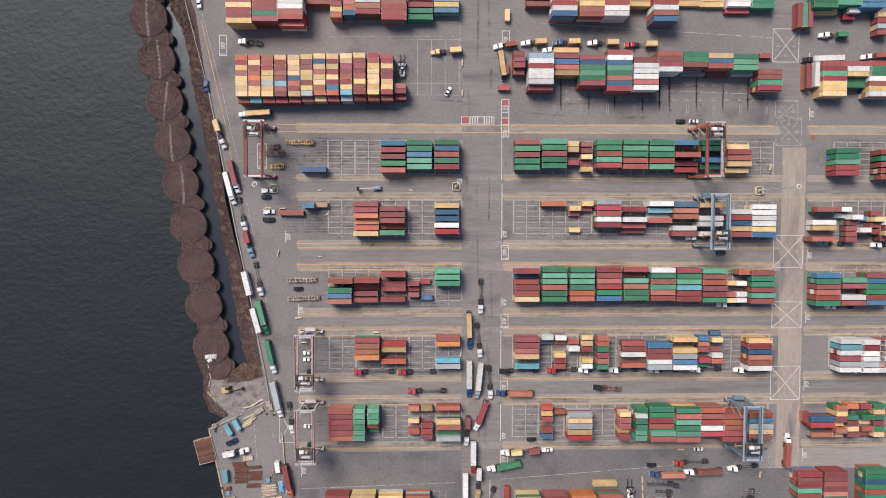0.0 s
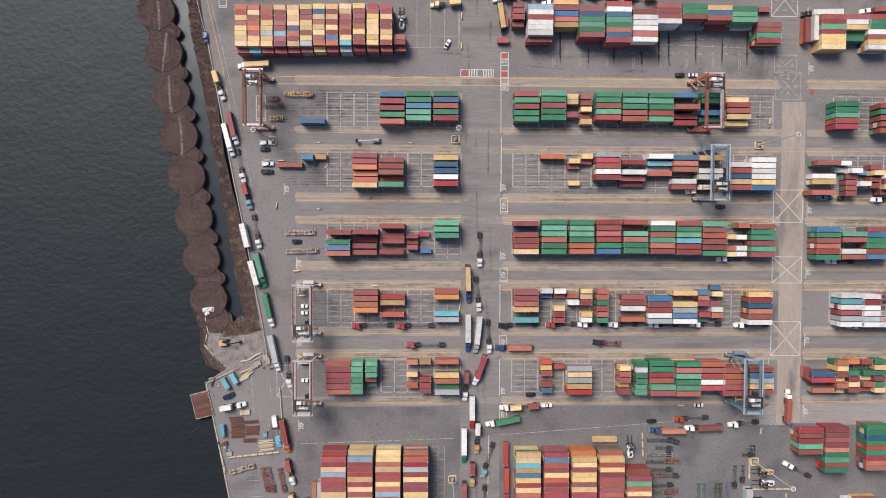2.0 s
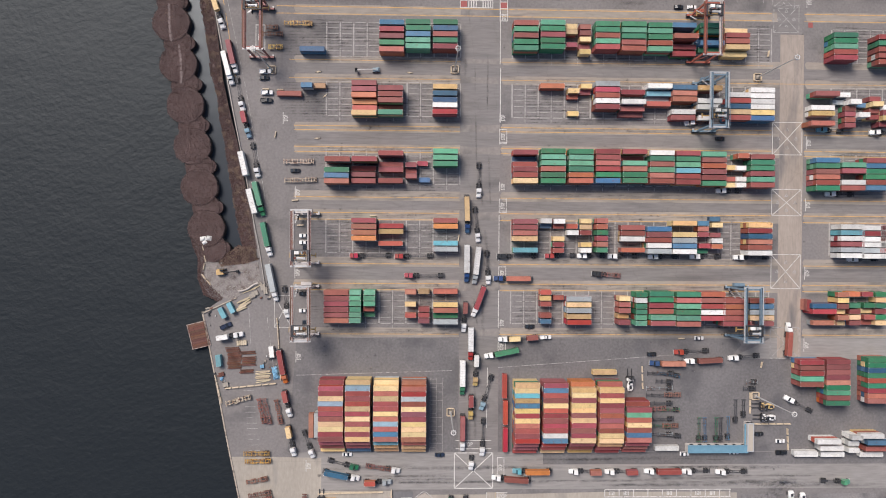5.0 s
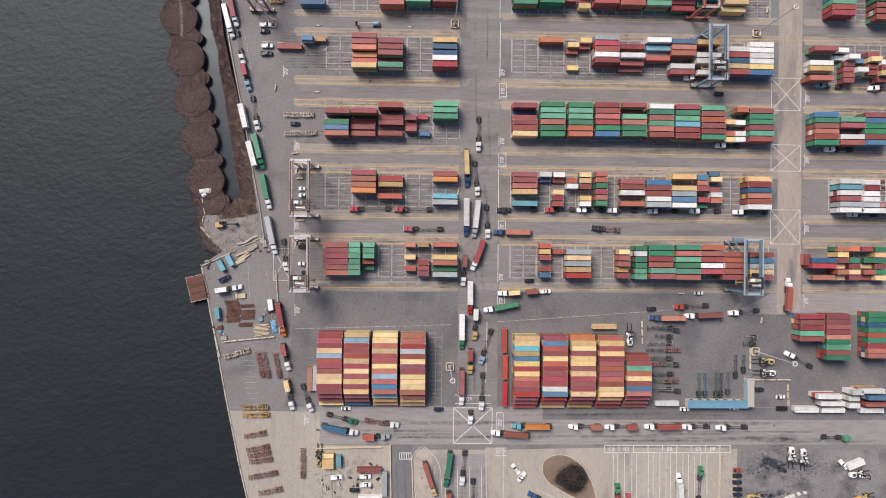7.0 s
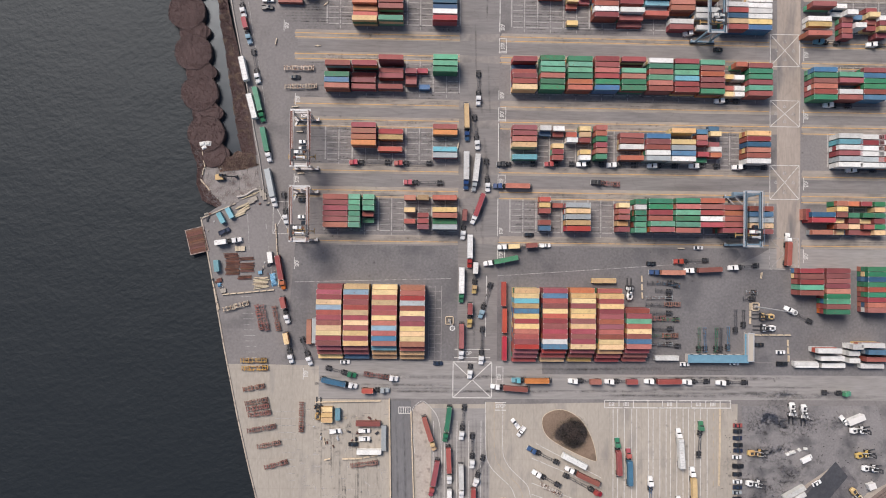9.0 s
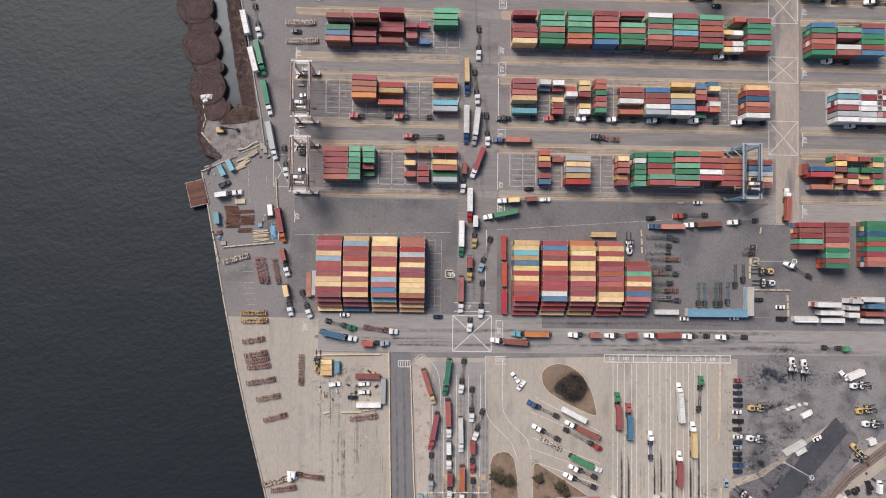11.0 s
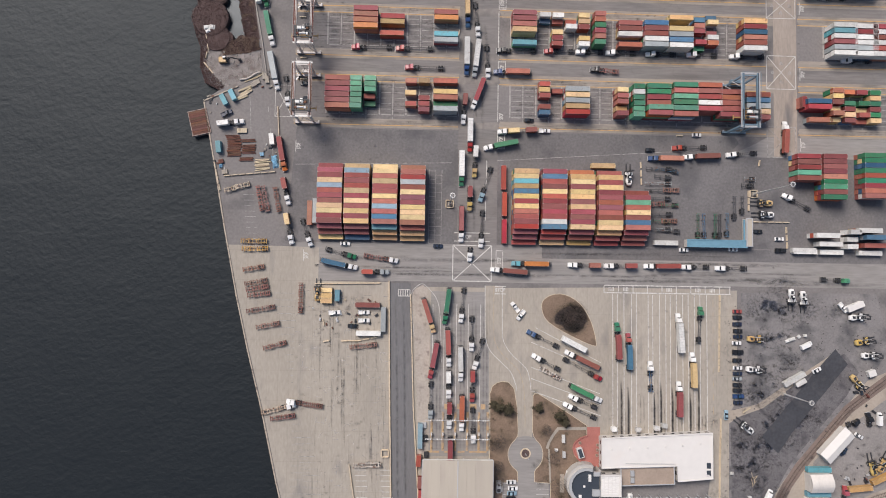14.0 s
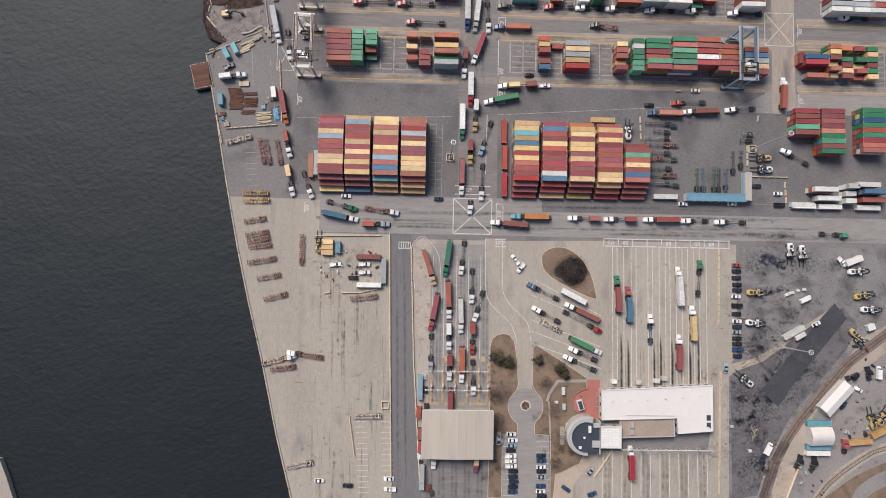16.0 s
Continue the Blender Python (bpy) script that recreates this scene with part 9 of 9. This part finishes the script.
def tree(x, y, r, h):
    t = thing("tree", None, pose(x, y, 0.1), "small dark evergreen tree with an uneven crown", "tree", "verge trees")
    v, f = [], []
    tube(v, f, (0, 0, 0), (0, 0, h * 0.75), 0.18, 8, 0.06)
    for k in range(7):
        a = k * 0.9
        z = h * (0.25 + 0.07 * k)
        tube(v, f, (0, 0, z), (math.cos(a) * r * 0.7, math.sin(a) * r * 0.7, z + 0.5), 0.06, 5, 0.02)
    part("trunk", mesh("trunk", v, f, [BARK]), t)
    v, f = [], []
    for _ in range(1500):
        a, u = rng.uniform(0, 6.283), rng.random()
        lump = 0.8 + 0.45 * math.sin(3 * a + x) * math.cos(5 * u + y) + 0.2 * math.sin(7 * a + y)
        d = r * lump * math.sqrt(rng.uniform(0.05, 1)) * (1 - 0.55 * u)
        p = Vector((math.cos(a) * d, math.sin(a) * d, h * (0.22 + 0.75 * u)))
        w = Vector((rng.uniform(-1, 1), rng.uniform(-1, 1), rng.uniform(-0.5, 0.5))) * 0.3
        q = Vector((rng.uniform(-1, 1), rng.uniform(-1, 1), rng.uniform(-0.5, 0.5))) * 0.22
        k = len(v)
        v += [tuple(p - w), tuple(p + q), tuple(p + w), tuple(p - q)]
        f.append((k, k + 1, k + 2, k + 3))
    part("crown", mesh("crown", v, f, [NEEDLE]), t)
    return t


for x, y, r, h in ((36.0, -239.6, 3.6, 4.6), (40.6, -240.8, 3.8, 5), (33.6, -238.6, 2.6, 3.8), (54.8, -239.8, 2.8, 4.2), (64.8, -243.4, 3.4, 4.8), (67.2, -246.4, 3.0, 4.2)):
    tree(x, y, r, h)


def bare_tree(x, y, r, h):
    t = thing("bare_tree", None, pose(x, y, 0.1), "small leafless tree with fine dark twigs", "tree", "bare trees")
    v, f = [], []
    tube(v, f, (0, 0, 0), (0, 0, h * 0.6), 0.16, 7, 0.08)
    for k in range(9):
        a, z = k * 2.4, h * (0.25 + 0.04 * k)
        tube(v, f, (0, 0, z), (math.cos(a) * r * 0.5, math.sin(a) * r * 0.5, z + h * 0.25), 0.07, 5, 0.03)
    part("trunk", mesh("trunk", v, f, [BARK]), t)
    v, f = [], []
    for _ in range(420):
        a, d = rng.uniform(0, 6.283), r * math.sqrt(rng.uniform(0.02, 0.75))
        p = Vector((math.cos(a) * d, math.sin(a) * d, h * rng.uniform(0.4, 0.95)))
        e = p + Vector((math.cos(a + rng.gauss(0, 0.6)), math.sin(a + rng.gauss(0, 0.6)), rng.uniform(0.2, 1))) * rng.uniform(0.4, 0.9)
        tube(v, f, tuple(p), tuple(e), 0.035, 3, 0.012)
    part("twig_crown", mesh("twig_crown", v, f, [BARK]), t)
    return t


for x, y, r, h in ((36.4, -255, 3.2, 5), (63.9, -274.9, 4.6, 6.5), (61.4, -261.8, 3.6, 5.5), (33.6, -256.9, 2.8, 4.5), (35.8, -272.6, 3.0, 4.5), (62.6, -286.7, 2.8, 4.5), (35.6, -266.5, 2.6, 4.5), (70.8, -280, 2.6, 4.5), (58.2, -249.5, 2.4, 4)):
    bare_tree(x, y, r, h)
spots = []
for cx, cy, rr in ((69, -197, 7.5),):
    spots += [(cx + rng.gauss(0, rr * 0.45), cy + rng.gauss(0, rr * 0.45), 0.16) for _ in range(220)]
tufts("dry_grass_tufts", spots, GRASS, "dry brown grass tufts", (0.12, 0.3), 6, "grass")

# ---- small yard gear ----
for x, y, turn in ((-52.3, 17.0, 10), (-9.1, 17.2, -8), (-52.5, -14.4, 4), (-49.0, 5.7, 40)):
    t = thing("spreader_bar", None, pose(x, y, 0.06, 0, 0, turn), "small cream lifting bar with end hooks on the yard", "lifting gear", "lifting bars")
    part("bar", boxes("bar", [(-1.4, 1.4, -0.11, 0.11, 0.2, 0.4), (-0.5, 0.3, -0.4, 0.3, 0.1, 0.35)], BARRIER), t)
    for s in (-1, 1):
        part("end_hook", boxes("end_hook", [(s * 1.3 - 0.12, s * 1.3 + 0.12, -0.3, 0.3, 0, 0.3)], FRAME_STEEL), t)
lift = thing("boom_lift", None, pose(-25.5, 18.0, 0.05, 0, 0, 183), "pale blue boom lift with a long white arm", "boom lift")
part("base", boxes("base", [(-2.2, 1.0, -1.0, 1.0, 0.5, 1.5), (-1.8, 0.0, -0.7, 0.7, 1.5, 2.1)], box_paint("s"), cut=0.12), lift)
part("boom", bars("boom", [((-0.6, 0, 2.1), (8.0, 0, 2.6), 0.2)], box_paint("w"), 8), lift)
part("basket", boxes("basket", [(8.0, 9.2, -0.9, 0.9, 1.4, 1.55), (8.0, 8.08, -0.9, 0.9, 1.55, 2.5), (9.12, 9.2, -0.9, 0.9, 1.55, 2.5), (8.08, 9.12, -0.9, -0.82, 1.55, 2.5), (8.08, 9.12, 0.82, 0.9, 1.55, 2.5)], FRAME_STEEL), lift)
for sx in (-1.7, 0.6):
    for sy in (-1.0, 1.0):
        part("wheel", wheel_mesh(0.5, 0.35, "lift_wheel"), lift, pose(sx, sy, 0.5))

# ---- quay work site ----
CORNER = [(-105.8, -97.4), (-96.1, -92.8), (-90.2, -90.1)]
for (x0, y0), (x1, y1) in zip(CORNER, CORNER[1:]):
    ln = math.hypot(x1 - x0, y1 - y0)
    ob = new("corner_kerb", boxes("corner_kerb", [(0, ln, -0.25, 0.25, 0, 0.5)], surface("worn kerb concrete", (0.40, 0.34, 0.27), rough=0.9)))
    ob.matrix_basis = pose(x0, y0, 0.03, 0, 0, math.degrees(math.atan2(y1 - y0, x1 - x0)))
    tagged(ob, "worn concrete kerb at the quay corner", "kerb", kind="structure")
platform = thing("jetty_platform", None, pose(-107.8, -107.8, 0, 0, 0, 14), "rusty steel deck platform hung off the quay", "jetty")
part("deck_frame", boxes("deck_frame", [(-4.6, 4.6, -6.0, -5.7, -1.6, 0.5), (-4.6, 4.6, 5.7, 6.0, -1.6, 0.5), (-4.4, -4.1, -5.7, 5.7, -1.6, 0.5), (4.1, 4.4, -5.7, 5.7, -1.6, 0.5)], surface("rusty pale steel", (0.34, 0.27, 0.23), rough=0.8, grain=1.2, vary=0.25, stain=(0.15, 0.07, 0.05), stain_at=0.5, stain_scale=0.8)), platform)
for k in range(11):
    part("deck_plank", CACHE.setdefault("deck_plank", boxes("deck_plank", [(-4.1, 4.1, -0.48, 0.48, 0.1, 0.3)], RUSTY)), platform, pose(0, -5.2 + 1.04 * k, 0))
for sx in (-3.8, 3.8):
    for sy in (-5, 0, 5):
        part("pile", CACHE.setdefault("pile", bars("pile", [((0, 0, -6), (0, 0, -0.2), 0.35)], RUSTY, 10)), platform, pose(sx, sy, 0))
for x, y, a, c in ((-96.3, -97.1, -62, "c"), (-92.3, -94.7, -62, "c"), (-98.0, -119.6, -84, "c")):
    single(x, y, a, c, 1, 20)
single(-73.2, -115.4, -82, "w", 1, 20)
PLANK = boxes("timber", [(-3.4, 3.4, -0.18, 0.18, 0, 0.3)], TIMBER)
LOG = boxes("timber", [(-2.9, 2.9, -0.3, 0.3, 0, 0.5)], TIMBER)
for k in range(9):
    thing("timber_beam", LOG, pose(-88.4 + 0.3 * k + rng.uniform(-1, 1), -95.9 + 0.62 * k + rng.uniform(-0.2, 0.2), 0.08 + 0.05 * (k % 3), 0, 0, 27 + rng.uniform(-7, 7)), "pale squared timber beam in a heap on the quay yard", "timber", "timber beams")
for k in range(4):
    thing("timber_beam", PLANK, pose(-83.5 + rng.uniform(-1, 2), -86.7 + 0.7 * k, 0.08, 0, 0, 24 + rng.uniform(-6, 6)), "pale sawn timber beam lying on the quay yard", "timber", "timber beams")
for k in range(9):
    thing("timber_beam", PLANK, pose(-77.7 + rng.uniform(-0.5, 0.5), -127.2 + 2.3 - 0.62 * k, 0.06, 0, 0, 4 + rng.uniform(-6, 6)), "pale sawn timber beam stacked on the quay yard", "timber", "timber beams")
BEAM = boxes("beam", [(-3.2, 3.2, -0.16, 0.16, 0, 0.06), (-3.2, 3.2, -0.04, 0.04, 0.06, 0.34), (-3.2, 3.2, -0.16, 0.16, 0.34, 0.4)], RUSTY)
for i, (cx, cy, n) in enumerate(((-91.1, -119.8, 17), (-84.4, -120.4, 9), (-85.5, -125.2, 4), (-92.1, -114.7, 4), (-84.4, -116.3, 3))):
    for k in range(n):
        thing("steel_beam", BEAM, pose(cx + rng.uniform(-0.4, 0.4), cy + (n / 2 - k) * 0.5, 0.06, 0, 0, 4 + rng.uniform(-3, 3)), "rusty steel beam stacked on the quay yard", "steel beam", "steel beams")
TARP = surface("blue tarpaulin", (0.16, 0.34, 0.48), rough=0.5, grain=1.2, big=0.5, vary=0.3, bump=0.4)
for x, y, w, d, a, m in ((-87.6, -111.4, 2.3, 1.1, 3, TIMBER), (-81.4, -87.9, 1.5, 1.0, 22, CONCRETE), (-82.7, -89.0, 1.4, 1.0, 24, CONCRETE), (-77.7, -85.0, 1.1, 1.4, 10, CONCRETE), (-76.6, -86.6, 0.9, 1.6, 10, CONCRETE), (-97.0, -126.3, 1.2, 0.9, 15, RUSTY), (-95.1, -131.2, 1.3, 1.0, 10, CONCRETE), (-78.0, -122.5, 0.9, 0.8, 8, TARP)):
    t = thing("pallet_stack", None, pose(x, y, 0.07, 0, 0, a), "stacked pallet of building blocks on the quay yard", "pallet", "site pallets")
    part("pallet", boxes("pallet", [(-w, w, -d, -d + 0.15, 0, 0.15), (-w, w, d - 0.15, d, 0, 0.15), (-w, w, -0.08, 0.08, 0, 0.15)], TIMBER), t)
    n = max(2, int(w * 2 / 0.8))
    for k in range(n):
        part("block", boxes("block", [(-w + 2 * w * k / n + 0.03, -w + 2 * w * (k + 1) / n - 0.03, -d, d, 0.15, 0.7 + 0.25 * rng.random())], m), t)
for x, y, w, d in ((-71.8, -125.8, 1.4, 3.0), (-97.0, -128.4, 0.9, 1.0)):
    v, f = [], []
    n = 9
    for i in range(n):
        for j in range(n):
            u, s = i / (n - 1) * 2 - 1, j / (n - 1) * 2 - 1
            v.append((u * w * (1 + 0.12 * math.sin(7 * s)), s * d * (1 + 0.08 * math.sin(5 * u)), 0.05 + 1.3 * max(0, (1 - u ** 4) * (1 - s ** 4)) * (0.75 + 0.25 * math.sin(4 * u + 6 * s))))
    f = [(i * n + j, i * n + n + j, i * n + n + j + 1, i * n + j + 1) for i in range(n - 1) for j in range(n - 1)]
    thing("tarpaulin", mesh("tarpaulin", v, f, [TARP]), pose(x, y, 0.05, 0, 0, 12), "crumpled blue tarpaulin over goods on the quay yard", "tarpaulin")
for k in range(46):
    x, y = rng.choice(((-74.2, -119.8), (-96.7, -127.9), (-103.0, -98.2), (-75.8, -86.9)))
    m = rng.choice((GALV, RUSTY, FRAME_STEEL, FRAME_STEEL, CONCRETE))
    s = rng.uniform(0.25, 0.75)
    thing("scrap_heap", boxes("scrap_heap", [(-s, s, -s * 0.4, s * 0.5, 0, s * 0.5), (-s * 0.5, s * 0.9, -s * 0.6, s * 0.1, s * 0.3, s * 0.8)], m, cut=0.05), pose(x + rng.gauss(0, 1.5), y + rng.gauss(0, 1.8), 0.07, 0, 0, rng.uniform(0, 180)), "small heap of building scrap on the quay yard", "scrap", "site scrap")
STONE = surface("broken concrete", (0.34, 0.31, 0.28), rough=0.95, grain=2, vary=0.25, each=0.25)
v, f = [], []
for k in range(2600):
    x, y = rng.uniform(-107, -79), rng.uniform(-93, -62)
    if not inside(x, y, SCRAPE):
        continue
    s = rng.uniform(0.07, 0.24) * (2.2 if rng.random() < 0.06 else 1)
    add_box(v, f, x - s, x + s * rng.uniform(0.6, 1.2), y - s * rng.uniform(0.5, 1), y + s, 0, s * 0.9, taper=s * 0.3)
tagged(new("rubble_stones", mesh("rubble_stones", v, f, [STONE])), "scattered broken concrete and stones", "rubble", kind="stuff")
barrier_line((-105.9, -66.2), (-104.9, -71.6), (-106, -79))
barrier_line((-105.6, -80.2), (-100.8, -85.8))
exc = thing("excavator", None, pose(-97, -77.9, 0.06, 0, 0, 4), "yellow tracked excavator with a long dark arm", "excavator")
part("track", boxes("track", [(-2.2, 2.2, -1.5, -0.9, 0, 0.9)], FRAME_STEEL, cut=0.2), exc)
part("track", boxes("track", [(-2.2, 2.2, 0.9, 1.5, 0, 0.9)], FRAME_STEEL, cut=0.2), exc)
part("house", loft("house", [(-2.2, 1.2, 0.9, 2.0, 0.2), (-1.6, 1.4, 0.9, 2.3, 0.2), (1.2, 1.35, 0.9, 2.1, 0.15)], car_paint("Y")), exc)
part("cab", boxes("cab", [(-0.2, 1.4, 0.3, 1.3, 1.6, 3.1)], GLASS, cut=0.12), exc)
part("boom", bars("boom", [((1.0, -0.2, 1.8), (4.2, -0.2, 4.4), 0.32), ((4.2, -0.2, 4.4), (7.4, -0.2, 1.6), 0.26)], FRAME_STEEL, 6), exc)
part("bucket", boxes("bucket", [(6.9, 7.9, -0.8, 0.5, 0.4, 1.5)], FRAME_STEEL, cut=0.15), exc)

CULVERT = surface("pale culvert steel", (0.42, 0.38, 0.34), rough=0.7, grain=1.5, vary=0.2)
run = bent([(-89.4, -86.9), (-86.8, -86.6), (-84.6, -85.7), (-82.0, -83.8), (-79.8, -83.1)], 3)
v, f = [], []
for p, q in zip(run, run[1:]):
    tube(v, f, (*p, 0.55), (*q, 0.55), 0.45, 10)
thing("culvert_pipe", mesh("culvert_pipe", v, f, [CULVERT]), pose(0, 0, 0.06), "bent pale culvert pipe lying on the spoil", "pipe")
# Stepped white blocks stand in for an unidentified white object.
for x, y, a, w, d in ((-105.6, -62.2, 10, 1.5, 1.0), (-102.9, -62.0, -8, 1.2, 1.1), (-105.0, -64.0, 30, 1.1, 0.8)):
    thing("concrete_block", boxes("concrete_block", [(-w, w, -d, d, 0, 1.1), (-w * 0.7, w * 0.5, -d * 0.6, d * 0.7, 1.1, 1.5)], box_paint("w"), cut=0.12), pose(x, y, 0.05, 0, 0, a), "whitish block at the end of the breakwater", "concrete block", "concrete blocks")

# ---- the rest of the stacked boxes, joined ----
rest = mesh("yard_containers", REST["v"], REST["f"], [box_paint(c) for c in PAINT_KEYS], REST["slot"])
rest.attributes.new("vary", "FLOAT", "FACE").data.foreach_set("value", REST["vary"])
rest.attributes.new("worn", "FLOAT", "POINT").data.foreach_set("value", REST["worn"])
tagged(new("yard_containers", rest), "many corrugated containers in mixed colours stacked about the yard", "shipping container", kind="stuff")
